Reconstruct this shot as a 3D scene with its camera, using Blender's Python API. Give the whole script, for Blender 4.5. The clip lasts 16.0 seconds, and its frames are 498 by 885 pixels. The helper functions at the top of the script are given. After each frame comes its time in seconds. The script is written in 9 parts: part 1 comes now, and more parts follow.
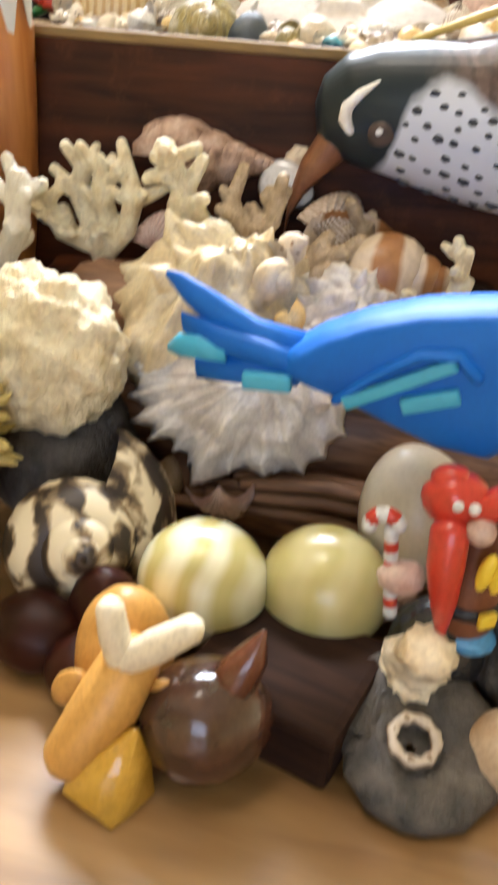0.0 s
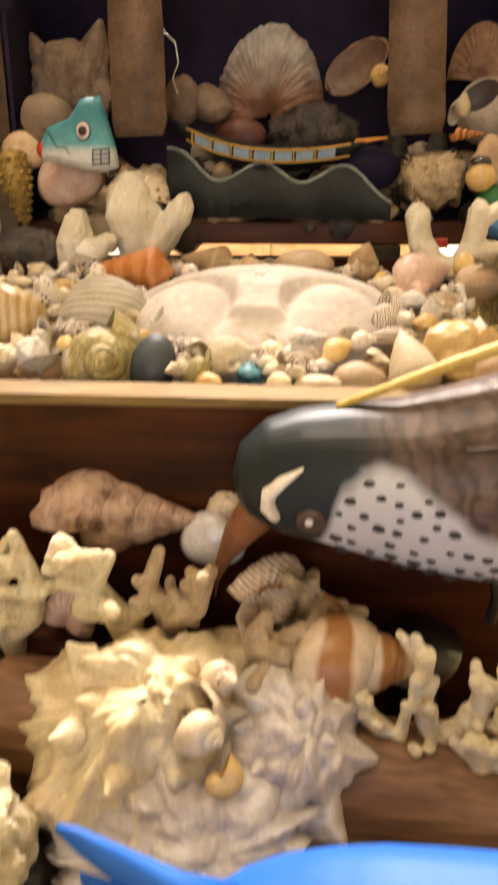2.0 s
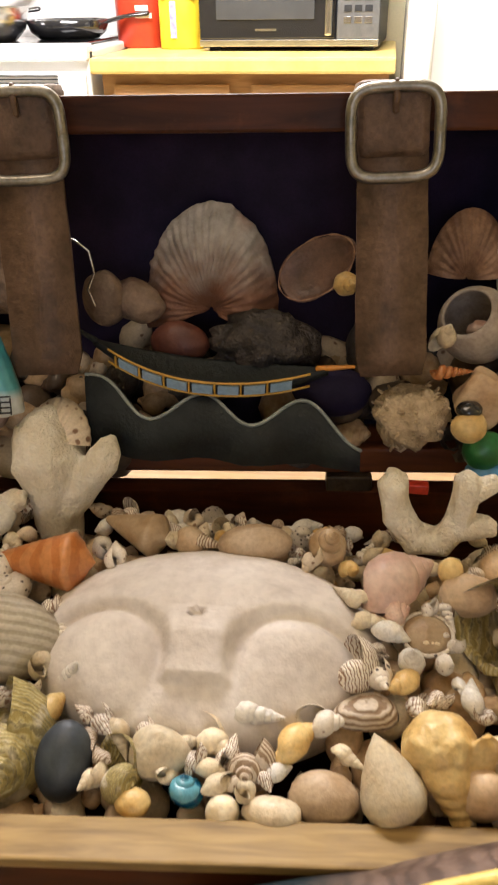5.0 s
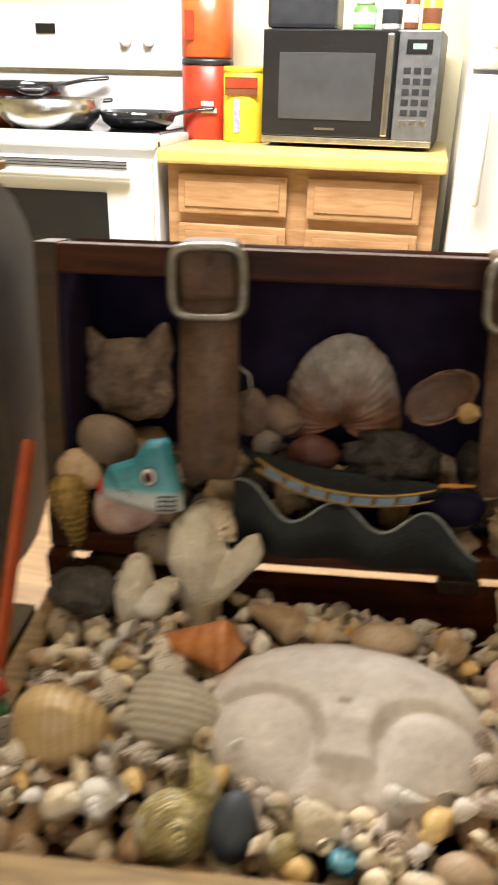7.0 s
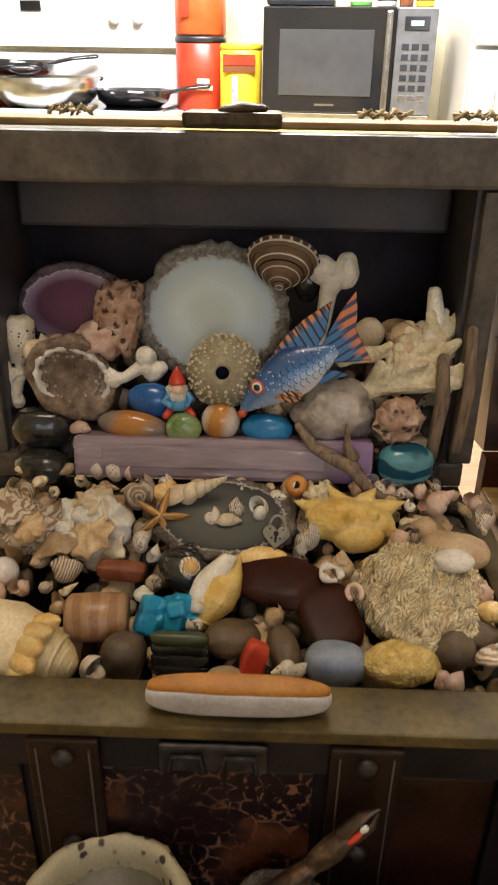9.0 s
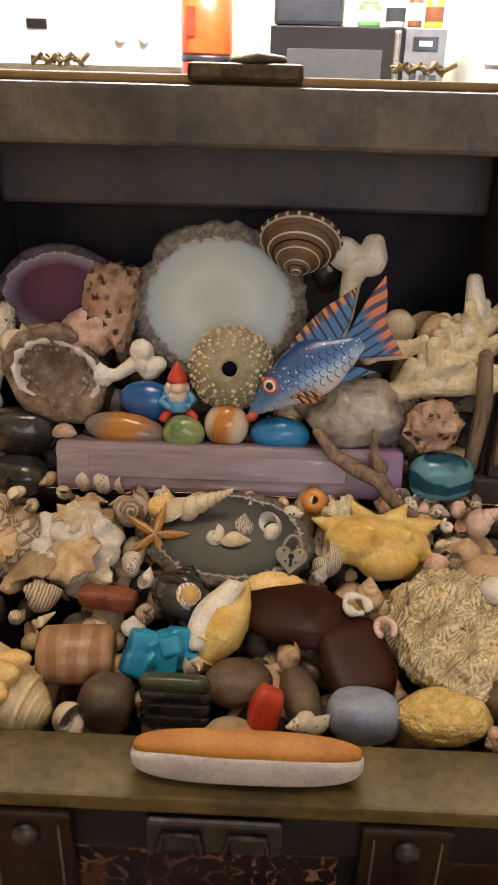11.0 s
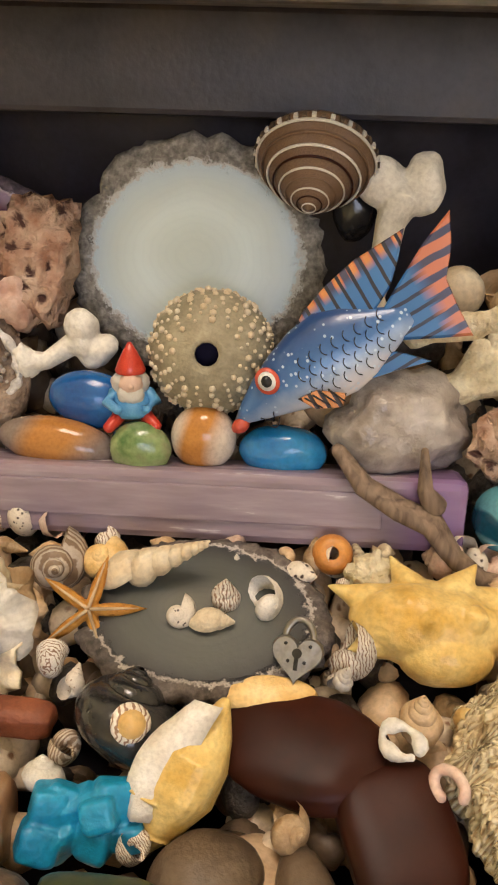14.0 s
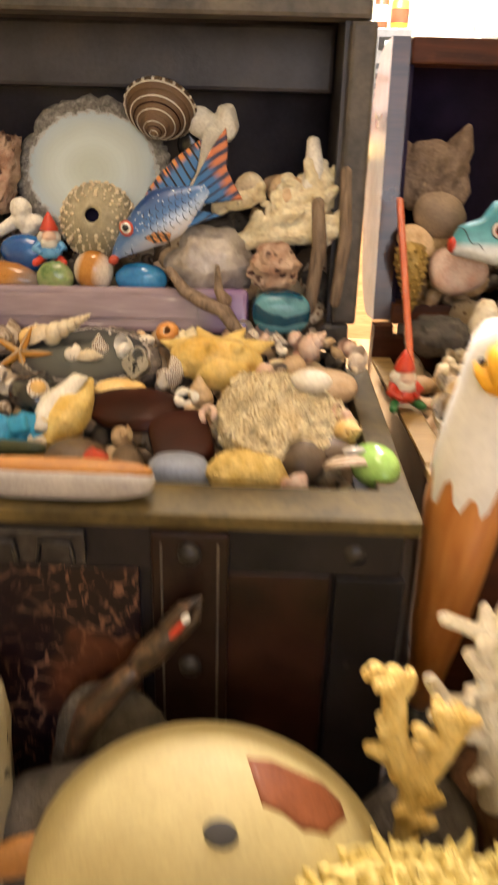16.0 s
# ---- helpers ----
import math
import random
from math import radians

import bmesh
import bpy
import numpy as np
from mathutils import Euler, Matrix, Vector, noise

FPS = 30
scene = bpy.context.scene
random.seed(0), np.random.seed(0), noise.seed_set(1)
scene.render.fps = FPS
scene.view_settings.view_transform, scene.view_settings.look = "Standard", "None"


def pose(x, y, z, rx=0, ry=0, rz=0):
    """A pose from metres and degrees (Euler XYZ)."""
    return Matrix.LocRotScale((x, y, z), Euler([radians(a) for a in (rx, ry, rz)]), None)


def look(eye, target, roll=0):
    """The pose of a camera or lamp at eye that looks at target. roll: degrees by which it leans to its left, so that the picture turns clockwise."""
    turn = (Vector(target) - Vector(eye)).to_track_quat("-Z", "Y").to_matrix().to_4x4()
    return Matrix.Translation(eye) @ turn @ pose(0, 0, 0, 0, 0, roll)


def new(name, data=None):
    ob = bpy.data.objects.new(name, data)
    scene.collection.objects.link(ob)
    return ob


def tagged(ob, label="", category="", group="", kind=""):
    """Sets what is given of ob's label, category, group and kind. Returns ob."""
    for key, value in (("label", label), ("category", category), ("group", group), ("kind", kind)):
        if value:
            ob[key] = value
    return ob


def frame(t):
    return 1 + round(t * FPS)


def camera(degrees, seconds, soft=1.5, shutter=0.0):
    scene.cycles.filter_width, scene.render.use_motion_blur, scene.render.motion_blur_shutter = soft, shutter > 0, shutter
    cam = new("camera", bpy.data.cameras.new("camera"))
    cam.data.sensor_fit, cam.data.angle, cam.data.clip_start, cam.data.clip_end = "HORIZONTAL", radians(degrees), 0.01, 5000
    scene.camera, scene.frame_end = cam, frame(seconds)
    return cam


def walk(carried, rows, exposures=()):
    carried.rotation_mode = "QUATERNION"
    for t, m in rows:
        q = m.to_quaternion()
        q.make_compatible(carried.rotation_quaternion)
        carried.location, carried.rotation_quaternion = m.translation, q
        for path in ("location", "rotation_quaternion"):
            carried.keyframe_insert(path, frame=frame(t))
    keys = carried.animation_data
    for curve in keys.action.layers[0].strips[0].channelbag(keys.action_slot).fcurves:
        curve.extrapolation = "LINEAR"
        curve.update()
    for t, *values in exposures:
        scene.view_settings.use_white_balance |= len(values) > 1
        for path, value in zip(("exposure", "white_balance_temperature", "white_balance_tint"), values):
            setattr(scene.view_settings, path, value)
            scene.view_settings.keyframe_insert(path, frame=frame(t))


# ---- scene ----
cam = camera(36.00, 16.0, 2.0, 0.6)
ROWS = [
    (0.0, 0.1942, 0.2786, 0.9494, 13.20, -28.35, 4.60),
    (0.5, 0.2000, 0.2960, 0.9750, 13.57, -26.46, 2.10),
    (1.0, 0.2030, 0.3140, 0.9970, 12.51, -25.81, 0.90),
    (1.5, 0.1920, 0.3420, 1.0130, 11.78, -26.60, 0.40),
    (2.0, 0.1880, 0.3710, 1.0380, 12.17, -25.97, -0.80),
    (2.5, 0.1880, 0.3820, 1.0720, 11.04, -25.02, -0.30),
    (3.0, 0.1910, 0.3840, 1.1170, 10.66, -25.41, -0.30),
    (3.5, 0.1940, 0.4010, 1.1270, 9.84, -29.66, -1.00),
    (4.0, 0.1830, 0.4360, 1.1280, 8.76, -31.05, -0.10),
    (6.5, 0.1720, 0.5050, 1.1360, 12.26, -29.99, -2.10),
    (7.0, 0.1390, 0.4500, 1.1610, 11.91, -25.72, 1.20),
    (7.3, 0.0945, 0.4180, 1.1575, 9.75, -26.00, 0.50),
    (7.5, 0.0680, 0.3810, 1.1620, 9.26, -25.75, -0.80),
    (8.0, -0.0240, 0.3600, 1.1600, 8.80, -25.95, 0.50),
    (8.5, -0.0880, 0.3270, 1.1480, 6.41, -27.04, 1.50),
    (9.0, -0.0955, 0.3402, 1.1550, 6.36, -26.96, 0.89),
    (11.5, -0.1061, 0.4020, 1.1159, 6.59, -24.99, 1.81),
    (12.0, -0.1067, 0.4270, 1.1099, 7.06, -25.34, 1.64),
    (12.5, -0.1070, 0.4395, 1.1084, 7.36, -25.55, 1.30),
    (13.0, -0.1134, 0.4572, 1.1019, 7.30, -26.21, 1.35),
    (13.5, -0.1122, 0.4736, 1.0986, 7.23, -26.80, 1.35),
    (14.0, -0.1094, 0.4860, 1.0934, 7.35, -27.48, 1.51),
    (14.5, -0.1071, 0.4831, 1.0966, 7.20, -27.19, 1.82),
    (15.0, -0.0930, 0.4453, 1.1038, 6.26, -25.39, 1.89),
    (15.5, -0.0686, 0.3902, 1.0982, 4.39, -25.75, 2.04),
    (16.0, -0.0325, 0.3194, 1.0675, 5.91, -23.90, 1.60),
]
EXPOSURES = [(0.0, -0.48, 5350, 12), (0.5, -0.58, 5800, 12), (1.0, -0.66, 6150, 18), (2.0, -0.75, 6700, 18), (2.5, -0.6, 6650, 16), (3.0, -1.0, 6450, 16), (3.5, -1.08, 6250, 16), (4.0, -1.5, 6000, 16), (6.5, -1.15, 6150, 16),
             (7.0, -1.53, 5950, 13), (7.5, -2.1, 5900, 14), (8.0, -2.28, 5900, 14), (8.5, -1.45, 5900, 17), (9.0, -1.3, 5850, 15), (11.5, -0.75, 5900, 21), (12.5, -0.3, 5800, 17), (14.5, -0.45, 5800, 17),
             (15.0, -0.33, 5700, 15), (15.5, -0.28, 5700, 13), (16.0, -0.42, 6500, 19)]
walk(cam, [(t, pose(x, y, z, 90 + pitch, 0, yaw) @ pose(0, 0, 0, 0, 0, roll)) for t, x, y, z, yaw, pitch, roll in ROWS], EXPOSURES)

# ---- light ----
world = bpy.data.worlds.new("world")
scene.world = world
world.use_nodes = True
sky = world.node_tree.nodes.new("ShaderNodeTexSky")
sky.sky_type, sky.sun_disc, sky.sun_elevation, sky.sun_rotation = "NISHITA", False, radians(40), radians(150)
world.node_tree.links.new(sky.outputs[0], world.node_tree.nodes["Background"].inputs[0])
world.node_tree.nodes["Background"].inputs[1].default_value = 0.1


def area(name, place, target, sx, sy, watts, colour):
    data = bpy.data.lights.new(name, "AREA")
    data.shape, data.size, data.size_y, data.energy, data.color = "RECTANGLE", sx, sy, watts, colour
    ob = new(name, data)
    ob.matrix_world = look(place, target)
    return ob


area("room_window_light", (0.55, -1.93, 1.55), (0.45, 0.6, 0.95), 1.3, 1.1, 21, (0.96, 0.97, 1.0))
area("room_ceiling_light", (-0.15, 0.38, 2.32), (-0.1, 0.55, 0.8), 0.45, 0.45, 13.5, (1.0, 0.80, 0.57))
area("kitchen_ceiling_light", (-0.3, 1.9, 2.34), (-0.3, 2.2, 0.0), 1.1, 0.6, 330, (1.0, 0.94, 0.84))


# ---- materials ----
def rgb(c):
    return (*c, 1.0)


class Nodes:
    """A node material under way."""

    def __init__(self, name, rough=0.5, metal=0.0, coat=0.0, sub=0.0, trans=0.0, ior=1.5):
        self.m = bpy.data.materials.new(name)
        self.m.use_nodes = True
        self.t = self.m.node_tree
        self.b = self.t.nodes["Principled BSDF"]
        self.b.inputs["Roughness"].default_value = rough
        self.b.inputs["Metallic"].default_value = metal
        self.b.inputs["Coat Weight"].default_value = coat
        self.b.inputs["Coat Roughness"].default_value = 0.12
        self.b.inputs["IOR"].default_value = ior
        self.b.inputs["Transmission Weight"].default_value = trans
        if sub:
            self.b.inputs["Subsurface Weight"].default_value = sub
            self.b.inputs["Subsurface Radius"].default_value = (0.006, 0.005, 0.004)
            self.b.inputs["Subsurface Scale"].default_value = 1.0
        tc, info = self.n("ShaderNodeTexCoord"), self.n("ShaderNodeObjectInfo")
        off = self.n("ShaderNodeVectorMath", operation="SCALE")
        off.inputs[0].default_value = (3.1, 5.7, 4.3)
        self.link(info.outputs["Random"], off.inputs["Scale"])
        add = self.n("ShaderNodeVectorMath", operation="ADD")
        self.link(tc.outputs["Object"], add.inputs[0])
        self.link(off.outputs[0], add.inputs[1])
        self.own, self.co, self.rand = tc.outputs["Object"], add.outputs[0], info.outputs["Random"]

    def n(self, kind, **kw):
        node = self.t.nodes.new(kind)
        if "operation" in kw:
            node.operation = kw["operation"]
        return node

    def link(self, a, b):
        self.t.links.new(a, b)

    def noise(self, scale, detail=4.0, rough=0.55, warp=0.0, own=False):
        node = self.n("ShaderNodeTexNoise")
        node.inputs["Scale"].default_value, node.inputs["Detail"].default_value = scale, detail
        node.inputs["Roughness"].default_value, node.inputs["Distortion"].default_value = rough, warp
        self.link(self.own if own else self.co, node.inputs["Vector"])
        return node.outputs["Fac"]

    def cells(self, scale, feature="F1"):
        node = self.n("ShaderNodeTexVoronoi")
        node.feature = feature
        node.inputs["Scale"].default_value = scale
        self.link(self.co, node.inputs["Vector"])
        return node.outputs["Distance"]

    def bands(self, scale, axis="Z", warp=2.0, detail=2.0, own=True):
        node = self.n("ShaderNodeTexWave")
        node.wave_type, node.bands_direction, node.wave_profile = "BANDS", axis, "SIN"
        node.inputs["Scale"].default_value, node.inputs["Distortion"].default_value = scale, warp
        node.inputs["Detail"].default_value, node.inputs["Detail Scale"].default_value = detail, 1.5
        self.link(self.own if own else self.co, node.inputs["Vector"])
        return node.outputs["Fac"]

    def ramp(self, fac, stops, sharp=False):
        node = self.n("ShaderNodeValToRGB")
        el = node.color_ramp.elements
        while len(el) < len(stops):
            el.new(0.5)
        for e, (p, c) in zip(el, stops):
            e.position, e.color = p, rgb(c)
        if sharp:
            node.color_ramp.interpolation = "CONSTANT"
        self.link(fac, node.inputs[0])
        return node.outputs["Color"]

    def mix(self, a, b, fac, kind="MIX"):
        node = self.n("ShaderNodeMix")
        node.data_type, node.blend_type = "RGBA", kind
        for socket, v in ((node.inputs[0], fac), (node.inputs[6], a), (node.inputs[7], b)):
            if isinstance(v, (int, float)):
                socket.default_value = v
            elif isinstance(v, tuple):
                socket.default_value = rgb(v)
            else:
                self.link(v, socket)
        return node.outputs[2]

    def math(self, op, a, b=0.0):
        node = self.n("ShaderNodeMath", operation=op)
        for socket, v in zip(node.inputs, (a, b)):
            if isinstance(v, (int, float)):
                socket.default_value = v
            else:
                self.link(v, socket)
        return node.outputs[0]

    def axis(self, which):
        node = self.n("ShaderNodeSeparateXYZ")
        self.link(self.own, node.inputs[0])
        return node.outputs[which]

    def tint(self, colour, amount=0.35):
        """Vary a colour a little from thing to thing."""
        node = self.n("ShaderNodeHueSaturation")
        v = self.n("ShaderNodeMapRange")
        v.inputs["To Min"].default_value, v.inputs["To Max"].default_value = 1 - amount, 1 + amount * 0.6
        self.link(self.rand, v.inputs["Value"])
        self.link(v.outputs[0], node.inputs["Value"])
        self.link(colour, node.inputs["Color"])
        return node.outputs[0]

    def bump(self, fac, strength=0.4, depth=0.0008):
        node = self.n("ShaderNodeBump")
        node.inputs["Strength"].default_value, node.inputs["Distance"].default_value = strength, depth
        self.link(fac, node.inputs["Height"])
        self.link(node.outputs[0], self.b.inputs["Normal"])

    def done(self, colour, rough=None):
        self.link(colour, self.b.inputs["Base Color"])
        if rough is not None:
            self.link(rough, self.b.inputs["Roughness"])
        return self.m


def dull(m, level):
    """A surface that mirrors less than glass does."""
    m.node_tree.nodes["Principled BSDF"].inputs["Specular IOR Level"].default_value = level
    return m


def plain(name, c1, c2, scale=90, rough=0.5, bump=0.25, depth=0.0008, fine=700, metal=0.0, coat=0.0, sub=0.0, dirt=0.25, tint=0.0, c3=None):
    """Two colours in clouds, a finer grain over them, and a fine relief."""
    k = Nodes(name, rough, metal, coat, sub)
    stops = [(0.3, c1), (0.7, c2)] if c3 is None else [(0.28, c1), (0.5, c2), (0.72, c3)]
    col = k.ramp(k.noise(scale), stops)
    grain = k.noise(fine, 3.0)
    col = k.mix(col, k.ramp(grain, [(0.3, (0.25, 0.22, 0.2)), (0.6, (1, 1, 1))]), dirt, "MULTIPLY")
    if tint:
        col = k.tint(col, tint)
    k.bump(k.math("ADD", grain, k.noise(scale * 2.5)), bump, depth)
    return k.done(col)


def banded(name, c1, c2, scale, axis="Z", warp=3.0, rough=0.45, lo=0.35, hi=0.6, bump=0.3, tint=0.2, sub=0.0, fine=900):
    k = Nodes(name, rough, 0.0, 0.1, sub)
    w = k.bands(scale, axis, warp)
    col = k.mix(k.ramp(w, [(lo, c1), (hi, c2)]), k.ramp(k.noise(fine, 2.0), [(0.3, (0.5, 0.45, 0.4)), (0.6, (1, 1, 1))]), 0.35, "MULTIPLY")
    k.bump(k.math("ADD", w, k.math("MULTIPLY", k.noise(fine), 0.5)), bump, 0.0006)
    return k.done(k.tint(col, tint))


def spotted(name, c1, c2, scale, cut=0.32, rough=0.5, tint=0.2, bump=0.3):
    k = Nodes(name, rough, 0.0, 0.1)
    d = k.math("ADD", k.cells(scale), k.math("MULTIPLY", k.noise(scale * 1.5), 0.4))
    col = k.ramp(d, [(cut, c2), (cut + 0.12, c1)])
    col = k.mix(col, k.ramp(k.noise(900, 2.0), [(0.3, (0.5, 0.45, 0.4)), (0.6, (1, 1, 1))]), 0.3, "MULTIPLY")
    k.bump(k.noise(700), bump, 0.0006)
    return k.done(k.tint(col, tint))


def wood(name, dark, light, scale=26.0, axis="X", rough=0.45, coat=0.15, stretch=14.0, wear=None, bump=0.25):
    k = Nodes(name, rough, 0.0, coat)
    mp = k.n("ShaderNodeMapping")
    s = [stretch, stretch, stretch]
    s["XYZ".index(axis)] = 1.0
    mp.inputs["Scale"].default_value = s
    k.link(k.co, mp.inputs["Vector"])
    node = k.n("ShaderNodeTexNoise")
    node.inputs["Scale"].default_value, node.inputs["Detail"].default_value, node.inputs["Distortion"].default_value = scale, 6.0, 0.6
    k.link(mp.outputs[0], node.inputs["Vector"])
    col = k.ramp(node.outputs["Fac"], [(0.3, dark), (0.7, light)])
    if wear is not None:
        col = k.mix(col, wear, k.ramp(k.noise(55, 6.0, 0.7), [(0.55, (0, 0, 0)), (0.72, (0.7, 0.7, 0.7))]))
    k.bump(node.outputs["Fac"], bump, 0.0006)
    return k.done(col, k.math("ADD", k.math("MULTIPLY", k.noise(40), 0.3), rough - 0.12))


SHELL_CREAM = plain("cream shell", (0.74, 0.58, 0.36), (0.88, 0.78, 0.58), 110, 0.42, 0.35, tint=0.25, sub=0.15)
SHELL_WHITE = plain("chalk white shell", (0.76, 0.7, 0.6), (0.9, 0.87, 0.8), 120, 0.5, 0.35, tint=0.2, sub=0.15)
SHELL_TAN = plain("tan shell", (0.44, 0.27, 0.12), (0.75, 0.57, 0.36), 130, 0.42, 0.35, tint=0.35)
SHELL_ROSE = plain("rosy shell", (0.6, 0.34, 0.25), (0.82, 0.66, 0.55), 120, 0.42, 0.3, tint=0.25)
SHELL_GOLD = plain("golden shell", (0.7, 0.42, 0.12), (0.86, 0.66, 0.3), 100, 0.38, 0.3, tint=0.2)
SHELL_PALE = plain("greyish pink white shell", (0.58, 0.5, 0.43), (0.82, 0.77, 0.7), 80, 0.42, 0.4, tint=0.0, sub=0.2)
SHELL_YELLOW = plain("yellow conch shell", (0.66, 0.4, 0.07), (0.86, 0.68, 0.27), 90, 0.32, 0.3, tint=0.0, sub=0.1)
SHELL_ORANGE = banded("orange brown shell", (0.5, 0.17, 0.04), (0.58, 0.24, 0.08), 90, "Z", 4.0, 0.32)
SHELL_GREY = banded("brown banded shell", (0.3, 0.2, 0.12), (0.66, 0.56, 0.44), 190, "Z", 3.0)
SHELL_LINED = banded("white shell with brown lines", (0.3, 0.18, 0.11), (0.85, 0.78, 0.68), 240, "X", 7.0, lo=0.15, hi=0.32)
SHELL_SPECK = spotted("white shell with brown specks", (0.84, 0.77, 0.66), (0.3, 0.17, 0.1), 330, 0.3)
SHELL_BLACK = spotted("cream and dark brown shell", (0.78, 0.7, 0.58), (0.07, 0.045, 0.035), 300, 0.36)
k = Nodes("olive mottled shell", 0.38, 0.0, 0.2)
ribs_ = k.bands(430, "Z", 5.0, 3.0)
col = k.ramp(ribs_, [(0.15, (0.36, 0.28, 0.09)), (0.5, (0.5, 0.41, 0.16)), (0.85, (0.6, 0.52, 0.28))])
col = k.mix(col, (0.12, 0.09, 0.025), k.ramp(k.math("ADD", k.math("MULTIPLY", ribs_, 0.25), k.noise(300, 4.0, 0.65, 1.0)), [(0.62, (0, 0, 0)), (0.74, (0.75, 0.75, 0.75))]))
col = k.mix(col, (0.82, 0.77, 0.65), k.ramp(k.noise(120, 3.0), [(0.54, (0, 0, 0)), (0.66, (0.85, 0.85, 0.85))]))
k.bump(k.math("ADD", ribs_, k.math("MULTIPLY", k.noise(600), 0.5)), 0.4, 0.0007)
SHELL_GREEN = k.done(col)
SHELL_BROWNPATCH = spotted("cream shell with brown mottling", (0.7, 0.58, 0.42), (0.24, 0.13, 0.07), 210, 0.34)
SHELL_PINKBUMP = plain("pinkish sandy shell", (0.14, 0.07, 0.04), (0.5, 0.33, 0.23), 420, 0.55, 0.9, 0.0016, 900, tint=0.0, c3=(0.64, 0.48, 0.37))
SHELL_BANDED = banded("banded amber shell", (0.42, 0.19, 0.06), (0.76, 0.62, 0.44), 52, "Z", 2.0, 0.4, 0.3, 0.6)
SHELL_CONCH = plain("cream yellow conch shell", (0.66, 0.5, 0.26), (0.88, 0.78, 0.54), 60, 0.42, 0.4, tint=0.0, sub=0.12)
PEARL = plain("pearly shell lining", (0.6, 0.58, 0.56), (0.82, 0.78, 0.74), 90, 0.2, 0.1, coat=0.6)
CORAL = plain("bleached coral", (0.7, 0.57, 0.33), (0.93, 0.85, 0.62), 170, 0.65, 0.9, 0.0015, 620, sub=0.2, dirt=0.22)
CORAL_WHITE = plain("white coral", (0.8, 0.7, 0.52), (0.94, 0.88, 0.74), 160, 0.7, 0.9, 0.0016, 900, sub=0.1, dirt=0.12)
CORAL_TAN = plain("tan coral", (0.4, 0.29, 0.16), (0.66, 0.52, 0.34), 150, 0.7, 0.9, 0.0015, 800)
BONE = plain("weathered bone", (0.8, 0.74, 0.63), (0.93, 0.9, 0.82), 90, 0.55, 0.4, 0.001, 700)
PLASTER = plain("aged plaster", (0.62, 0.55, 0.49), (0.82, 0.76, 0.7), 60, 0.65, 0.45, 0.0008, 320, dirt=0.16)
STONE_BLACK = plain("polished black stone", (0.012, 0.012, 0.013), (0.04, 0.038, 0.036), 70, 0.16, 0.08, coat=0.3)
STONE_BROWN = plain("polished red brown stone", (0.016, 0.004, 0.002), (0.05, 0.011, 0.005), 45, 0.4, 0.02, dirt=0.1)
dull(STONE_BROWN, 0.18)
STONE_GREY = plain("grey brown pebble", (0.045, 0.032, 0.02), (0.125, 0.085, 0.052), 70, 0.46, 0.3, tint=0.3, c3=(0.17, 0.12, 0.08))
STONE_BLUEGREY = plain("blue grey pebble", (0.22, 0.26, 0.36), (0.38, 0.43, 0.54), 70, 0.45, 0.15)
STONE_TAN = plain("tan pebble", (0.46, 0.3, 0.16), (0.68, 0.53, 0.36), 80, 0.5, 0.2, tint=0.3)
STONE_RED = plain("red jasper", (0.45, 0.03, 0.015), (0.62, 0.07, 0.03), 80, 0.3, 0.2, coat=0.3)
STONE_BLUE = plain("dyed blue stone", (0.005, 0.06, 0.28), (0.02, 0.16, 0.48), 60, 0.22, 0.1, coat=0.4)
STONE_SKYBLUE = plain("bright blue polished stone", (0.01, 0.17, 0.5), (0.04, 0.33, 0.68), 80, 0.2, 0.1, coat=0.5)
STONE_TEAL = banded("teal agate", (0.005, 0.07, 0.13), (0.1, 0.3, 0.38), 30, "Z", 5.0, 0.15)
STONE_GREEN = plain("green aventurine", (0.06, 0.15, 0.04), (0.24, 0.34, 0.13), 130, 0.18, 0.2, coat=0.5, c3=(0.3, 0.3, 0.16))
STONE_LIME = plain("lime green glass pebble", (0.25, 0.5, 0.1), (0.42, 0.68, 0.2), 60, 0.2, 0.1, coat=0.4)
STONE_AMBER = banded("amber banded agate", (0.55, 0.24, 0.05), (0.75, 0.66, 0.56), 16, "X", 2.5, 0.12, 0.2, 0.85, 0.05, 0.1)
STONE_TIGER = banded("caramel agate", (0.5, 0.22, 0.05), (0.26, 0.2, 0.17), 9, "X", 3.0, 0.12, 0.2, 0.85, 0.05, 0.1)
TURQUOISE = plain("turquoise lump", (0.004, 0.17, 0.36), (0.02, 0.33, 0.6), 60, 0.36, 0.3, c3=(0.008, 0.22, 0.45), coat=0.15)
QUARTZ = plain("smoky quartz geode", (0.2, 0.16, 0.13), (0.42, 0.37, 0.33), 80, 0.28, 0.6, 0.0014, 300, coat=0.3, c3=(0.56, 0.52, 0.48))
k = Nodes("fossil coral stone", 0.72)
cup = k.n("ShaderNodeTexVoronoi")
cup.inputs["Scale"].default_value = 115
k.link(k.co, cup.inputs["Vector"])
off = k.n("ShaderNodeVectorMath", operation="SUBTRACT")
k.link(k.co, off.inputs[0])
k.link(cup.outputs["Position"], off.inputs[1])
xyz = k.n("ShaderNodeSeparateXYZ")
k.link(off.outputs[0], xyz.inputs[0])
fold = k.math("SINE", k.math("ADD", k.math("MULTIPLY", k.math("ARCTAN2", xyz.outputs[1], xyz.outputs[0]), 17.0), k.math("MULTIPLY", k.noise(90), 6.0)))
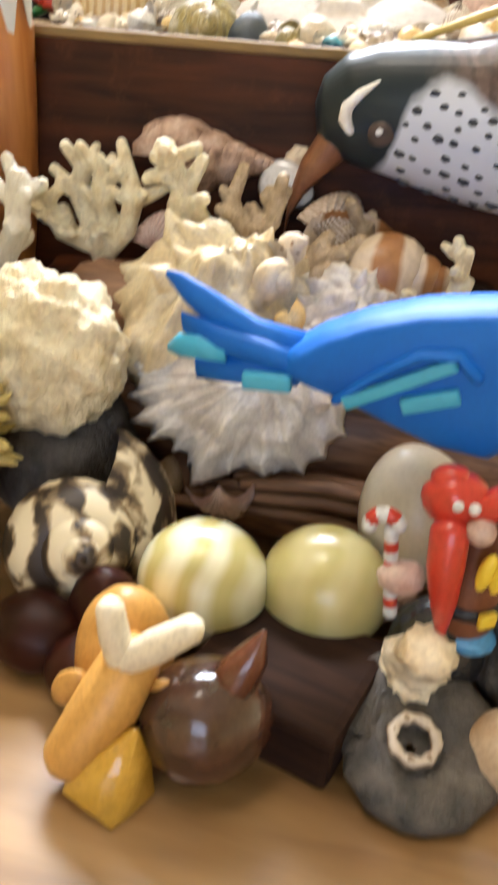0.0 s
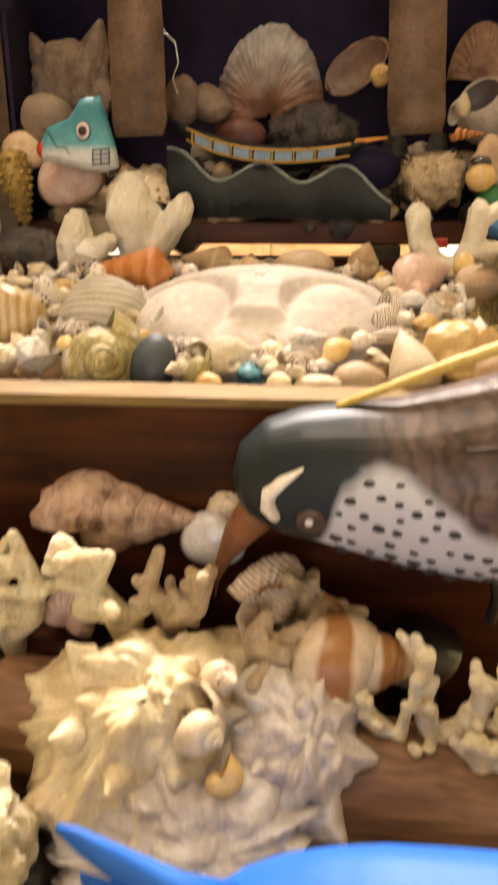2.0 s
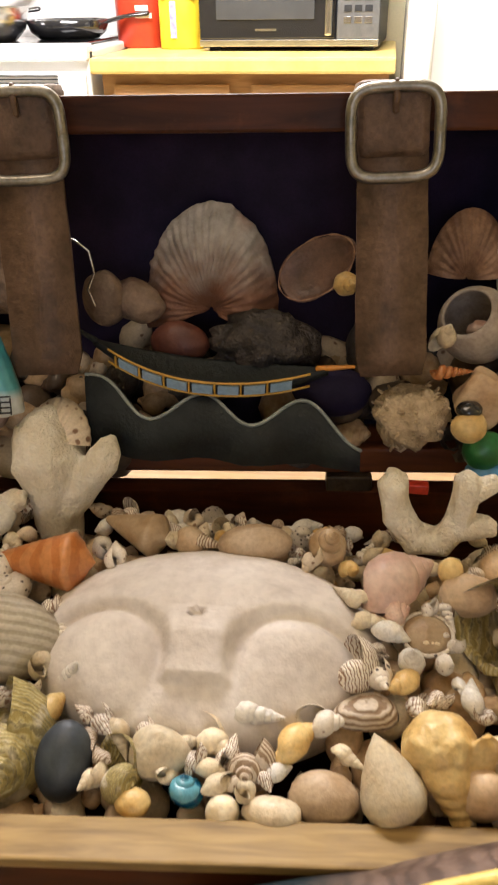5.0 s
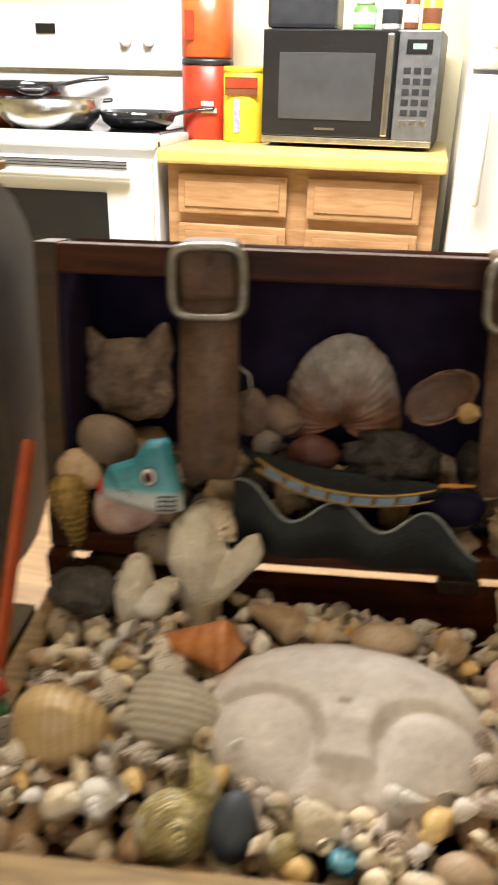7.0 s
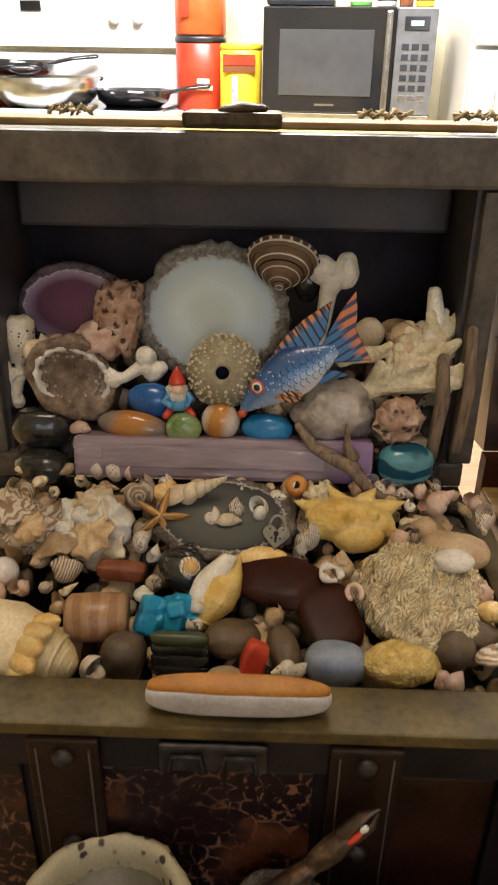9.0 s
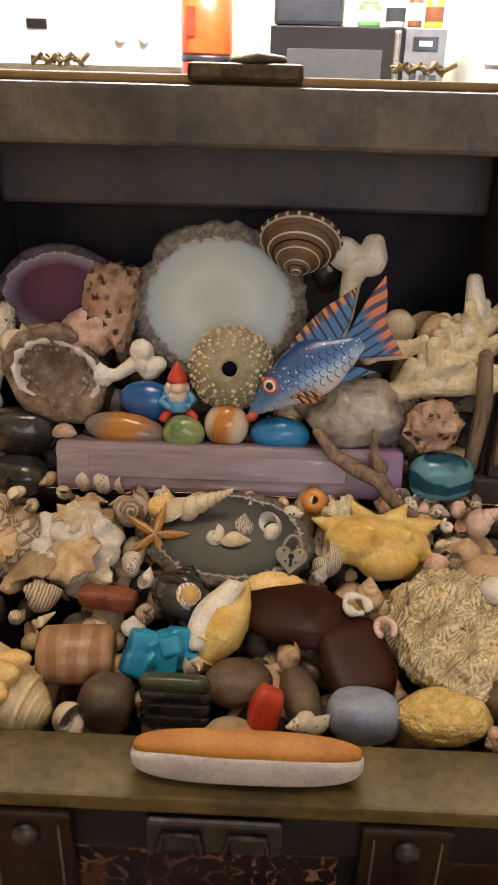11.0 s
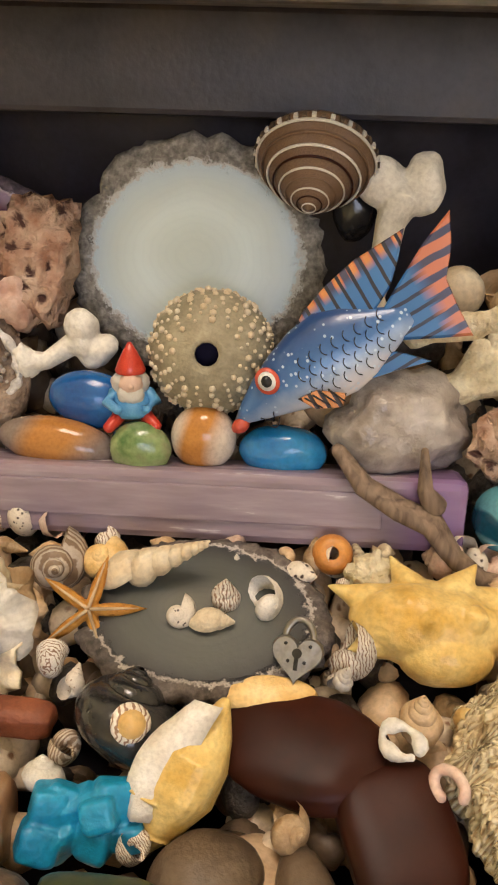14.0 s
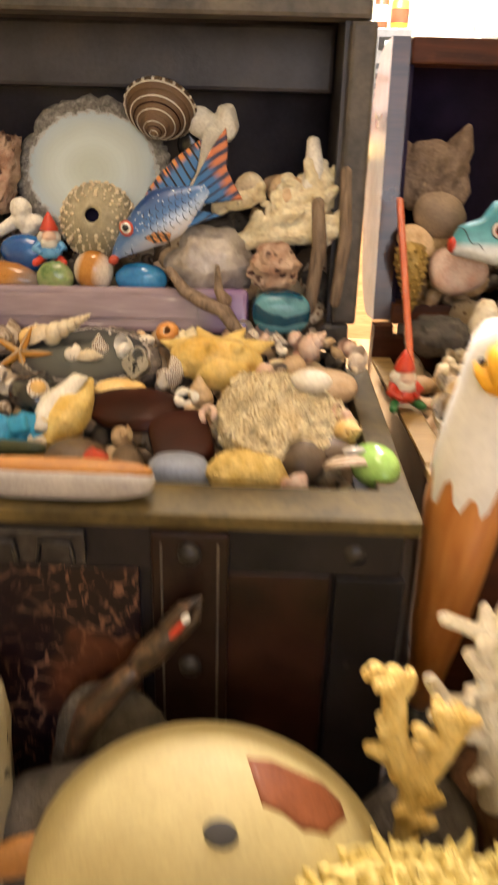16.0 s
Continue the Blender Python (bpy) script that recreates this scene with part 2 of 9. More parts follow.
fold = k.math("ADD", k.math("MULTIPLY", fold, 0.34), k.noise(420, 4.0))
# Grooves of the folds are darkened in the colour too, shade added to the bump.
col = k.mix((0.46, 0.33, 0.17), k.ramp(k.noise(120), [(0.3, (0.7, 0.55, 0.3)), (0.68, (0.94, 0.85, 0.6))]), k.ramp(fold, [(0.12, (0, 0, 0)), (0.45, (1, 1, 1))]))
k.bump(fold, 0.8, 0.0012)
FOSSIL = k.done(col)
SPONGE = plain("yellow sponge", (0.64, 0.42, 0.1), (0.9, 0.7, 0.28), 160, 0.8, 1.0, 0.0016, 700)
k = Nodes("lacy pink rock", 0.7)
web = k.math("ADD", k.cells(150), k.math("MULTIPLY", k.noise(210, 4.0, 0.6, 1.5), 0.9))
# The holes are colour and bump only; their shaded insides are painted dark.
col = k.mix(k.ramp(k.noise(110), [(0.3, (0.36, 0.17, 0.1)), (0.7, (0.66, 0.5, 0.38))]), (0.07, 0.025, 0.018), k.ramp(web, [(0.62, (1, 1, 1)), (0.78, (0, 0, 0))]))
k.bump(web, 1.0, 0.003)
RHYOLITE = k.done(col)
SPIRE = plain("dark rusty stone", (0.16, 0.04, 0.015), (0.32, 0.1, 0.04), 90, 0.55, 0.5)
ROCK_DARK = plain("dark rock", (0.04, 0.035, 0.03), (0.13, 0.11, 0.09), 130, 0.6, 0.9, 0.0015, 500)
SLATE = plain("green black slate", (0.004, 0.006, 0.0065), (0.013, 0.019, 0.019), 110, 0.7, 0.5, 0.001, 600)
DRIFT = wood("driftwood", (0.09, 0.06, 0.04), (0.28, 0.2, 0.14), 40, "Z", 0.7, 0.0, 10.0)
BROWNWOOD = wood("brown stick wood", (0.1, 0.045, 0.02), (0.3, 0.16, 0.08), 40, "X", 0.5, 0.05, 10.0)
LEATHER = plain("worn brown leather", (0.05, 0.025, 0.013), (0.13, 0.075, 0.045), 60, 0.55, 0.6, 0.0008, 500, c3=(0.2, 0.12, 0.08), dirt=0.4)
LEATHER_DARK = plain("dark red brown leather", (0.009, 0.004, 0.0035), (0.02, 0.0085, 0.006), 60, 0.36, 0.5, 0.0006, 500)
PEWTER = plain("old pewter", (0.2, 0.19, 0.17), (0.4, 0.38, 0.34), 120, 0.38, 0.3, 0.0005, 700, metal=0.9)
STUDMETAL = plain("blackened metal", (0.025, 0.023, 0.024), (0.075, 0.07, 0.07), 150, 0.42, 0.3, 0.0005, 700, metal=0.7)
BRASS = plain("tarnished brass", (0.03, 0.02, 0.011), (0.09, 0.065, 0.035), 150, 0.5, 0.4, 0.0006, 700, metal=0.7)
STEEL = plain("brushed steel", (0.5, 0.5, 0.5), (0.66, 0.66, 0.65), 40, 0.25, 0.1, metal=1.0, dirt=0.1)
BLACKPAINT = plain("black painted board", (0.005, 0.0045, 0.006), (0.012, 0.0105, 0.013), 30, 0.42, 0.3, 0.0005, 400, c3=(0.02, 0.016, 0.018))
RAILPAINT = plain("worn black rail", (0.035, 0.03, 0.026), (0.085, 0.072, 0.06), 45, 0.5, 0.35, 0.0006, 300, c3=(0.13, 0.11, 0.085), dirt=0.4)
# The black paint again, lighter and bluer: lid light and sheen in the colour.
LIDPAINT = plain("lit black lid paint", (0.021, 0.019, 0.024), (0.046, 0.041, 0.05), 30, 0.46, 0.3, 0.0005, 400, c3=(0.065, 0.053, 0.05))
RIM_OLD = plain("bare worn rim wood", (0.048, 0.033, 0.008), (0.125, 0.088, 0.024), 45, 0.66, 0.35, 0.0006, 300, dirt=0.45)
NAVY = plain("midnight lining cloth", (0.009, 0.006, 0.022), (0.022, 0.014, 0.046), 60, 0.75, 0.3, 0.0004, 900)
CHESTWOOD = wood("red brown chest wood", (0.020, 0.0048, 0.0012), (0.082, 0.022, 0.005), 18, "X", 0.5, 0.04, 9.0, wear=(0.11, 0.036, 0.010))
RIMWOOD = wood("raw rim wood", (0.16, 0.092, 0.024), (0.36, 0.235, 0.076), 30, "X", 0.6, 0.0, 9.0)
TABLEWOOD = wood("honey table wood", (0.2, 0.108, 0.036), (0.36, 0.215, 0.085), 9, "X", 0.32, 0.3, 9.0, bump=0.08)


for m, level in ((LEATHER_DARK, 0.22), (BLACKPAINT, 0.2), (NAVY, 0.25), (CHESTWOOD, 0.2), (RIM_OLD, 0.35)):
    dull(m, level)
# Lighter copy of the chest wood; the light on the lower rail is in its colour.
LOWERRAIL = dull(wood("lit red brown wood", (0.05, 0.012, 0.003), (0.15, 0.045, 0.012), 18, "X", 0.5, 0.04, 9.0), 0.25)
CHESTSIDE = wood("varnished chest side", (0.016, 0.005, 0.002), (0.06, 0.018, 0.005), 18, "X", 0.3, 0.5, 9.0)


def tortoise():
    """Dark panel with branching tan veins and patches."""
    k = Nodes("mottled tortoise panel", 0.3, 0.0, 0.12)
    d = k.cells(150, "DISTANCE_TO_EDGE")
    warp = k.math("ADD", d, k.math("MULTIPLY", k.noise(150, 5.0, 0.75, 0.8), 0.9))
    veins = k.ramp(warp, [(0.43, (0.19, 0.095, 0.06)), (0.5, (0.008, 0.004, 0.007))])
    col = k.mix(veins, (0.11, 0.036, 0.016), k.ramp(k.noise(26, 3.0), [(0.56, (0, 0, 0)), (0.66, (0.8, 0.8, 0.8))]))
    col = k.mix((0.014, 0.006, 0.008), col, k.ramp(k.noise(18, 3.0), [(0.36, (0, 0, 0)), (0.52, (1, 1, 1))]))
    k.bump(k.noise(200), 0.15, 0.0004)
    return k.done(col)


OXBLOOD = dull(plain("dark oxblood leather", (0.006, 0.002, 0.002), (0.02, 0.006, 0.004), 40, 0.34, 0.4, 0.0006, 300, c3=(0.038, 0.013, 0.008)), 0.3)
TORTOISE = dull(tortoise(), 0.25)


# ---- building helpers ----
def ico(r=1.0, sub=3):
    bm = bmesh.new()
    bmesh.ops.create_icosphere(bm, subdivisions=sub, radius=r)
    return bm


def box(x0, x1, y0, y1, z0, z1, bevel=0.0):
    bm = bmesh.new()
    bmesh.ops.create_cube(bm, size=1.0)
    for v in bm.verts:
        v.co = Vector(((x0 + x1) / 2 + v.co.x * (x1 - x0), (y0 + y1) / 2 + v.co.y * (y1 - y0), (z0 + z1) / 2 + v.co.z * (z1 - z0)))
    if bevel:
        bmesh.ops.bevel(bm, geom=bm.edges[:], offset=bevel, segments=2, affect="EDGES", profile=0.6)
    return bm


def strip(rings, caps=True, loop=True):
    """A skin over rings of points, all of one count."""
    bm = bmesh.new()
    rows = [[bm.verts.new(p) for p in ring] for ring in rings]
    n = len(rows[0])
    for a, b in zip(rows, rows[1:]):
        for i in range(n if loop else n - 1):
            j = (i + 1) % n
            bm.faces.new((a[i], a[j], b[j], b[i]))
    if caps and loop:
        bm.faces.new(rows[0][::-1])
        bm.faces.new(rows[-1])
    return bm


def lathe(profile, seg=32, caps=True):
    return strip([[(r * math.cos(2 * math.pi * i / seg), r * math.sin(2 * math.pi * i / seg), z) for i in range(seg)] for r, z in profile], caps)


def tube(points, radii, seg=10, flat=1.0):
    """A round limb along points, with rounded ends."""
    pts = [Vector(p) for p in points]
    rings = []
    side = Vector((0.31, 0.87, 0.38)).normalized()
    for i, (p, r) in enumerate(zip(pts, radii)):
        way = (pts[min(i + 1, len(pts) - 1)] - pts[max(i - 1, 0)]).normalized()
        u = (side - way * side.dot(way)).normalized()
        w = way.cross(u)
        ring = lambda c, k: [c + (u * math.cos(a) + w * math.sin(a) * flat) * r * k for a in (2 * math.pi * j / seg for j in range(seg))]
        if i == 0:
            rings += [ring(p - way * r * 0.7, 0.45), ring(p - way * r * 0.3, 0.85)]
        rings.append(ring(p, 1.0))
        if i == len(pts) - 1:
            rings += [ring(p + way * r * 0.3, 0.85), ring(p + way * r * 0.7, 0.45)]
    return strip(rings)


def loft(stations, seg=24, power=2.0):
    """Rings across x: (x, y, z, half width in y, half height in z)."""
    rings = []
    for x, y, z, ry, rz in stations:
        ring = []
        for i in range(seg):
            a = 2 * math.pi * i / seg
            c, s = math.cos(a), math.sin(a)
            ring.append((x, y + ry * math.copysign(abs(c) ** (2 / power), c), z + rz * math.copysign(abs(s) ** (2 / power), s)))
        rings.append(ring)
    return strip(rings)


def plate(outline, thick):
    """A flat piece with a bevelled edge from an outline in x and z."""
    n = len(outline)
    cx, cz = sum(p[0] for p in outline) / n, sum(p[1] for p in outline) / n
    inner = [(cx + (x - cx) * 0.94, cz + (z - cz) * 0.94) for x, z in outline]
    ring = lambda pts, y: [(x, y, z) for x, z in pts]
    return strip([ring(inner, -thick / 2), ring(outline, -thick / 4), ring(outline, thick / 4), ring(inner, thick / 2)])


def rough(bm, amount, size, seed=0.0, octaves=3):
    """Push the points along their normals by a noise."""
    bm.normal_update()
    moves = []
    for v in bm.verts:
        p = v.co / size + Vector((seed, seed * 1.7, -seed))
        moves.append(v.normal * amount * noise.fractal(p, 1.0, 2.0, octaves))
    for v, d in zip(bm.verts, moves):
        v.co += d
    return bm


def moved(bm, m):
    bmesh.ops.transform(bm, matrix=m, verts=bm.verts)
    return bm


def scaled(bm, sx, sy, sz):
    return moved(bm, Matrix.Diagonal((sx, sy, sz, 1)))


class Form:
    """One mesh of several pieces and materials."""

    def __init__(self):
        self.bm, self.mats = bmesh.new(), []

    def add(self, bm, mat, m=None, smooth=True):
        if mat not in self.mats:
            self.mats.append(mat)
        if m is not None:
            bmesh.ops.transform(bm, matrix=m, verts=bm.verts)
        for f in bm.faces:
            f.material_index, f.smooth = self.mats.index(mat), smooth
        data = bpy.data.meshes.new("piece")
        bm.to_mesh(data)
        bm.free()
        self.bm.from_mesh(data)
        bpy.data.meshes.remove(data)
        return self

    def mesh(self, name):
        bmesh.ops.recalc_face_normals(self.bm, faces=self.bm.faces)
        data = bpy.data.meshes.new(name)
        self.bm.to_mesh(data)
        self.bm.free()
        for m in self.mats:
            data.materials.append(m)
        return data


def part(name, bm, material, parent, label="", smooth=False, m=None):
    ob = new(name, Form().add(bm, material, None, smooth).mesh(name))
    ob.parent = parent
    if m is not None:
        ob.matrix_basis = m
    return tagged(ob, label)


def thing(name, bm, material, m, label, category, group="", smooth=True, kind=""):
    ob = new(name, Form().add(bm, material, None, smooth).mesh(name))
    ob.matrix_basis = m
    return tagged(ob, label, category, group, kind)


def base(name, m, label="", category="", group="", kind=""):
    ob = new(name)
    ob.matrix_basis = m
    ob.empty_display_size = 0.02
    return tagged(ob, label, category, group, kind)


def at(p, rx=0, ry=0, rz=0, s=1.0):
    return pose(*p, rx, ry, rz) @ Matrix.Diagonal((s, s, s, 1)) if not isinstance(s, tuple) else pose(*p, rx, ry, rz) @ Matrix.Diagonal((*s, 1))


# ---- the room ----
FLOORMAT = plain("pale yellow linoleum", (0.6, 0.5, 0.26), (0.72, 0.62, 0.36), 6, 0.35, 0.1, fine=90, dirt=0.15)
WALLMAT = plain("cream wall paint", (0.74, 0.66, 0.42), (0.8, 0.73, 0.5), 4, 0.7, 0.15, 0.0008, 160, dirt=0.08)
CEILMAT = plain("white ceiling paint", (0.76, 0.75, 0.72), (0.82, 0.81, 0.78), 4, 0.8, 0.2, 0.001, 120, dirt=0.06)


def slab(name, x0, x1, y0, y1, z0, z1, mat):
    return thing(name, box(x0, x1, y0, y1, z0, z1), mat, Matrix.Identity(4), "", "", "", False, "structure")


slab("floor", -3.2, 2.6, -2.1, 3.45, -0.1, 0.0, FLOORMAT)
slab("ceiling", -3.2, 2.6, -2.1, 3.45, 2.4, 2.5, CEILMAT)
slab("wall_north", -3.2, 2.6, 3.3, 3.45, 0.0, 2.4, WALLMAT)
slab("wall_west", -3.2, -3.05, -2.1, 3.3, 0.0, 2.4, WALLMAT)
slab("wall_east", 2.45, 2.6, -2.1, 3.3, 0.0, 2.4, WALLMAT)
wall_s = base("wall_south", Matrix.Identity(4), "", "", "", "structure")
for x0, x1, z0, z1 in ((-3.05, -0.15, 0, 2.4), (1.25, 2.45, 0, 2.4), (-0.15, 1.25, 0, 0.95), (-0.15, 1.25, 2.15, 2.4)):
    part("wall_panel", box(x0, x1, -2.1, -1.97, z0, z1), WALLMAT, wall_s)
win = base("window_1", pose(0.55, -2.03, 1.55), "", "", "", "structure")
WHITEWOOD = plain("white window paint", (0.74, 0.73, 0.7), (0.82, 0.81, 0.79), 10, 0.4, 0.1)
for x0, x1, z0, z1 in ((-0.7, 0.7, 0.54, 0.6), (-0.7, 0.7, -0.6, -0.54), (-0.7, -0.64, -0.54, 0.54), (0.64, 0.7, -0.54, 0.54), (-0.02, 0.02, -0.54, 0.54)):
    part("window_frame", box(x0, x1, -0.03, 0.03, z0, z1, 0.004), WHITEWOOD, win)

# ---- the table ----
TABLE = 0.78
table = base("table", pose(-0.05, 0.72, 0), "honey-coloured wooden table with a glossy top", "table")
part("tabletop", box(-0.8, 0.8, -0.66, 0.62, TABLE - 0.03, TABLE, 0.006), TABLEWOOD, table)
part("apron", box(-0.7, 0.7, -0.56, -0.53, TABLE - 0.12, TABLE - 0.032, 0.003), TABLEWOOD, table)
part("apron", box(-0.7, 0.7, 0.49, 0.52, TABLE - 0.12, TABLE - 0.032, 0.003), TABLEWOOD, table)
for lx in (-0.7, 0.7):
    for ly in (-0.55, 0.5):
        part("leg", lathe([(0.02, 0.0), (0.024, 0.1), (0.03, 0.4), (0.035, TABLE - 0.032)], 16), TABLEWOOD, table, "", True, pose(lx, ly, 0))

# ---- the two chests ----
RIM = 0.944
H = RIM - TABLE


def dome(x, depth, height, n=14):
    """Outline of an arched lid's end, standing open: straight in front, bowed behind."""
    pts = [(0.0, 0.0), (0.0, height)]
    for i in range(n + 1):
        a = math.pi / 2 - math.pi * i / n
        pts.append((depth * (0.35 + 0.65 * math.cos(a)), height / 2 + height / 2 * math.sin(a)))
    return [(x, y, z) for y, z in pts]


def lid_shell(w, depth, height, thick, bow, n=16):
    """The arched back of an open lid, with thickness."""
    rings = []
    for i in range(n + 1):
        a = math.pi / 2 - math.pi * i / n
        c, s = math.cos(a), math.sin(a)
        y, z = depth * (bow + (1 - bow) * c), height / 2 * (1 + s)
        yi, zi = y - thick * max(c, 0.05), z - thick * s
        rings.append([(-w, y, z), (w, y, z), (w, yi, zi), (-w, yi, zi)])
    return strip(rings)


# the black chest
L = base("treasure_chest", pose(-0.1305, 0.5316, TABLE, 0, 0, 5.0), "open black treasure chest with leather straps and mottled panels", "chest", "treasure chests")
W, D = 0.1285, 0.162
part("front_panel", box(-W, W, 0.004, 0.016, 0.004, H - 0.006), BLACKPAINT, L)
part("back_panel", box(-W, W - 0.0075, D - 0.012, D, 0.004, H + 0.007), BLACKPAINT, L)
part("side_panel", box(W - 0.012, W, 0.0165, D - 0.0125, 0.004, H - 0.012), BLACKPAINT, L)
part("side_panel", box(-W, -W + 0.012, 0.0165, D - 0.0125, 0.004, H - 0.012), BLACKPAINT, L)
part("bottom_board", box(-W + 0.0125, W - 0.0125, 0.0165, D - 0.0125, 0.0, 0.01), BLACKPAINT, L)
part("front_rim", rough(box(-W - 0.001, W + 0.005, -0.001, 0.022, H - 0.0058, H, 0.0012), 0.0005, 0.02), RIM_OLD, L, "worn bare wood rim")
part("side_rim", box(W - 0.007, W + 0.005, 0.0225, D - 0.0005, H - 0.0118, H - 0.001, 0.001), RIM_OLD, L)
part("side_rim", box(-W - 0.001, -W + 0.014, 0.0225, D - 0.0125, H - 0.0118, H - 0.001, 0.001), RIM_OLD, L)
part("top_band", box(-W, W, 0.001, 0.0038, H - 0.023, H - 0.0062, 0.0006), BLACKPAINT, L, "black band under the rim")
for x0, x1 in ((-0.039, 0.039), (0.069, 0.105), (-0.105, -0.069)):
    part("inlay_panel", box(x0, x1, 0.0015, 0.0038, 0.02, H - 0.0235, 0.0006), OXBLOOD if x0 > 0.05 else TORTOISE, L, "dark oxblood panel" if x0 > 0.05 else "mottled dark panel with tan veins")
for sx in (-0.0510, 0.0570):
    strap = part("strap", box(sx - 0.013, sx + 0.013, -0.003, 0.0008, 0.006, H - 0.0062, 0.001), LEATHER_DARK, L, "dark red-brown leather strap")
    for ex in (-0.0095, 0.0095):
        part("stitching", tube([(sx + ex, -0.0032, 0.01), (sx + ex, -0.0032, H - 0.010)], [0.0004] * 2, 6), RAILPAINT, strap)
    for z in (H - 0.0135, H - 0.060):
        part("stud", moved(scaled(ico(0.0042, 2), 1, 0.6, 1), pose(sx, -0.0035, z)), STUDMETAL, strap, "domed pewter stud", True)
for ex in (-W + 0.016, W - 0.016):
    for z in (H - 0.0145, H - 0.060):
        part("stud", moved(scaled(ico(0.0044, 2), 1, 0.5, 1), pose(ex, 0.002, z)), STUDMETAL, L, "domed pewter stud", True)
part("corner_guard", box(W - 0.022, W + 0.0015, 0.0, 0.0035, 0.0, H - 0.0235, 0.0006), BLACKPAINT, L)
part("corner_guard", box(-W - 0.0015, -W + 0.022, 0.0, 0.0035, 0.0, H - 0.0235, 0.0006), BLACKPAINT, L)
hasp = part("lock_plate", box(-0.0170, 0.0220, -0.002, 0.0008, H - 0.0205, H - 0.0075, 0.0012), STUDMETAL, L, "blackened metal lock plate")
for hx in (-0.007, 0.012):
    part("staple", tube([(hx - 0.006, -0.003, H - 0.0185), (hx - 0.005, -0.003, H - 0.0115), (hx + 0.005, -0.003, H - 0.0115), (hx + 0.006, -0.003, H - 0.0185)], [0.001] * 4, 8), STUDMETAL, hasp, "", True)
# its lid stands open
LID_H, LID_D = 0.168, 0.075
LW = 0.1190
LR = 0.1158
lid = base("lid", pose(0.0, 0.163, H + 0.010, -1.5, 0, 0), "open arched black lid with a thick front rail")
lid.parent = L
part("lid_back", moved(lid_shell((LW + LR) / 2, LID_D, LID_H, 0.008, 0.35), pose((LR - LW) / 2, 0, 0)), LIDPAINT, lid, "", True)
for sx in (-LW, LR):
    part("lid_end", strip([dome(sx - 0.005, LID_D, LID_H), dome(sx + 0.005, LID_D, LID_H)]), LIDPAINT, lid)
part("rail", box(-LW - 0.006, LR + 0.006, -0.006, 0.010, LID_H - 0.020, LID_H + 0.002, 0.002), RAILPAINT, lid, "worn dark front rail")
part("bottom_rail", box(-LW - 0.006, LR + 0.006, -0.004, 0.010, -0.002, 0.012, 0.002), RAILPAINT, lid)
for sx in (-LW - 0.003, LR + 0.003):
    part("side_rail", box(sx - 0.006, sx + 0.006, -0.006, 0.010, 0.0125, LID_H - 0.0205, 0.002), RAILPAINT, lid)
part("batten", box(-LW + 0.006, LR - 0.006, 0.045, 0.054, 0.120, 0.151, 0.002), LIDPAINT, lid, "dark inner batten")
part("lid_strip", box(-LW - 0.003, LR + 0.003, 0.012, 0.05, LID_H + 0.0025, LID_H + 0.006, 0.001), RIMWOOD, lid, "pale slat along the top of the lid")
hasp = part("hasp", box(-0.022, 0.022, -0.001, 0.030, LID_H + 0.003, LID_H + 0.010, 0.002), BRASS, lid, "dark metal hasp")
part("hasp_tongue", tube([(-0.004, 0.004, LID_H + 0.0105), (0.004, 0.003, LID_H + 0.012), (0.014, 0.006, LID_H + 0.0115)], [0.003, 0.0035, 0.0022], 10, 0.6), BRASS, hasp, "", True)
TWINE = plain("tan twine", (0.44, 0.33, 0.17), (0.62, 0.5, 0.29), 400, 0.8, 0.5)
for tx in (-0.072, 0.066, 0.108):
    p, strand = Vector((tx - 0.010, 0.006, LID_H + 0.0075)), []
    for i in range(34):
        a = 2.1 * i
        strand.append(p + Vector((0.0006 * i + 0.0026 * math.cos(a), 0.003 * math.sin(a * 0.7), 0.0018 * (1 + math.sin(a * 1.3)) + random.uniform(0, 0.001))))
    part("twine_knot", tube(strand, [0.0008 + 0.0002 * math.sin(i) for i in range(34)], 6), TWINE, lid, "frayed tan twine knot", True)

# the red-brown chest
R = base("treasure_chest", pose(0.1395, 0.589, TABLE, 0, 0, 7.0), "open red-brown wooden chest with dark-lined lid and leather straps", "chest", "treasure chests")
W, D = 0.1325, 0.152
part("front_panel", box(-W, W, 0.0, 0.011, 0.0, H - 0.003), CHESTWOOD, R, "dark red-brown front board")
part("back_panel", box(-W, W, D - 0.009, D, 0.0, H + 0.0125), CHESTWOOD, R)
part("side_panel", box(W - 0.009, W, 0.0115, D - 0.0095, 0.0, H), CHESTWOOD, R)
part("side_panel", box(-W, -W + 0.009, 0.0115, D - 0.0095, 0.0, H), CHESTSIDE, R)
for sx in (-W, W - 0.010):
    part("corner_block", box(sx, sx + 0.010, D - 0.0095, D - 0.0005, H + 0.0128, H + 0.019), CHESTWOOD, R)
part("bottom_board", box(-W + 0.0095, W - 0.0095, 0.0115, D - 0.0095, 0.002, 0.01), CHESTWOOD, R)
part("front_rim", rough(box(-W, W, -0.0005, 0.0115, H - 0.0028, H + 0.001, 0.0008), 0.0004, 0.02), RIMWOOD, R, "raw pale wood rim")
part("side_rim", box(-W, -W + 0.010, 0.012, D - 0.01, H + 0.0002, H + 0.002, 0.0006), RIMWOOD, R)
part("side_rim", box(W - 0.010, W, 0.012, D - 0.01, H + 0.0002, H + 0.002, 0.0006), RIMWOOD, R)
LID_H, LID_D = 0.135, 0.056
lid = base("lid", pose(0.0, 0.149, H + 0.0205, -7.0, 0, 0), "open wooden lid lined in midnight cloth")
lid.parent = R
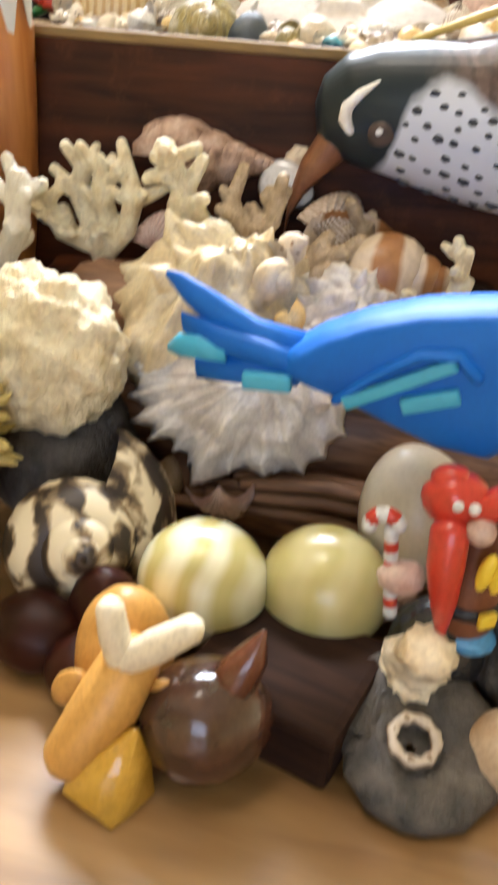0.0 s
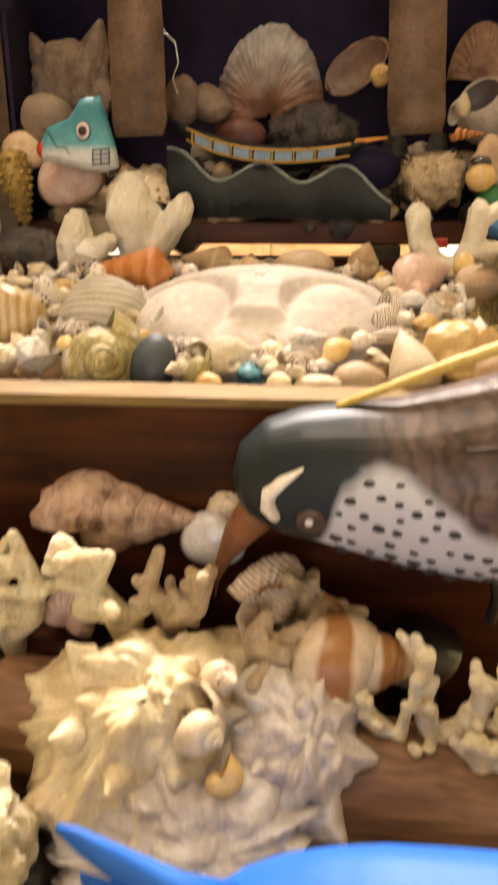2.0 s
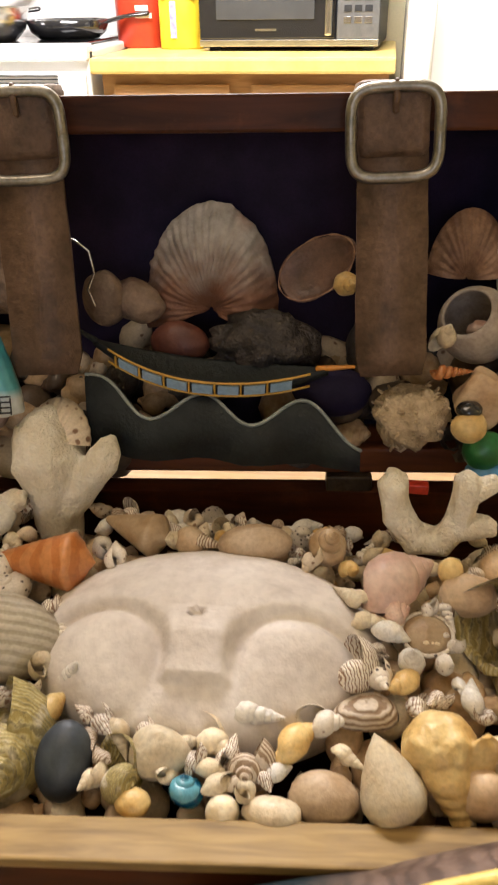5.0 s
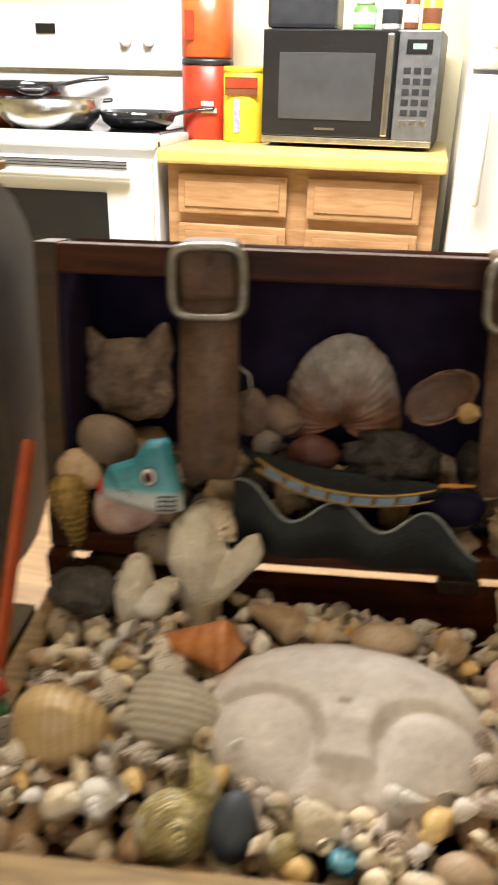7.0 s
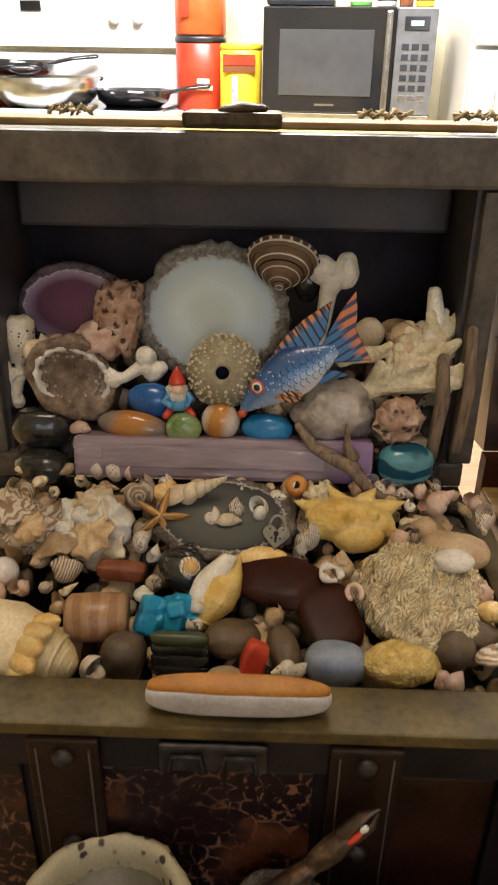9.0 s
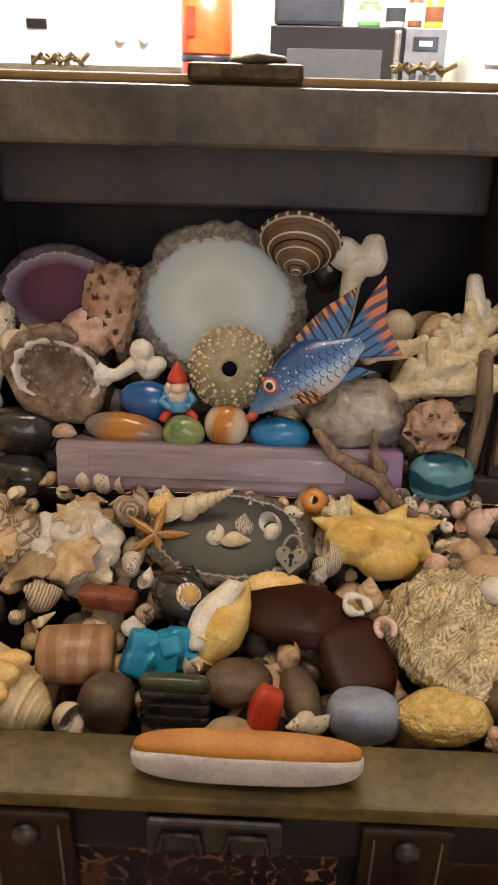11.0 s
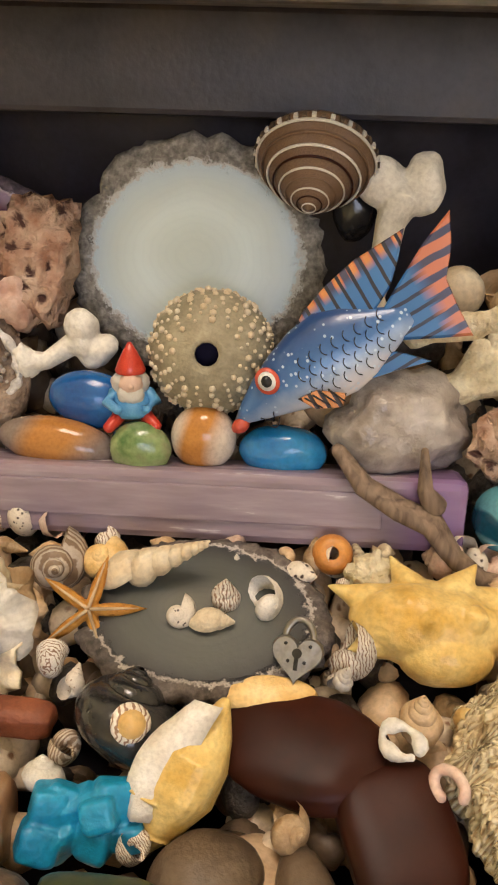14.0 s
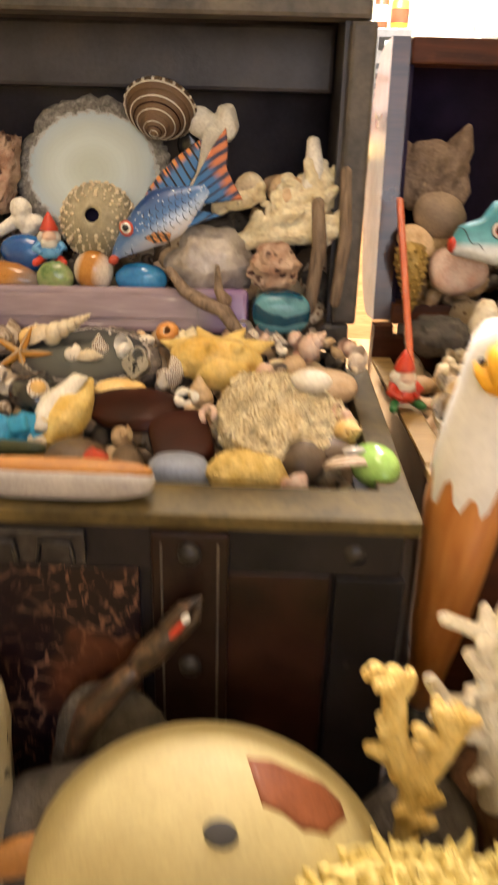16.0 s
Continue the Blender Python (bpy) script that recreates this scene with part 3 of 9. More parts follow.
part("lid_back", lid_shell(W - 0.0095, LID_D, LID_H, 0.006, 0.5), CHESTWOOD, lid, "", True)
part("lining", moved(lid_shell(W - 0.0105, LID_D - 0.007, LID_H - 0.014, 0.002, 0.5), pose(0, 0, 0.007)), NAVY, lid, "midnight-coloured cloth lining", True)
for sx in (-W + 0.0045, W - 0.0045):
    part("lid_end", strip([dome(sx - 0.0045, LID_D, LID_H), dome(sx + 0.0045, LID_D, LID_H)]), CHESTSIDE, lid)
for sx in (-W + 0.0105, W - 0.0105):
    part("end_lining", moved(scaled(strip([dome(sx - 0.001, LID_D, LID_H), dome(sx + 0.001, LID_D, LID_H)]), 1, 0.86, 0.86), pose(0, 0.002, 0.009)), NAVY, lid)
part("top_rail", box(-W + 0.0095, W - 0.0095, -0.001, 0.010, LID_H - 0.012, LID_H, 0.0012), CHESTWOOD, lid, "worn red-brown top edge")
part("bottom_rail", box(-W + 0.0095, W - 0.0095, -0.001, 0.05, -0.002, 0.0085, 0.0012), LOWERRAIL, lid, "red-brown lower edge")
for hx in (-0.105, 0.052, 0.112):
    part("hinge", box(hx - 0.009, hx + 0.009, -0.004, 0.004, -0.011, -0.0022, 0.001), BRASS, lid, "dark metal hinge")
for sx, sway in ((-0.0600, -2.0), (0.0602, -1.8)):
    strap = base("strap", pose(sx, -0.0035, LID_H - 0.0035, 0, sway, 0), "worn brown leather strap hanging from the lid")
    strap.parent = lid
    rings = []
    for i in range(15):
        u = i / 14
        z, y, w = -u * 0.086, -0.004 - 0.012 * u * u + 0.0008 * math.sin(u * 9), 0.0112 + 0.0010 * u
        if i == 14:
            w *= 0.86
        rings.append([(-w, y, z), (w, y, z), (w, y - 0.0024, z), (-w, y - 0.0024, z)])
    part("leather", rough(strip(rings), 0.0004, 0.01, 3.0), LEATHER, strap, "cracked brown leather", True)
    part("loop", rough(moved(box(-0.0116, 0.0116, -0.0075, 0.012, -0.016, 0.007, 0.003), pose(0, 0, 0)), 0.0006, 0.01), LEATHER, strap, "leather folded over the lid edge", True)
    ring = []
    for i in range(49):
        a = 2 * math.pi * i / 48
        c, s = math.cos(a), math.sin(a)
        ring.append((0.0140 * math.copysign(abs(c) ** 0.45, c), -0.0088, -0.0085 + 0.0134 * math.copysign(abs(s) ** 0.45, s)))
    buckle = part("buckle", tube(ring, [0.0019] * 49, 8), PEWTER, strap, "rounded pewter buckle frame", True)
    part("prong", tube([(0, -0.0088, 0.0065), (0, -0.0095, 0.002), (0, -0.0085, -0.002)], [0.0011] * 3, 8), LEATHER, buckle, "", True)

# ---- the kitchen behind ----
OAK = wood("light oak", (0.36, 0.19, 0.08), (0.52, 0.31, 0.15), 10, "X", 0.4, 0.1, 7.0, bump=0.1)
LAMINATE = plain("yellow laminate", (0.64, 0.46, 0.13), (0.73, 0.56, 0.2), 12, 0.35, 0.1, fine=120, dirt=0.12)
ENAMEL = plain("white enamel", (0.78, 0.78, 0.77), (0.84, 0.84, 0.83), 6, 0.22, 0.05, dirt=0.05, coat=0.3)
BLACKGLASS = plain("black glass", (0.012, 0.012, 0.014), (0.02, 0.02, 0.022), 6, 0.08, 0.03, coat=0.5)
MWBLACK = plain("black plastic casing", (0.02, 0.022, 0.026), (0.035, 0.037, 0.042), 20, 0.35, 0.1)
COUNTER = 0.965
counter = base("base_cabinet", pose(0, 0, 0), "light oak base cabinet with drawers under a yellow worktop", "cabinet")
part("carcass", box(-0.6, 0.18, 2.72, 3.29, 0.0, COUNTER - 0.042), OAK, counter)
for x0, x1 in ((-0.565, -0.24), (-0.183, 0.137)):
    for z0, z1 in ((0.785, 0.897), (0.10, 0.755)):
        d = part("drawer_front" if z0 > 0.5 else "cabinet_door", box(x0, x1, 2.698, 2.717, z0, z1, 0.006), OAK, counter, "flat oak front")
        part("panel", box(x0 + 0.022, x1 - 0.022, 2.694, 2.697, z0 + 0.02, z1 - 0.02, 0.002), OAK, d)
worktop = thing("worktop", box(-0.615, 0.195, 2.665, 3.29, COUNTER - 0.04, COUNTER, 0.008), LAMINATE, Matrix.Identity(4), "yellow laminate kitchen worktop on an oak cabinet", "worktop", "", False)

stove = base("stove", pose(-1.0, 0, 0), "white kitchen stove with a black ceramic hob", "stove")
part("body", box(-0.385, 0.375, 2.70, 3.27, 0.02, 0.985, 0.008), ENAMEL, stove, "white enamel body")
part("hob", box(-0.375, 0.33, 2.74, 3.15, 0.987, 0.995, 0.003), BLACKGLASS, stove, "black glass hob")
part("hob_edge", box(-0.385, 0.375, 2.68, 2.735, 0.955, 0.998, 0.008), ENAMEL, stove)
back = part("control_panel", box(-0.385, 0.375, 3.17, 3.28, 0.99, 1.36, 0.012), ENAMEL, stove, "white upright control panel")
part("clock_display", box(-0.20, -0.13, 3.164, 3.169, 1.27, 1.30, 0.002), BLACKGLASS, back)
part("vent_groove", box(-0.37, 0.36, 3.165, 3.169, 1.15, 1.165), STEEL, back)
for kx in (0.12, 0.2):
    part("knob", moved(lathe([(0.02, 0), (0.018, 0.02), (0.0, 0.022)], 16), pose(kx, 3.169, 1.25, 90)), ENAMEL, back, "", True)
door = part("oven_door", box(-0.375, 0.365, 2.675, 2.699, 0.25, 0.93, 0.008), ENAMEL, stove, "white oven door")
for n in range(3):
    part("vent_slot", box(-0.3, 0.29, 2.6715, 2.6745, 0.902 + n * 0.009, 0.905 + n * 0.009), MWBLACK, door)
part("oven_window", box(-0.29, 0.225, 2.668, 2.674, 0.42, 0.835, 0.004), BLACKGLASS, door, "dark oven window")
part("door_handle", tube([(-0.3, 2.655, 0.885), (0.3, 2.655, 0.885)], [0.012] * 2, 10), ENAMEL, door, "", True)


def pan(name, place, r, h, mat, label, handle_to):
    p = base(name, pose(*place), label, "pan")
    part("bowl", lathe([(0.0, 0.0), (r * 0.72, 0.0), (r * 0.9, h * 0.35), (r, h), (r * 0.97, h), (r * 0.87, h * 0.38), (r * 0.7, 0.006), (0.0, 0.006)], 40, False), mat, p, "", True)
    part("handle", tube([(r * 0.95 * handle_to[0], r * 0.95 * handle_to[1], h * 0.85), (r * 1.4 * handle_to[0], r * 1.4 * handle_to[1], h * 1.1), (r * 1.95 * handle_to[0], r * 1.95 * handle_to[1], h * 1.25)], [0.010, 0.009, 0.011], 10, 0.6), BLACKGLASS, p, "black handle", True)


pan("saucepan", (-1.02, 2.85, 0.996), 0.165, 0.085, STEEL, "wide polished steel pan on the stove", (-0.9, -0.3))
pan("frying_pan", (-0.78, 2.98, 0.996), 0.125, 0.05, BLACKGLASS, "black frying pan on the stove", (0.98, 0.1))
pan("frying_pan", (-1.2, 3.05, 1.075), 0.14, 0.05, BLACKGLASS, "black frying pan stacked on a red-handled pan", (0.95, 0.3))
pan("frying_pan", (-1.2, 3.05, 0.996), 0.15, 0.06, plain("red enamel", (0.5, 0.08, 0.03), (0.6, 0.12, 0.05), 20, 0.3), "red pan on the stove", (0.95, 0.2))

RED_PL = plain("orange red plastic", (0.55, 0.09, 0.02), (0.68, 0.14, 0.03), 20, 0.32, 0.05, dirt=0.08)
DKRED_PL = plain("dark red plastic", (0.42, 0.035, 0.015), (0.55, 0.06, 0.02), 20, 0.32, 0.05, dirt=0.08)
YEL_PL = plain("bright yellow plastic", (0.8, 0.55, 0.02), (0.88, 0.66, 0.04), 20, 0.35, 0.05, dirt=0.08)
BRN_PL = plain("brown print", (0.16, 0.05, 0.02), (0.22, 0.08, 0.03), 30, 0.4, 0.05)
PALE_PL = plain("cream print", (0.8, 0.76, 0.66), (0.88, 0.85, 0.78), 30, 0.4, 0.05)


def canister(name, place, w, d, h, mat, label, lidmat):
    c = base(name, pose(*place), label, "canister")
    part("body", loft_up([(0, w * 0.95, d * 0.95), (0.006, w, d), (h * 0.9, w, d), (h * 0.92, w * 0.94, d * 0.94)]), mat, c, "", True)
    part("lid", loft_up([(h * 0.921, w * 0.98, d * 0.98), (h * 0.93, w * 1.01, d * 1.01), (h * 0.985, w * 1.01, d * 1.01), (h, w * 0.95, d * 0.95)]), lidmat, c, "screw lid", True)
    return c


def loft_up(levels, seg=32):
    """A rounded-square can from levels of (z, half width, half depth)."""
    sq = lambda v: math.copysign(abs(v) ** 0.85, v)
    return strip([[(w * sq(math.cos(2 * math.pi * i / seg)), d * sq(math.sin(2 * math.pi * i / seg)), z) for i in range(seg)] for z, w, d in levels])


c = canister("coffee_canister", (-0.578, 3.09, COUNTER), 0.08, 0.08, 0.235, DKRED_PL, "dark red plastic coffee canister on the worktop", MWBLACK)
for z, w in ((0.08, 0.05), (0.10, 0.04)):
    part("label_bar", box(0.0, w, -0.0835, -0.081, z, z + 0.014), PALE_PL, c)
c = canister("coffee_canister", (-0.578, 3.09, COUNTER + 0.236), 0.08, 0.08, 0.20, RED_PL, "orange plastic canister stacked on another", MWBLACK)
part("grip", box(-0.05, -0.022, -0.084, -0.081, 0.05, 0.13, 0.001), DKRED_PL, c)
c = canister("cocoa_canister", (-0.435, 3.0, COUNTER), 0.066, 0.05, 0.215, YEL_PL, "yellow cocoa powder tub with brown print on the worktop", YEL_PL)
part("print_band", box(-0.05, 0.05, -0.0535, -0.0515, 0.135, 0.185), BRN_PL, c, "brown printed band")
part("print_band", box(-0.048, 0.048, -0.0555, -0.0537, 0.155, 0.18), DKRED_PL, c)
part("print_bar", box(-0.022, -0.004, -0.0535, -0.0515, 0.03, 0.125), plain("blue print", (0.2, 0.2, 0.5), (0.5, 0.5, 0.7), 60, 0.4), c, "slanted print block")

mw = base("microwave", pose(-0.106, 2.865, COUNTER + 0.008, 0, 0, -3.0), "black countertop microwave oven with a steel strip", "microwave")
part("casing", box(-0.25, 0.25, 0.02, 0.38, 0.0, 0.305, 0.006), MWBLACK, mw)
for fx in (-0.22, 0.22):
    part("foot", box(fx - 0.015, fx + 0.015, 0.05, 0.08, -0.008, -0.0005), MWBLACK, mw)
dr = part("door", box(-0.25, 0.132, 0.0, 0.019, 0.022, 0.303, 0.004), BLACKGLASS, mw, "glossy black door")
part("door_window", box(-0.20, 0.075, -0.003, -0.0005, 0.07, 0.245, 0.001), plain("grey window mesh", (0.05, 0.053, 0.057), (0.07, 0.073, 0.078), 12, 0.15, 0.05, coat=0.5), dr, "grey mesh window")
part("handle", box(0.105, 0.125, -0.02, -0.001, 0.03, 0.295, 0.006), STEEL, dr, "steel door handle")
part("name_bar", box(-0.09, -0.03, -0.003, -0.0005, 0.042, 0.048), STEEL, dr)
pn = part("control_panel", box(0.136, 0.25, 0.0, 0.019, 0.022, 0.303, 0.004), plain("steel grey panel", (0.16, 0.165, 0.17), (0.22, 0.225, 0.23), 40, 0.35, 0.1, metal=0.5), mw, "grey control panel")
part("display", box(0.158, 0.228, -0.003, -0.0005, 0.245, 0.28, 0.001), BLACKGLASS, pn)
part("digits", box(0.175, 0.212, -0.0045, -0.0032, 0.256, 0.27), plain("display digits", (0.25, 0.32, 0.32), (0.3, 0.38, 0.38), 90, 0.4), pn)
for r in range(6):
    for q in range(3):
        part("key", box(0.155 + q * 0.028, 0.175 + q * 0.028, -0.002, -0.0005, 0.06 + r * 0.027, 0.076 + r * 0.027, 0.0008), MWBLACK if r else STEEL, pn)
part("bottom_strip", box(-0.25, 0.25, -0.003, 0.019, 0.004, 0.0215, 0.002), STEEL, mw, "steel strip along the base")

top = COUNTER + 0.314
b = base("black_box", pose(-0.25, 2.97, top), "black appliance standing on the microwave", "appliance")
part("body", box(-0.1, 0.1, -0.07, 0.1, 0, 0.09, 0.012), MWBLACK, b)
for n, (bx, w, h, m1, m2) in enumerate(((-0.075, 0.032, 0.06, plain("green label", (0.1, 0.35, 0.06), (0.2, 0.5, 0.1), 60, 0.4), PALE_PL), (0.0, 0.028, 0.075, PALE_PL, MWBLACK), (0.055, 0.02, 0.09, BRN_PL, PALE_PL), (0.11, 0.026, 0.08, YEL_PL, BRN_PL))):
    j = base("spice_jar", pose(bx, 2.93 + 0.02 * (n % 2), top), ("green-labelled", "white-labelled", "brown", "yellow-labelled")[n] + " spice jar standing on the microwave", "jar", "jars on the microwave")
    part("glass", lathe([(w * 0.95, 0), (w, 0.005), (w, h * 0.9), (w * 0.7, h)], 24), m1, j, "", True)
    part("label_band", lathe([(w * 1.015, h * 0.2), (w * 1.02, h * 0.22), (w * 1.02, h * 0.66), (w * 1.015, h * 0.68)], 24, False), m2, j, "", True)
    part("cap", lathe([(w * 0.8, h * 1.001), (w * 0.85, h * 1.2), (w * 0.75, h * 1.24)], 24), BRN_PL if n % 2 else PALE_PL, j, "", True)

fridge = base("refrigerator", pose(0.60, 0, 0), "tall white refrigerator beside the worktop", "refrigerator")
part("body", box(-0.385, 0.38, 2.66, 3.28, 0.03, 1.75, 0.012), ENAMEL, fridge)
for z0, z1 in ((0.06, 1.17), (1.18, 1.74)):
    d = part("door", box(-0.385, 0.38, 2.59, 2.655, z0, z1, 0.015), ENAMEL, fridge, "white door")
    part("handle", tube([(-0.33, 2.56, z1 - 0.3 if z0 < 1 else z0 + 0.05), (-0.33, 2.56, z1 - 0.04 if z0 < 1 else z0 + 0.3)], [0.01] * 2, 8), ENAMEL, d, "", True)
part("logo_bar", box(-0.30, -0.2, 2.5845, 2.589, 1.235, 1.247), STEEL, fridge)

# ---- shells, stones and carvings: how each kind is made ----
def spiral(whorls=5, grow=1.6, a=0.42, h=1.6, b=0.5, e=1.4, seg=18, ring=12, ribs=0, rib=0.0, spines=0, spine=0.0, cords=0, cord=0.0, flare=0.0):
    """A coiled shell, apex up, one unit long, about its middle."""
    rings = []
    n = int(whorls * seg)
    for i in range(n + 1):
        turn = i / seg
        s = grow ** (turn - whorls)
        th = 2 * math.pi * turn
        open_up = 1 + flare * max(0.0, (turn - whorls + 0.35) / 0.35) ** 2
        ringpts = []
        for j in range(ring):
            ph = 2 * math.pi * j / ring
            k = 1.0 + rib * math.cos(ribs * th) * (0.4 + 0.6 * max(0, math.cos(ph)))
            k += cord * math.cos(cords * ph)
            if spines:
                peak = max(0.0, math.cos(spines * th)) ** 6
                k += spine * peak * max(0.0, math.cos(ph - 0.7)) ** 6
            rr = s * (a + b * k * open_up * math.cos(ph))
            ringpts.append((rr * math.cos(th), rr * math.sin(th), s * (-h + b * e * k * math.sin(ph) * (1 + 0.5 * (open_up - 1)))))
        rings.append(ringpts)
    bm = strip(rings, False)
    zs = [v.co.z for v in bm.verts]
    lo, hi = min(zs), max(zs)
    k = 1 / (hi - lo)
    for v in bm.verts:
        v.co = Vector((v.co.x * k, v.co.y * k, (v.co.z - (lo + hi) / 2) * k))
    return bm


def cone_shell(whorls=5, seg=40):
    """A smooth cone shell with a low stepped spire."""
    prof = [(0.0, -0.5), (0.045, -0.48), (0.09, -0.36), (0.16, -0.15), (0.23, 0.08), (0.275, 0.24), (0.28, 0.29), (0.25, 0.32)]
    for i in range(whorls):
        u = (i + 1) / (whorls + 0.5)
        prof += [(0.25 * (1 - u) + 0.012, 0.32 + 0.17 * u), (0.25 * (1 - u) * 0.9, 0.33 + 0.17 * u)]
    prof.append((0.0, 0.5))
    return lathe(prof, seg, False)


def scallop(ribs=16, amp=0.02, depth=0.22, spread=1.6, seg=72, rows=14):
    """A fan shell, one unit across, hinge at the bottom, hollow side away."""
    def surf(u, ang, lift):
        r = u * (1 + 0.02 * math.cos(2 * ang))
        x, z = r * math.sin(ang), r * math.cos(ang)
        w = max(0.0, 1 - (2 * u - 1.0) ** 2)
        y = -depth * w + amp * math.cos(ribs * ang * 2) * u
        return (x * 0.54, y + lift, z * 0.92 - 0.45)
    rings = []
    for lift in (0.0, 0.03):
        rows_here = [[surf(0.03 + 0.97 * k / rows, -spread + 2 * spread * i / seg, lift) for i in range(seg + 1)] for k in range(rows + 1)]
        rings.append(rows_here if lift == 0 else rows_here[::-1])
    return strip(rings[0] + rings[1], False, False)


def clam(seg=40, rows=12, depth=0.32, skew=0.12):
    """One valve of a clam, hollow below, about one unit across, beak to the back."""
    top, low = [], []
    for k in range(rows + 1):
        u = k / rows
        t, l = [], []
        for i in range(seg):
            a = 2 * math.pi * i / seg
            r = u * (0.5 + 0.03 * math.cos(3 * a))
            x, y = r * 1.08 * math.cos(a) + skew * (1 - u) * 0.6, r * 0.86 * math.sin(a) + 0.22 * (1 - u)
            z = depth * math.sqrt(max(0.0, 1 - u * u)) + 0.006 * math.sin(u * 60)
            t.append((x, y, z))
            l.append((x * 0.96, y * 0.96, max(z - 0.04, -0.01)))
        top.append(t)
        low.append(l)
    return strip(top + low[::-1], False)


def lump(sx, sy, sz, bumps=0.12, size=0.6, seed=0.0, sub=4, boxy=0.0):
    """A stone: a noisy ball, drawn to its three sizes."""
    bm = ico(1.0, sub)
    for v in bm.verts:
        if boxy:
            p = v.co
            v.co = Vector(tuple(math.copysign(abs(c) ** (1 - boxy), c) for c in p)) * (1 - 0.18 * boxy)
    rough(bm, bumps, size, seed)
    return scaled(bm, sx / 2, sy / 2, sz / 2)


def branch(seed, levels=3, length=0.4, thick=0.09, spread=0.7, flat=1.0, knob=0.25, children=3, up=0.6):
    """Branching coral, about one unit high, from its foot."""
    rng = random.Random(seed)
    form = bmesh.new()

    def grow(p, way, r, n, ln):
        pts, rad, q, d = [p], [r], p, way
        for i in range(3):
            d = (d + Vector((rng.uniform(-1, 1), rng.uniform(-1, 1) * flat, rng.uniform(-0.4, 1) * up)) * 0.22).normalized()
            q = q + d * ln / 3
            pts.append(q)
            rad.append(r * (1 - 0.09 * (i + 1)) * (1 + knob * rng.uniform(-0.5, 0.5)))
        bm = tube(pts, rad, 9)
        rough(bm, r * 0.35, r * 1.6, seed + rng.random() * 9)
        data = bpy.data.meshes.new("limb")
        bm.to_mesh(data)
        bm.free()
        form.from_mesh(data)
        bpy.data.meshes.remove(data)
        if n:
            for k in range(children - (1 if rng.random() < 0.35 else 0)):
                side = Vector((rng.uniform(-1, 1), rng.uniform(-1, 1) * flat, rng.uniform(-0.2, 0.9)))
                grow(pts[rng.choice((1, 2, 3))], (d + side * spread).normalized(), r * 0.8, n - 1, ln * 0.72)

    grow(Vector((0, 0, 0)), Vector((0, 0, 1)), thick, levels, length)
    return form


def merged(ob, voxel):
    """Grow the limbs of one coral into one skin."""
    mod = ob.modifiers.new("skin", "REMESH")
    mod.mode, mod.voxel_size, mod.use_smooth_shade = "VOXEL", voxel, True
    return ob


def frilled(name, m, w, d, h, points, mat, label, seed, jag=0.24, knobs=0, folds=0.03, lipmat=None):
    """A broad spiny shell: a domed fan with ridges that run out into spikes, hollow below."""
    ob = base(name, m, label, "shell")
    rng = random.Random(seed)
    amp = [rng.uniform(0.3, 1.35) for _ in range(points)]

    def at_(r, a, lift):
        c, s = math.cos(a), math.sin(a)
        turn = ((a + 0.45 * noise.noise(Vector((c * 1.4, s * 1.4, seed))) + 0.1) * points / (2 * math.pi)) % points
        big = amp[int(turn)]
        tri = 1 - abs((turn % 1.0) * 2 - 1)
        reach = 1 + (jag * big * tri ** 1.8 + 0.16 * noise.noise(Vector((c * 2, s * 2, seed + 5)))) * r ** 3
        z = h * (1 - r * r) ** 0.7 + folds * h * 6 * (tri * big - 0.5) * r * r - 0.3 * h * r ** 4 * (big if tri > 0.5 else 0.3)
        z += 0.34 * h * noise.fractal(Vector((c * r * 2.6, s * r * 2.6, seed)), 1.0, 2.0, 4)
        z += 0.05 * h * math.sin(24 * r + 3 * noise.noise(Vector((c, s, seed)))) * r
        k = 1 - r
        return (w * (0.5 * r * reach * c + 0.16 * k), d * (0.5 * r * reach * s + 0.12 * k), z + lift)
    n, rows = points * 12, 22
    top = [[at_(max(0.02, k / rows), 2 * math.pi * i / n, 0.0) for i in range(n)] for k in range(rows + 1)]
    low = [[at_(max(0.02, k / rows) * 0.985, 2 * math.pi * i / n, -0.0016) for i in range(n)] for k in range(rows + 1)][::-1]
    part("fan", rough(strip(top + low, False), w * 0.012, w * 0.1, seed), mat, ob, "", True)
    for i in range(knobs):
        a = 2 * math.pi * i / max(1, knobs) + rng.uniform(-0.6, 0.6)
        p = Vector(at_(rng.uniform(0.35, 0.7), a, 0.0))
        out = Vector((math.cos(a) * 0.6, math.sin(a) * 0.6, 1.0)).normalized()
        part("spike", rough(tube([p - out * w * 0.03, p + out * w * 0.03, p + out * w * 0.09], [w * 0.08, w * 0.04, w * 0.01], 12), w * 0.01, w * 0.08, seed + i), lipmat or mat, ob, "", True)
    return ob


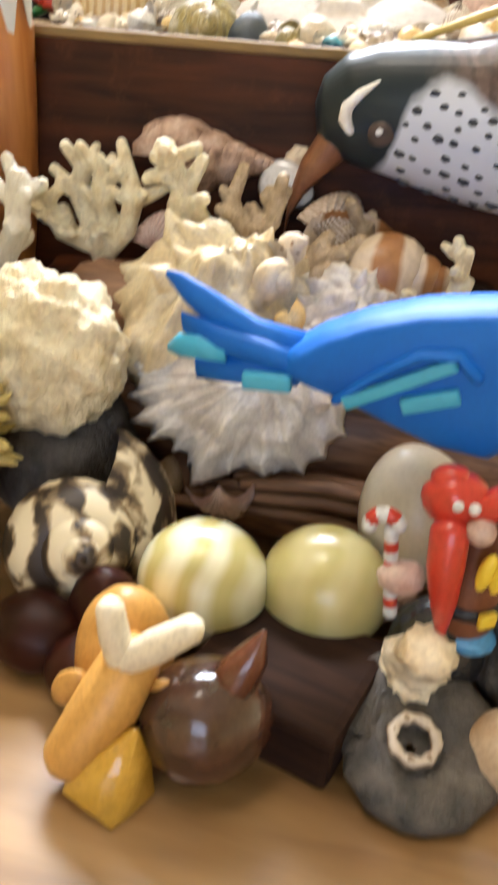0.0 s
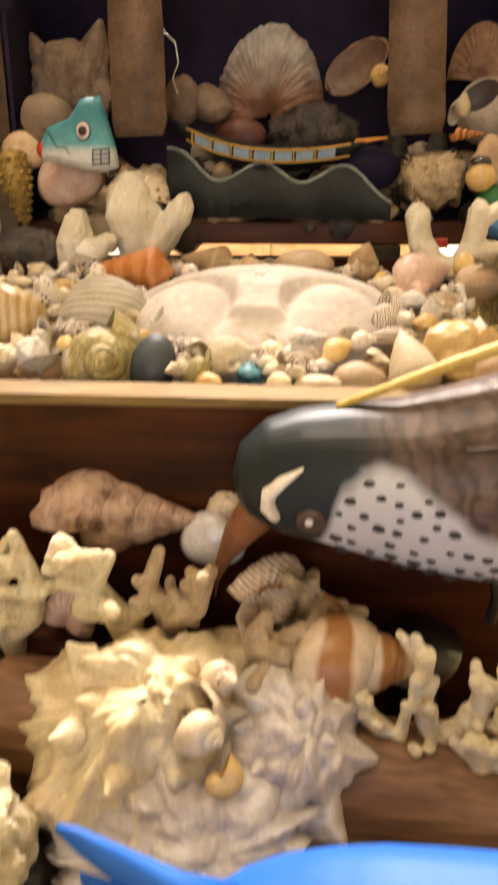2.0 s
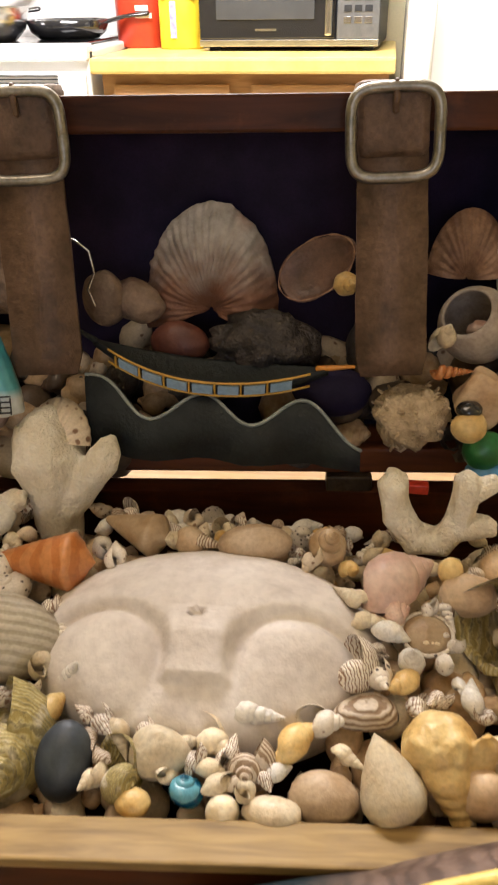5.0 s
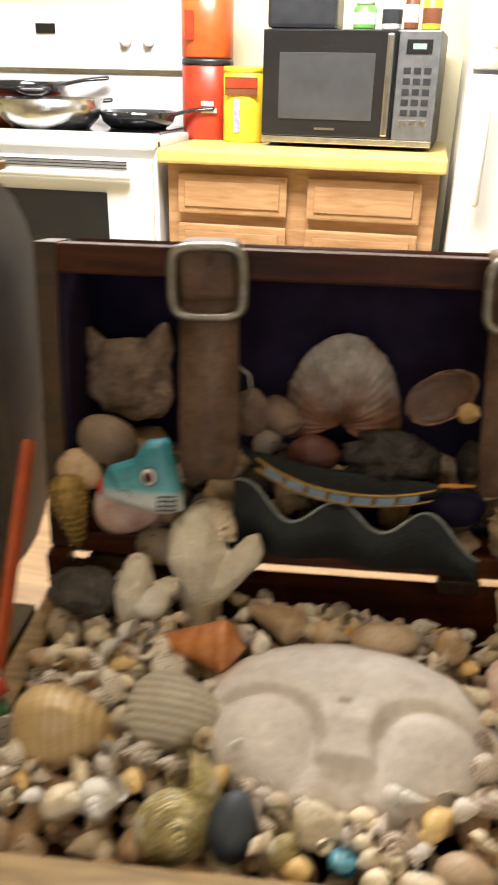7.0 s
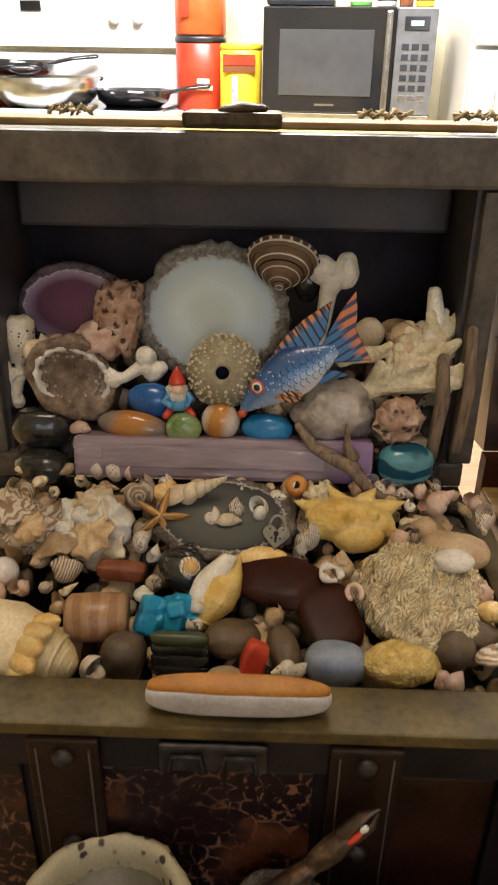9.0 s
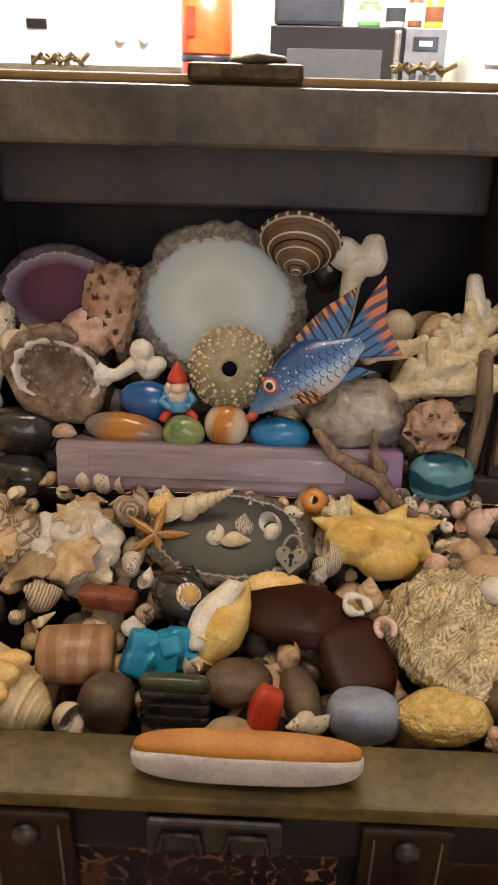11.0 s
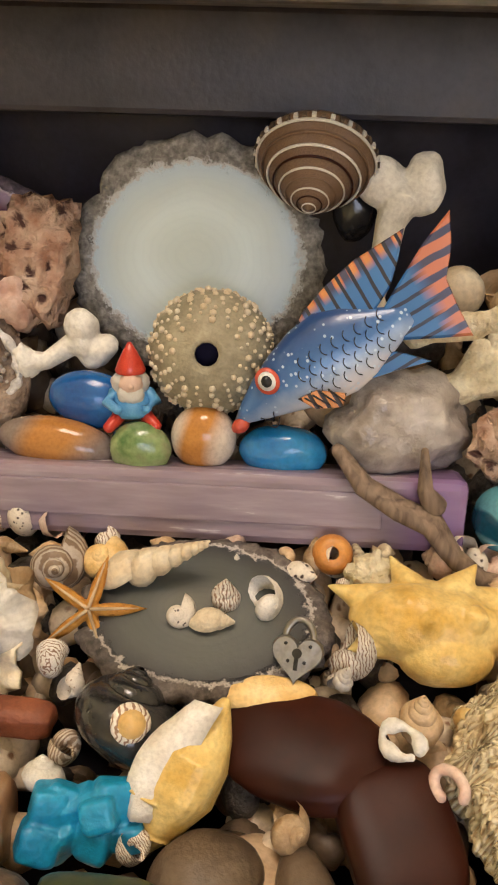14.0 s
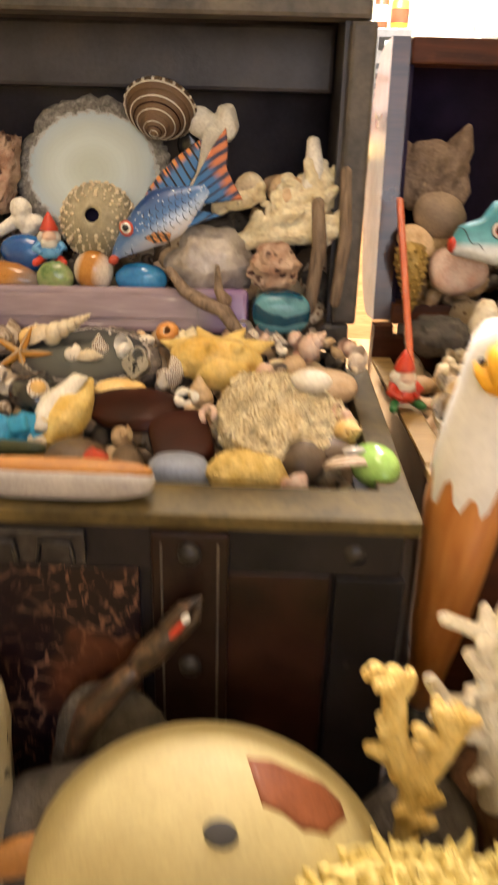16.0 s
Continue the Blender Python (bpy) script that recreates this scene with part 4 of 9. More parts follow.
def agate(w, h, thick, seed, mat, m, label, group="", jag=0.05, seg=120):
    """A cut slice with a rough rind, face towards -y."""
    out = []
    for i in range(seg):
        a = 2 * math.pi * i / seg
        c, s = math.cos(a), math.sin(a)
        k = 1 + 0.06 * noise.noise(Vector((c * 1.3, s * 1.3, seed))) + jag * noise.fractal(Vector((c * 9, s * 9, seed + 3)), 1.0, 2.0, 3)
        out.append((w / 2 * c * k, h / 2 * s * k))
    ring = lambda f, y, wob=0.0: [(x * f, y + wob * noise.noise(Vector((x * 300, z * 300, y * 900))), z * f) for x, z in out]
    ob = base("agate_slice", m, label, "agate slice", group)
    part("cut_face", strip([ring(0.0004, -thick / 2), ring(0.12, -thick / 2), ring(0.3, -thick / 2), ring(0.5, -thick / 2), ring(0.7, -thick / 2), ring(0.84, -thick / 2)], False), mat, ob, "banded polished face", True)
    part("rind", strip([ring(0.835, -thick * 0.46), ring(0.86, -thick / 2, 0.0003), ring(0.91, -thick * 0.47, 0.0012), ring(0.95, -thick * 0.42, 0.0016), ring(1.0, -thick * 0.15, 0.002), ring(0.99, thick * 0.25, 0.0015), ring(0.9, thick / 2, 0.001), ring(0.02, thick / 2)], False), mat, ob, "rough crystalline rind", True)
    return ob


def agate_stuff(name, w, h, rind, edge, middle, core, cut=0.8, line=(0.6, 0.58, 0.55), shine=0.32):
    """Rings of an agate's cut face, following the slice's outline, with a jagged pale line inside the rind."""
    k = Nodes(name, shine, 0.0, 0.1, 0.1)
    x, z = k.math("DIVIDE", k.axis(0), w / 2), k.math("DIVIDE", k.axis(2), h / 2)
    r = k.math("SQRT", k.math("ADD", k.math("MULTIPLY", x, x), k.math("MULTIPLY", z, z)))
    wobble = k.math("MULTIPLY", k.math("SUBTRACT", k.noise(70, 3.0, 0.6, own=True), 0.5), 0.16)
    r = k.math("ADD", r, wobble)
    teeth = k.math("ADD", r, k.math("MULTIPLY", k.math("SUBTRACT", k.noise(420, 3.0, 0.7, own=True), 0.5), 0.2))
    face = k.ramp(r, [(0.15, core), (0.42, middle), (0.62, tuple(c * 0.86 for c in middle)), (cut - 0.05, edge)])
    rings = k.math("SINE", k.math("MULTIPLY", r, 95.0))
    face = k.mix(face, tuple(c * 0.8 for c in edge), k.math("MULTIPLY", k.ramp(rings, [(0.2, (0, 0, 0)), (0.9, (0.35, 0.35, 0.35))]), 0.16))
    bark = k.mix(k.ramp(k.noise(260, 4.0), [(0.3, tuple(c * 0.45 for c in rind)), (0.7, tuple(min(0.8, c * 1.5) for c in rind))]), k.ramp(k.noise(800, 2.0), [(0.35, (0.35, 0.33, 0.32)), (0.65, (1, 1, 1))]), 0.6, "MULTIPLY")
    col = k.mix(face, bark, k.ramp(teeth, [(cut, (0, 0, 0)), (cut + 0.015, (1, 1, 1))]))
    seam = k.math("ABSOLUTE", k.math("SUBTRACT", teeth, cut))
    col = k.mix(line, col, k.ramp(seam, [(0.008, (0.1, 0.1, 0.1)), (0.03, (1, 1, 1))]))
    k.bump(k.math("MULTIPLY", k.noise(500), k.ramp(teeth, [(cut - 0.05, (0.08, 0.08, 0.08)), (cut + 0.02, (1, 1, 1))])), 0.8, 0.0012)
    return k.done(col, k.ramp(teeth, [(cut, (shine, shine, shine)), (cut + 0.03, (0.75, 0.75, 0.75))]))


def melded(name, m, pieces, mat, label, category, voxel, group="", parent=None):
    """Several forms grown together into one skin."""
    f = Form()
    for bm in pieces:
        f.add(bm, mat)
    ob = new(name, f.mesh(name))
    ob.matrix_basis = m
    if parent is not None:
        ob.parent = parent
        tagged(ob, label)
    else:
        tagged(ob, label, category, group)
    return merged(ob, voxel)


MESHES = {}


def shared(key, bm, mat):
    """One mesh for all alike shells of a material."""
    if (key, mat.name) not in MESHES:
        MESHES[key, mat.name] = Form().add(scaled(bm(), 0.02, 0.02, 0.02), mat).mesh(key)
    return MESHES[key, mat.name]


KINDS = {
    "whelk": lambda: spiral(5.2, 1.55, 0.36, 1.7, 0.44, 1.5, 18, 12, 11, 0.06),
    "spindle": lambda: spiral(6.5, 1.42, 0.3, 2.1, 0.36, 1.7, 18, 12, 9, 0.1, cords=5, cord=0.03),
    "auger": lambda: spiral(9.0, 1.26, 0.34, 3.3, 0.4, 1.05, 18, 10, 12, 0.05),
    "nerite": lambda: spiral(3.2, 2.3, 0.36, 0.75, 0.6, 1.0, 20, 14, 0, 0.0, cords=7, cord=0.015),
    "turban": lambda: spiral(4.2, 1.85, 0.42, 1.05, 0.56, 1.05, 22, 14, 0, 0.0, cords=7, cord=0.035),
    "dove": lambda: spiral(4.6, 1.6, 0.26, 1.5, 0.44, 1.75, 18, 12),
    "murex": lambda: spiral(5.0, 1.55, 0.34, 1.6, 0.42, 1.6, 24, 14, spines=5, spine=0.55, ribs=10, rib=0.08),
    "crown": lambda: spiral(4.6, 1.7, 0.3, 1.25, 0.55, 1.5, 28, 16, spines=4, spine=0.7, flare=0.25),
    "olive": lambda: cone_shell(3),
}


def shell(kind, place, size, rx, ry, rz, mat, label, group="", name="sea_shell", stretch=(1, 1, 1)):
    ob = new(name, shared(kind, KINDS[kind], mat))
    size = size / 0.02
    ob.matrix_basis = pose(*place, rx, ry, rz) @ Matrix.Diagonal((size * stretch[0], size * stretch[1], size * stretch[2], 1))
    return tagged(ob, worded(label), "shell", group)


def worded(label):
    return label if len(label.split()) > 3 else label + " among the shells"


def stone(place, sx, sy, sz, mat, label, rx=0, ry=0, rz=0, bumps=0.07, seed=1.0, boxy=0.0, size=0.9, name="stone", category="stone", sub=4):
    return thing(name, lump(sx, sy, sz, bumps, size, seed, sub, boxy), mat, pose(*place, rx, ry, rz), worded(label), category)


def bed(name, m, x0, x1, y0, y1, height, count, seed, mats, label, r0=0.004, r1=0.009):
    """A packed bed of small worn shells and grit, as one heap."""
    rng = random.Random(seed)
    form = Form()
    for i in range(count):
        x, y = rng.uniform(x0, x1), rng.uniform(y0, y1)
        r = rng.uniform(r0, r1)
        bm = ico(1.0, 2) if i % 3 == 0 else scaled(spiral(4.0, 1.6, 0.3, 1.4, 0.46, 1.5, 11, 8), 1.9, 1.9, 2.4)
        for v in bm.verts:
            v.co *= 1 + 0.15 * noise.noise(v.co * 1.5 + Vector((i, 0, 0)))
        form.add(bm, rng.choice(mats), pose(x, y, height(x, y) - r * rng.uniform(0.9, 2.2), rng.uniform(0, 360), rng.uniform(0, 360), rng.uniform(0, 360)) @ Matrix.Diagonal((r * 1.3, r, r * 0.8, 1)))
    ob = new(name, form.mesh(name))
    ob.matrix_basis = m
    return tagged(ob, label, "shells", "", "stuff")


def into(p, h):
    """A middle a little behind and below a place on the heap's face."""
    return (p[0], p[1] + 0.35 * h, p[2] - 0.3 * h)


def heap_l(y):
    return 0.936 + 0.3 * (y - 0.57)


def heap_r(y):
    return 0.943 + 0.26 * (min(y, 0.675) - 0.605) - 0.22 * max(0.0, y - 0.675)


SMALL_R = [("whelk", SHELL_LINED, "small whelk shell lined in brown on white"), ("whelk", SHELL_SPECK, "small whelk shell with brown specks"), ("whelk", SHELL_LINED, "small whelk shell lined in brown on white"), ("dove", SHELL_WHITE, "small smooth white shell"),
           ("spindle", SHELL_CREAM, "small cream spindle shell"), ("murex", SHELL_CREAM, "small cream spiny shell"), ("nerite", SHELL_BLACK, "little round black and white nerite shell"), ("auger", SHELL_SPECK, "thin speckled auger shell"), ("dove", SHELL_GOLD, "small smooth golden shell"), ("whelk", SHELL_CREAM, "small cream whelk shell")]
SMALL = [("whelk", SHELL_LINED, "small whelk shell lined in brown on white"), ("whelk", SHELL_SPECK, "small whelk shell with brown specks"), ("spindle", SHELL_CREAM, "small cream spindle shell"),
         ("nerite", SHELL_BLACK, "little round black and white nerite shell"), ("nerite", SHELL_LINED, "little round nerite shell with brown lines"), ("dove", SHELL_WHITE, "small smooth white shell"),
         ("dove", SHELL_TAN, "small smooth tan shell"), ("turban", SHELL_ROSE, "small rosy turban shell"), ("turban", SHELL_GREY, "small grey banded turban shell"), ("auger", SHELL_CREAM, "thin cream auger shell"),
         ("murex", SHELL_CREAM, "small cream spiny shell"), ("spindle", SHELL_TAN, "small tan spindle shell")]
TAKEN = []


def scatter(seed, count, x0, x1, y0, y1, height, lo, hi, group, picks=None, keep=0.7):
    """Loose small shells over a heap, clear of one another and of what lies there already."""
    rng = random.Random(seed)
    made = 0
    for _ in range(count * 12):
        if made >= count:
            break
        x, y, s = rng.uniform(x0, x1), rng.uniform(y0, y1), rng.uniform(lo, hi)
        if any((x - a) ** 2 + (y - b) ** 2 < (r + s * 0.5 * keep) ** 2 for a, b, r in TAKEN):
            continue
        TAKEN.append((x, y, s * 0.45))
        kind, mat, label = rng.choice(picks or SMALL)
        shell(kind, (x, y, height(y) + s * 0.12), s, rng.uniform(50, 130), rng.uniform(-30, 30), rng.uniform(0, 360), mat, label + " in the chest", group)
        made += 1


def taken(p, r):
    TAKEN.append((p[0], p[1], r))


# ---- in the black chest ----
in_l = pose(-0.1305, 0.5316, 0, 0, 0, 5.0)
bed("shell_bed", in_l, -0.112, 0.1145, 0.024, 0.146, lambda x, y: heap_l(0.5316 + y + x * 0.087) - 0.005, 520, 5, [SHELL_TAN, STONE_GREY, SHELL_BROWNPATCH, STONE_TAN, ROCK_DARK], "packed bed of small worn shells and pebbles in the black chest")
bed("shell_bed", in_l, -0.108, 0.108, 0.16, 0.215, lambda x, y: 0.975 + (y - 0.16) * 0.85, 170, 6, [STONE_GREY, SHELL_TAN, ROCK_DARK, SHELL_BROWNPATCH], "pebbles and shells heaped in the lid of the black chest", 0.006, 0.012)
thing("fill_board", box(-0.113, 0.113, 0.02, 0.146, 0.9, 0.915), BLACKPAINT, in_l, "dark board under the shells in the black chest", "board", "", False)

# stones and shells on the near half
for p, sx, sy, sz, mat, label, rot, kw in (
    ((-0.112, 0.612, 0.949), 0.041, 0.029, 0.011, STONE_BROWN, "large flat polished red-brown stone", (14, 0, -12), dict(boxy=0.14, bumps=0.12)),
    ((-0.089, 0.597, 0.943), 0.027, 0.033, 0.011, STONE_BROWN, "flat polished red-brown stone leaning on another", (22, -6, 20), dict(boxy=0.5, bumps=0.06)),
    ((-0.129, 0.585, 0.938), 0.025, 0.02, 0.014, STONE_GREY, "round grey-brown pebble", (0, 0, 20), {}),
    ((-0.107, 0.582, 0.937), 0.013, 0.026, 0.013, STONE_GREY, "long grey pebble", (10, 0, 20), {}),
    ((-0.086, 0.577, 0.937), 0.025, 0.017, 0.019, STONE_BLUEGREY, "smooth blue-grey pebble", (0, 0, 5), dict(boxy=0.25)),
    ((-0.118, 0.572, 0.939), 0.011, 0.009, 0.018, STONE_RED, "bright red jasper chip", (-20, 20, 10), dict(boxy=0.45, bumps=0.12)),
    ((-0.171, 0.570, 0.937), 0.019, 0.017, 0.021, STONE_GREY, "olive-brown pebble", (0, 10, 0), dict(boxy=0.2)),
    ((-0.039, 0.585, 0.942), 0.019, 0.016, 0.018, STONE_GREY, "dark rounded pebble", (0, 0, 30), {}),
    ((-0.030, 0.593, 0.944), 0.022, 0.014, 0.011, STONE_GREY, "flat olive pebble", (0, 0, 10), {}),
    ((-0.012, 0.583, 0.944), 0.017, 0.022, 0.016, STONE_LIME, "lime green polished stone at the rim", (0, 0, 35), {}),
    ((-0.034, 0.636, 0.956), 0.032, 0.018, 0.012, STONE_TAN, "flat grey-tan pebble by the chest wall", (10, 0, -10), dict(boxy=0.3)),
    ((-0.0385, 0.614, 0.9655), 0.017, 0.012, 0.009, SHELL_WHITE, "small white pebble lying on fossil coral", (0, 0, 0), {}),
    ((-0.234, 0.604, 0.947), 0.014, 0.014, 0.014, PEARL, "pale glassy ball", (0, 0, 0), dict(bumps=0.0)),
    ((-0.1815, 0.610, 0.949), 0.024, 0.009, 0.009, SPIRE, "red-brown stone bar", (0, 5, 5), dict(boxy=0.5)),
    ((-0.097, 0.659, 0.964), 0.014, 0.012, 0.014, CORAL, "knobbly pale pumice stone", (0, 0, 0), dict(bumps=0.3, size=0.4)),
    ((-0.047, 0.645, 0.960), 0.011, 0.011, 0.012, STONE_TAN, "small pinkish pebble", (0, 0, 0), {}),
    ((-0.118, 0.590, 0.932), 0.02, 0.02, 0.012, STONE_TAN, "rusty pebble under flat stones", (0, 0, 0), {}),
    ((-0.128, 0.566, 0.932), 0.02, 0.014, 0.012, STONE_TAN, "rusty brown pebble by the rim", (0, 0, 0), {}),
):
    stone(p, sx, sy, sz, mat, label, *rot, **dict(dict(seed=p[0] * 40), **kw))
    taken(p, max(sx, sy) * 0.5)

rng = random.Random(12)
lobes = [moved(lump(rng.uniform(0.009, 0.013), rng.uniform(0.007, 0.010), rng.uniform(0.007, 0.011), 0.07, 0.8, i * 1.7, 4, 0.6), pose(-0.0085 + 0.0042 * (i % 5) + rng.uniform(-0.001, 0.001), rng.uniform(-0.003, 0.002), (-0.0035 if i < 5 else 0.003) + rng.uniform(-0.0015, 0.0015), rng.uniform(-25, 25), rng.uniform(-35, 35), rng.uniform(-30, 30))) for i in range(10)]
melded("turquoise_lump", pose(-0.157, 0.590, 0.9445, -15, 0, 10) @ Matrix.Diagonal((0.96, 1.0, 0.96, 1)), lobes, TURQUOISE, "angular bright turquoise lump among pebbles", "stone", 0.0004)
taken((-0.157, 0.590), 0.013)
DARKGREEN = plain("dark olive green stone", (0.016, 0.024, 0.01), (0.06, 0.075, 0.03), 60, 0.3, 0.1, coat=0.2)
slab_g = base("fluted_stone", pose(-0.148, 0.571, 0.938, -18, 0, 4), "dark green-black fluted stone among pebbles", "stone")
for i in range(4):
    part("flute", scaled(lump(0.026, 0.007, 0.006, 0.05, 0.9, i, 3, 0.45), 1, 1, 1), (DARKGREEN if i == 0 else STONE_BLACK), slab_g, "", True, pose(0, 0.001 * i, 0.008 - i * 0.0048))
taken((-0.148, 0.571), 0.015)
AG_L = agate_stuff("dark grey agate", 0.068, 0.05, (0.14, 0.115, 0.1), (0.034, 0.034, 0.037), (0.085, 0.092, 0.084), (0.15, 0.15, 0.13), 0.84, (0.5, 0.45, 0.41), 0.4)
agate(0.067, 0.05, 0.006, 4.0, AG_L, pose(-0.1405, 0.641, 0.9595, -73, 0, 2), "dark grey agate slice lying flat with shells on it", "agate slices", 0.06)
taken((-0.137, 0.641), 0.022), taken((-0.12, 0.643), 0.018), taken((-0.154, 0.641), 0.018)


def starfish(m, size, mat, label):
    rings = []
    for lift, k in ((-0.035, 0.9), (0.0, 1.0), (0.05, 0.72), (0.09, 0.34), (0.11, 0.06)):
        ring = []
        for i in range(60):
            a = 2 * math.pi * i / 60
            ph = (i % 12) / 12
            arm = abs(ph - 0.5) * 2
            r = 0.1 + 0.42 * arm ** 2.2
            ring.append((r * k * math.cos(a), r * k * math.sin(a), lift * (1 - 0.5 * arm)))
        rings.append(ring)
    star = base("starfish", m, label, "starfish")
    part("body", rough(scaled(strip(rings), size, size, size), size * 0.008, size * 0.05), mat, star, "", True)
    for i in range(5):
        a = 2 * math.pi * i / 5
        pts = [(size * r * math.cos(a), size * r * math.sin(a), size * (0.115 - 0.13 * r)) for r in (0.02, 0.15, 0.3, 0.44)]
        part("groove", tube(pts, [size * w for w in (0.018, 0.016, 0.012, 0.006)], 6), SHELL_TAN, star, "darker line along an arm", True)


starfish(pose(-0.1690, 0.635, 0.9625, 46, 0, 12), 0.0285, plain("orange starfish skin", (0.5, 0.2, 0.02), (0.7, 0.35, 0.055), 180, 0.65, 0.7, 0.0008, 900), "small orange starfish propped on an agate slice")
taken((-0.168, 0.64), 0.010)
tip, foot = Vector((-0.1408, 0.6475, 0.9780)), Vector((-0.1675, 0.6465, 0.9640))
cone = spiral(7.5, 1.3, 0.3, 3.0, 0.36, 1.5, 20, 12, 9, 0.1, cords=4, cord=0.05)
thing("sea_shell", scaled(cone, 0.031, 0.031, 0.033), SHELL_CREAM, Matrix.Translation((tip + foot) / 2) @ (tip - foot).to_track_quat("Z", "Y").to_matrix().to_4x4(), "long knobbly cream cone shell behind the starfish", "shell")
shell("turban", (-0.184, 0.651, 0.964), 0.017, 70, 0, 20, SHELL_GREY, "dark striped turban shell with open mouth")
shell("nerite", (-0.172, 0.655, 0.963), 0.012, 30, 0, 0, SHELL_GOLD, "golden-brown rounded shell")
shell("spindle", (-0.134, 0.658, 0.965), 0.009, 20, 0, 0, SHELL_SPECK, "tiny brown speckled shell")
shell("dove", (-0.116, 0.656, 0.965), 0.013, 60, 30, 30, SHELL_BLACK, "black and white cone-shaped shell")
thing("wooden_bead", moved(lathe([(0.0018, 0.004), (0.0035, 0.0048), (0.0055, 0.002), (0.0058, 0), (0.005, -0.003), (0.003, -0.0045), (0.0018, -0.004), (0.0018, 0.004)], 28, False), pose(0, 0, 0, 50)), plain("orange wood bead", (0.55, 0.2, 0.03), (0.72, 0.34, 0.08), 150, 0.35), pose(-0.108, 0.664, 0.967), "round orange wooden bead with a hole", "bead")
for kind, p, s, r, mat, label in (
    ("whelk", (-0.135, 0.643, 0.9655), 0.0135, (15, 0, 20), SHELL_LINED, "tiny striped whelk shell on an agate slice"),
    ("nerite", (-0.125, 0.643, 0.9645), 0.010, (80, 0, 60), SHELL_WHITE, "tiny white shell on an agate slice"),
    ("nerite", (-0.146, 0.637, 0.963), 0.0075, (60, 0, 10), SHELL_BLACK, "tiny black and white shell on an agate slice"),
    ("dove", (-0.137, 0.636, 0.963), 0.012, (90, 0, 90), SHELL_CREAM, "tiny cream shell on an agate slice"),
    ("spindle", (-0.103, 0.628, 0.956), 0.013, (20, 10, 0), SHELL_SPECK, "small brown and white shell beside a padlock"),
    ("turban", (-0.169, 0.597, 0.946), 0.010, (-30, 0, 0), SHELL_WHITE, "small white coiled snail shell"),
    ("turban", (-0.113, 0.594, 0.944), 0.011, (60, 20, 40), SHELL_TAN, "small tan shell between stones"),
    ("whelk", (-0.104, 0.5685, 0.9395), 0.015, (90, 0, -65), SHELL_SPECK, "small white whelk with brown specks by the rim"),
    ("whelk", (-0.085, 0.619, 0.955), 0.018, (10, 0, 0), SHELL_TAN, "tan top-shaped shell standing upright"),
    ("murex", (-0.073, 0.622, 0.954), 0.012, (70, 0, 30), SHELL_GOLD, "small golden spiny shell"),
    ("whelk", (-0.041, 0.660, 0.966), 0.021, (40, 20, 60), SHELL_ROSE, "rosy brown whelk shell at the back"),
    ("murex", (-0.023, 0.602, 0.950), 0.017, (70, 0, 40), SHELL_GOLD, "yellow-brown knobbly shell"),
    ("dove", (-0.1865, 0.629, 0.958), 0.009, (80, 0, 50), SHELL_LINED, "small brown-lined shell"),
):
    shell(kind, p, s, *r, mat, label)
    taken(p, s * 0.4)
nl = base("turban_shell", pose(-0.1545, 0.612, 0.949, -25, 25, 20), "black turban shell with a polished pearly patch", "shell")
part("shell_body", scaled(spiral(4.2, 1.85, 0.42, 1.05, 0.56, 1.05, 26, 16), 0.031, 0.031, 0.028), STONE_BLACK, nl, "", True)
face = (pose(-0.1545, 0.612, 0.949, -25, 25, 20).to_3x3().inverted() @ Vector((0.38, -0.6, 0.7))).normalized()
spot_at = Matrix.Translation(face * 0.0126) @ face.to_track_quat("Z", "Y").to_matrix().to_4x4() @ Matrix.Scale(1.0, 4)
part("pearl_patch", moved(lathe([(0.0, 0.0022), (0.003, 0.002), (0.0046, 0.0006), (0.0048, -0.001)], 20, False), spot_at), SHELL_LINED, nl, "black and white worn ring", True)
part("pearl_eye", moved(lathe([(0.0, 0.0034), (0.0024, 0.0031), (0.0034, 0.0015)], 16, False), spot_at), SHELL_GOLD, nl, "golden centre", True)
taken((-0.155, 0.613), 0.010)
cn = base("conch_shell", pose(-0.1385, 0.6010, 0.9480, -42, 0, 4) @ Matrix.Diagonal((0.84, 0.9, 0.74, 1)), "yellow conch shell with a pale flared lip", "shell")
whorl = rough(tube([(0.0115, 0.0, 0.0215), (0.009, 0.0, 0.013), (0.005, -0.001, 0.005), (0.001, -0.001, -0.005), (-0.004, 0, -0.014), (-0.008, 0.001, -0.0215)], [0.0018, 0.0056, 0.0098, 0.0096, 0.0062, 0.0024], 24), 0.0012, 0.008, 3.0)
turns = [lathe([(0.0052, -0.0006), (0.0066, 0.0), (0.0052, 0.0006)], 24), moved(lathe([(0.0082, -0.0008), (0.0098, 0.0), (0.0082, 0.0008)], 24), pose(-0.003, 0, -0.008, 0, 0, 0))]
turns = [moved(turns[0], pose(-0.0055, 0.0, -0.0165, 0, 24, 0)), moved(turns[1], pose(0.0, 0, 0.0, 0, 24, 0))]
melded("shell_body", Matrix.Identity(4), [whorl] + turns, SHELL_YELLOW, "yellow ridged whorls", "", 0.0005, parent=cn)
lip = []
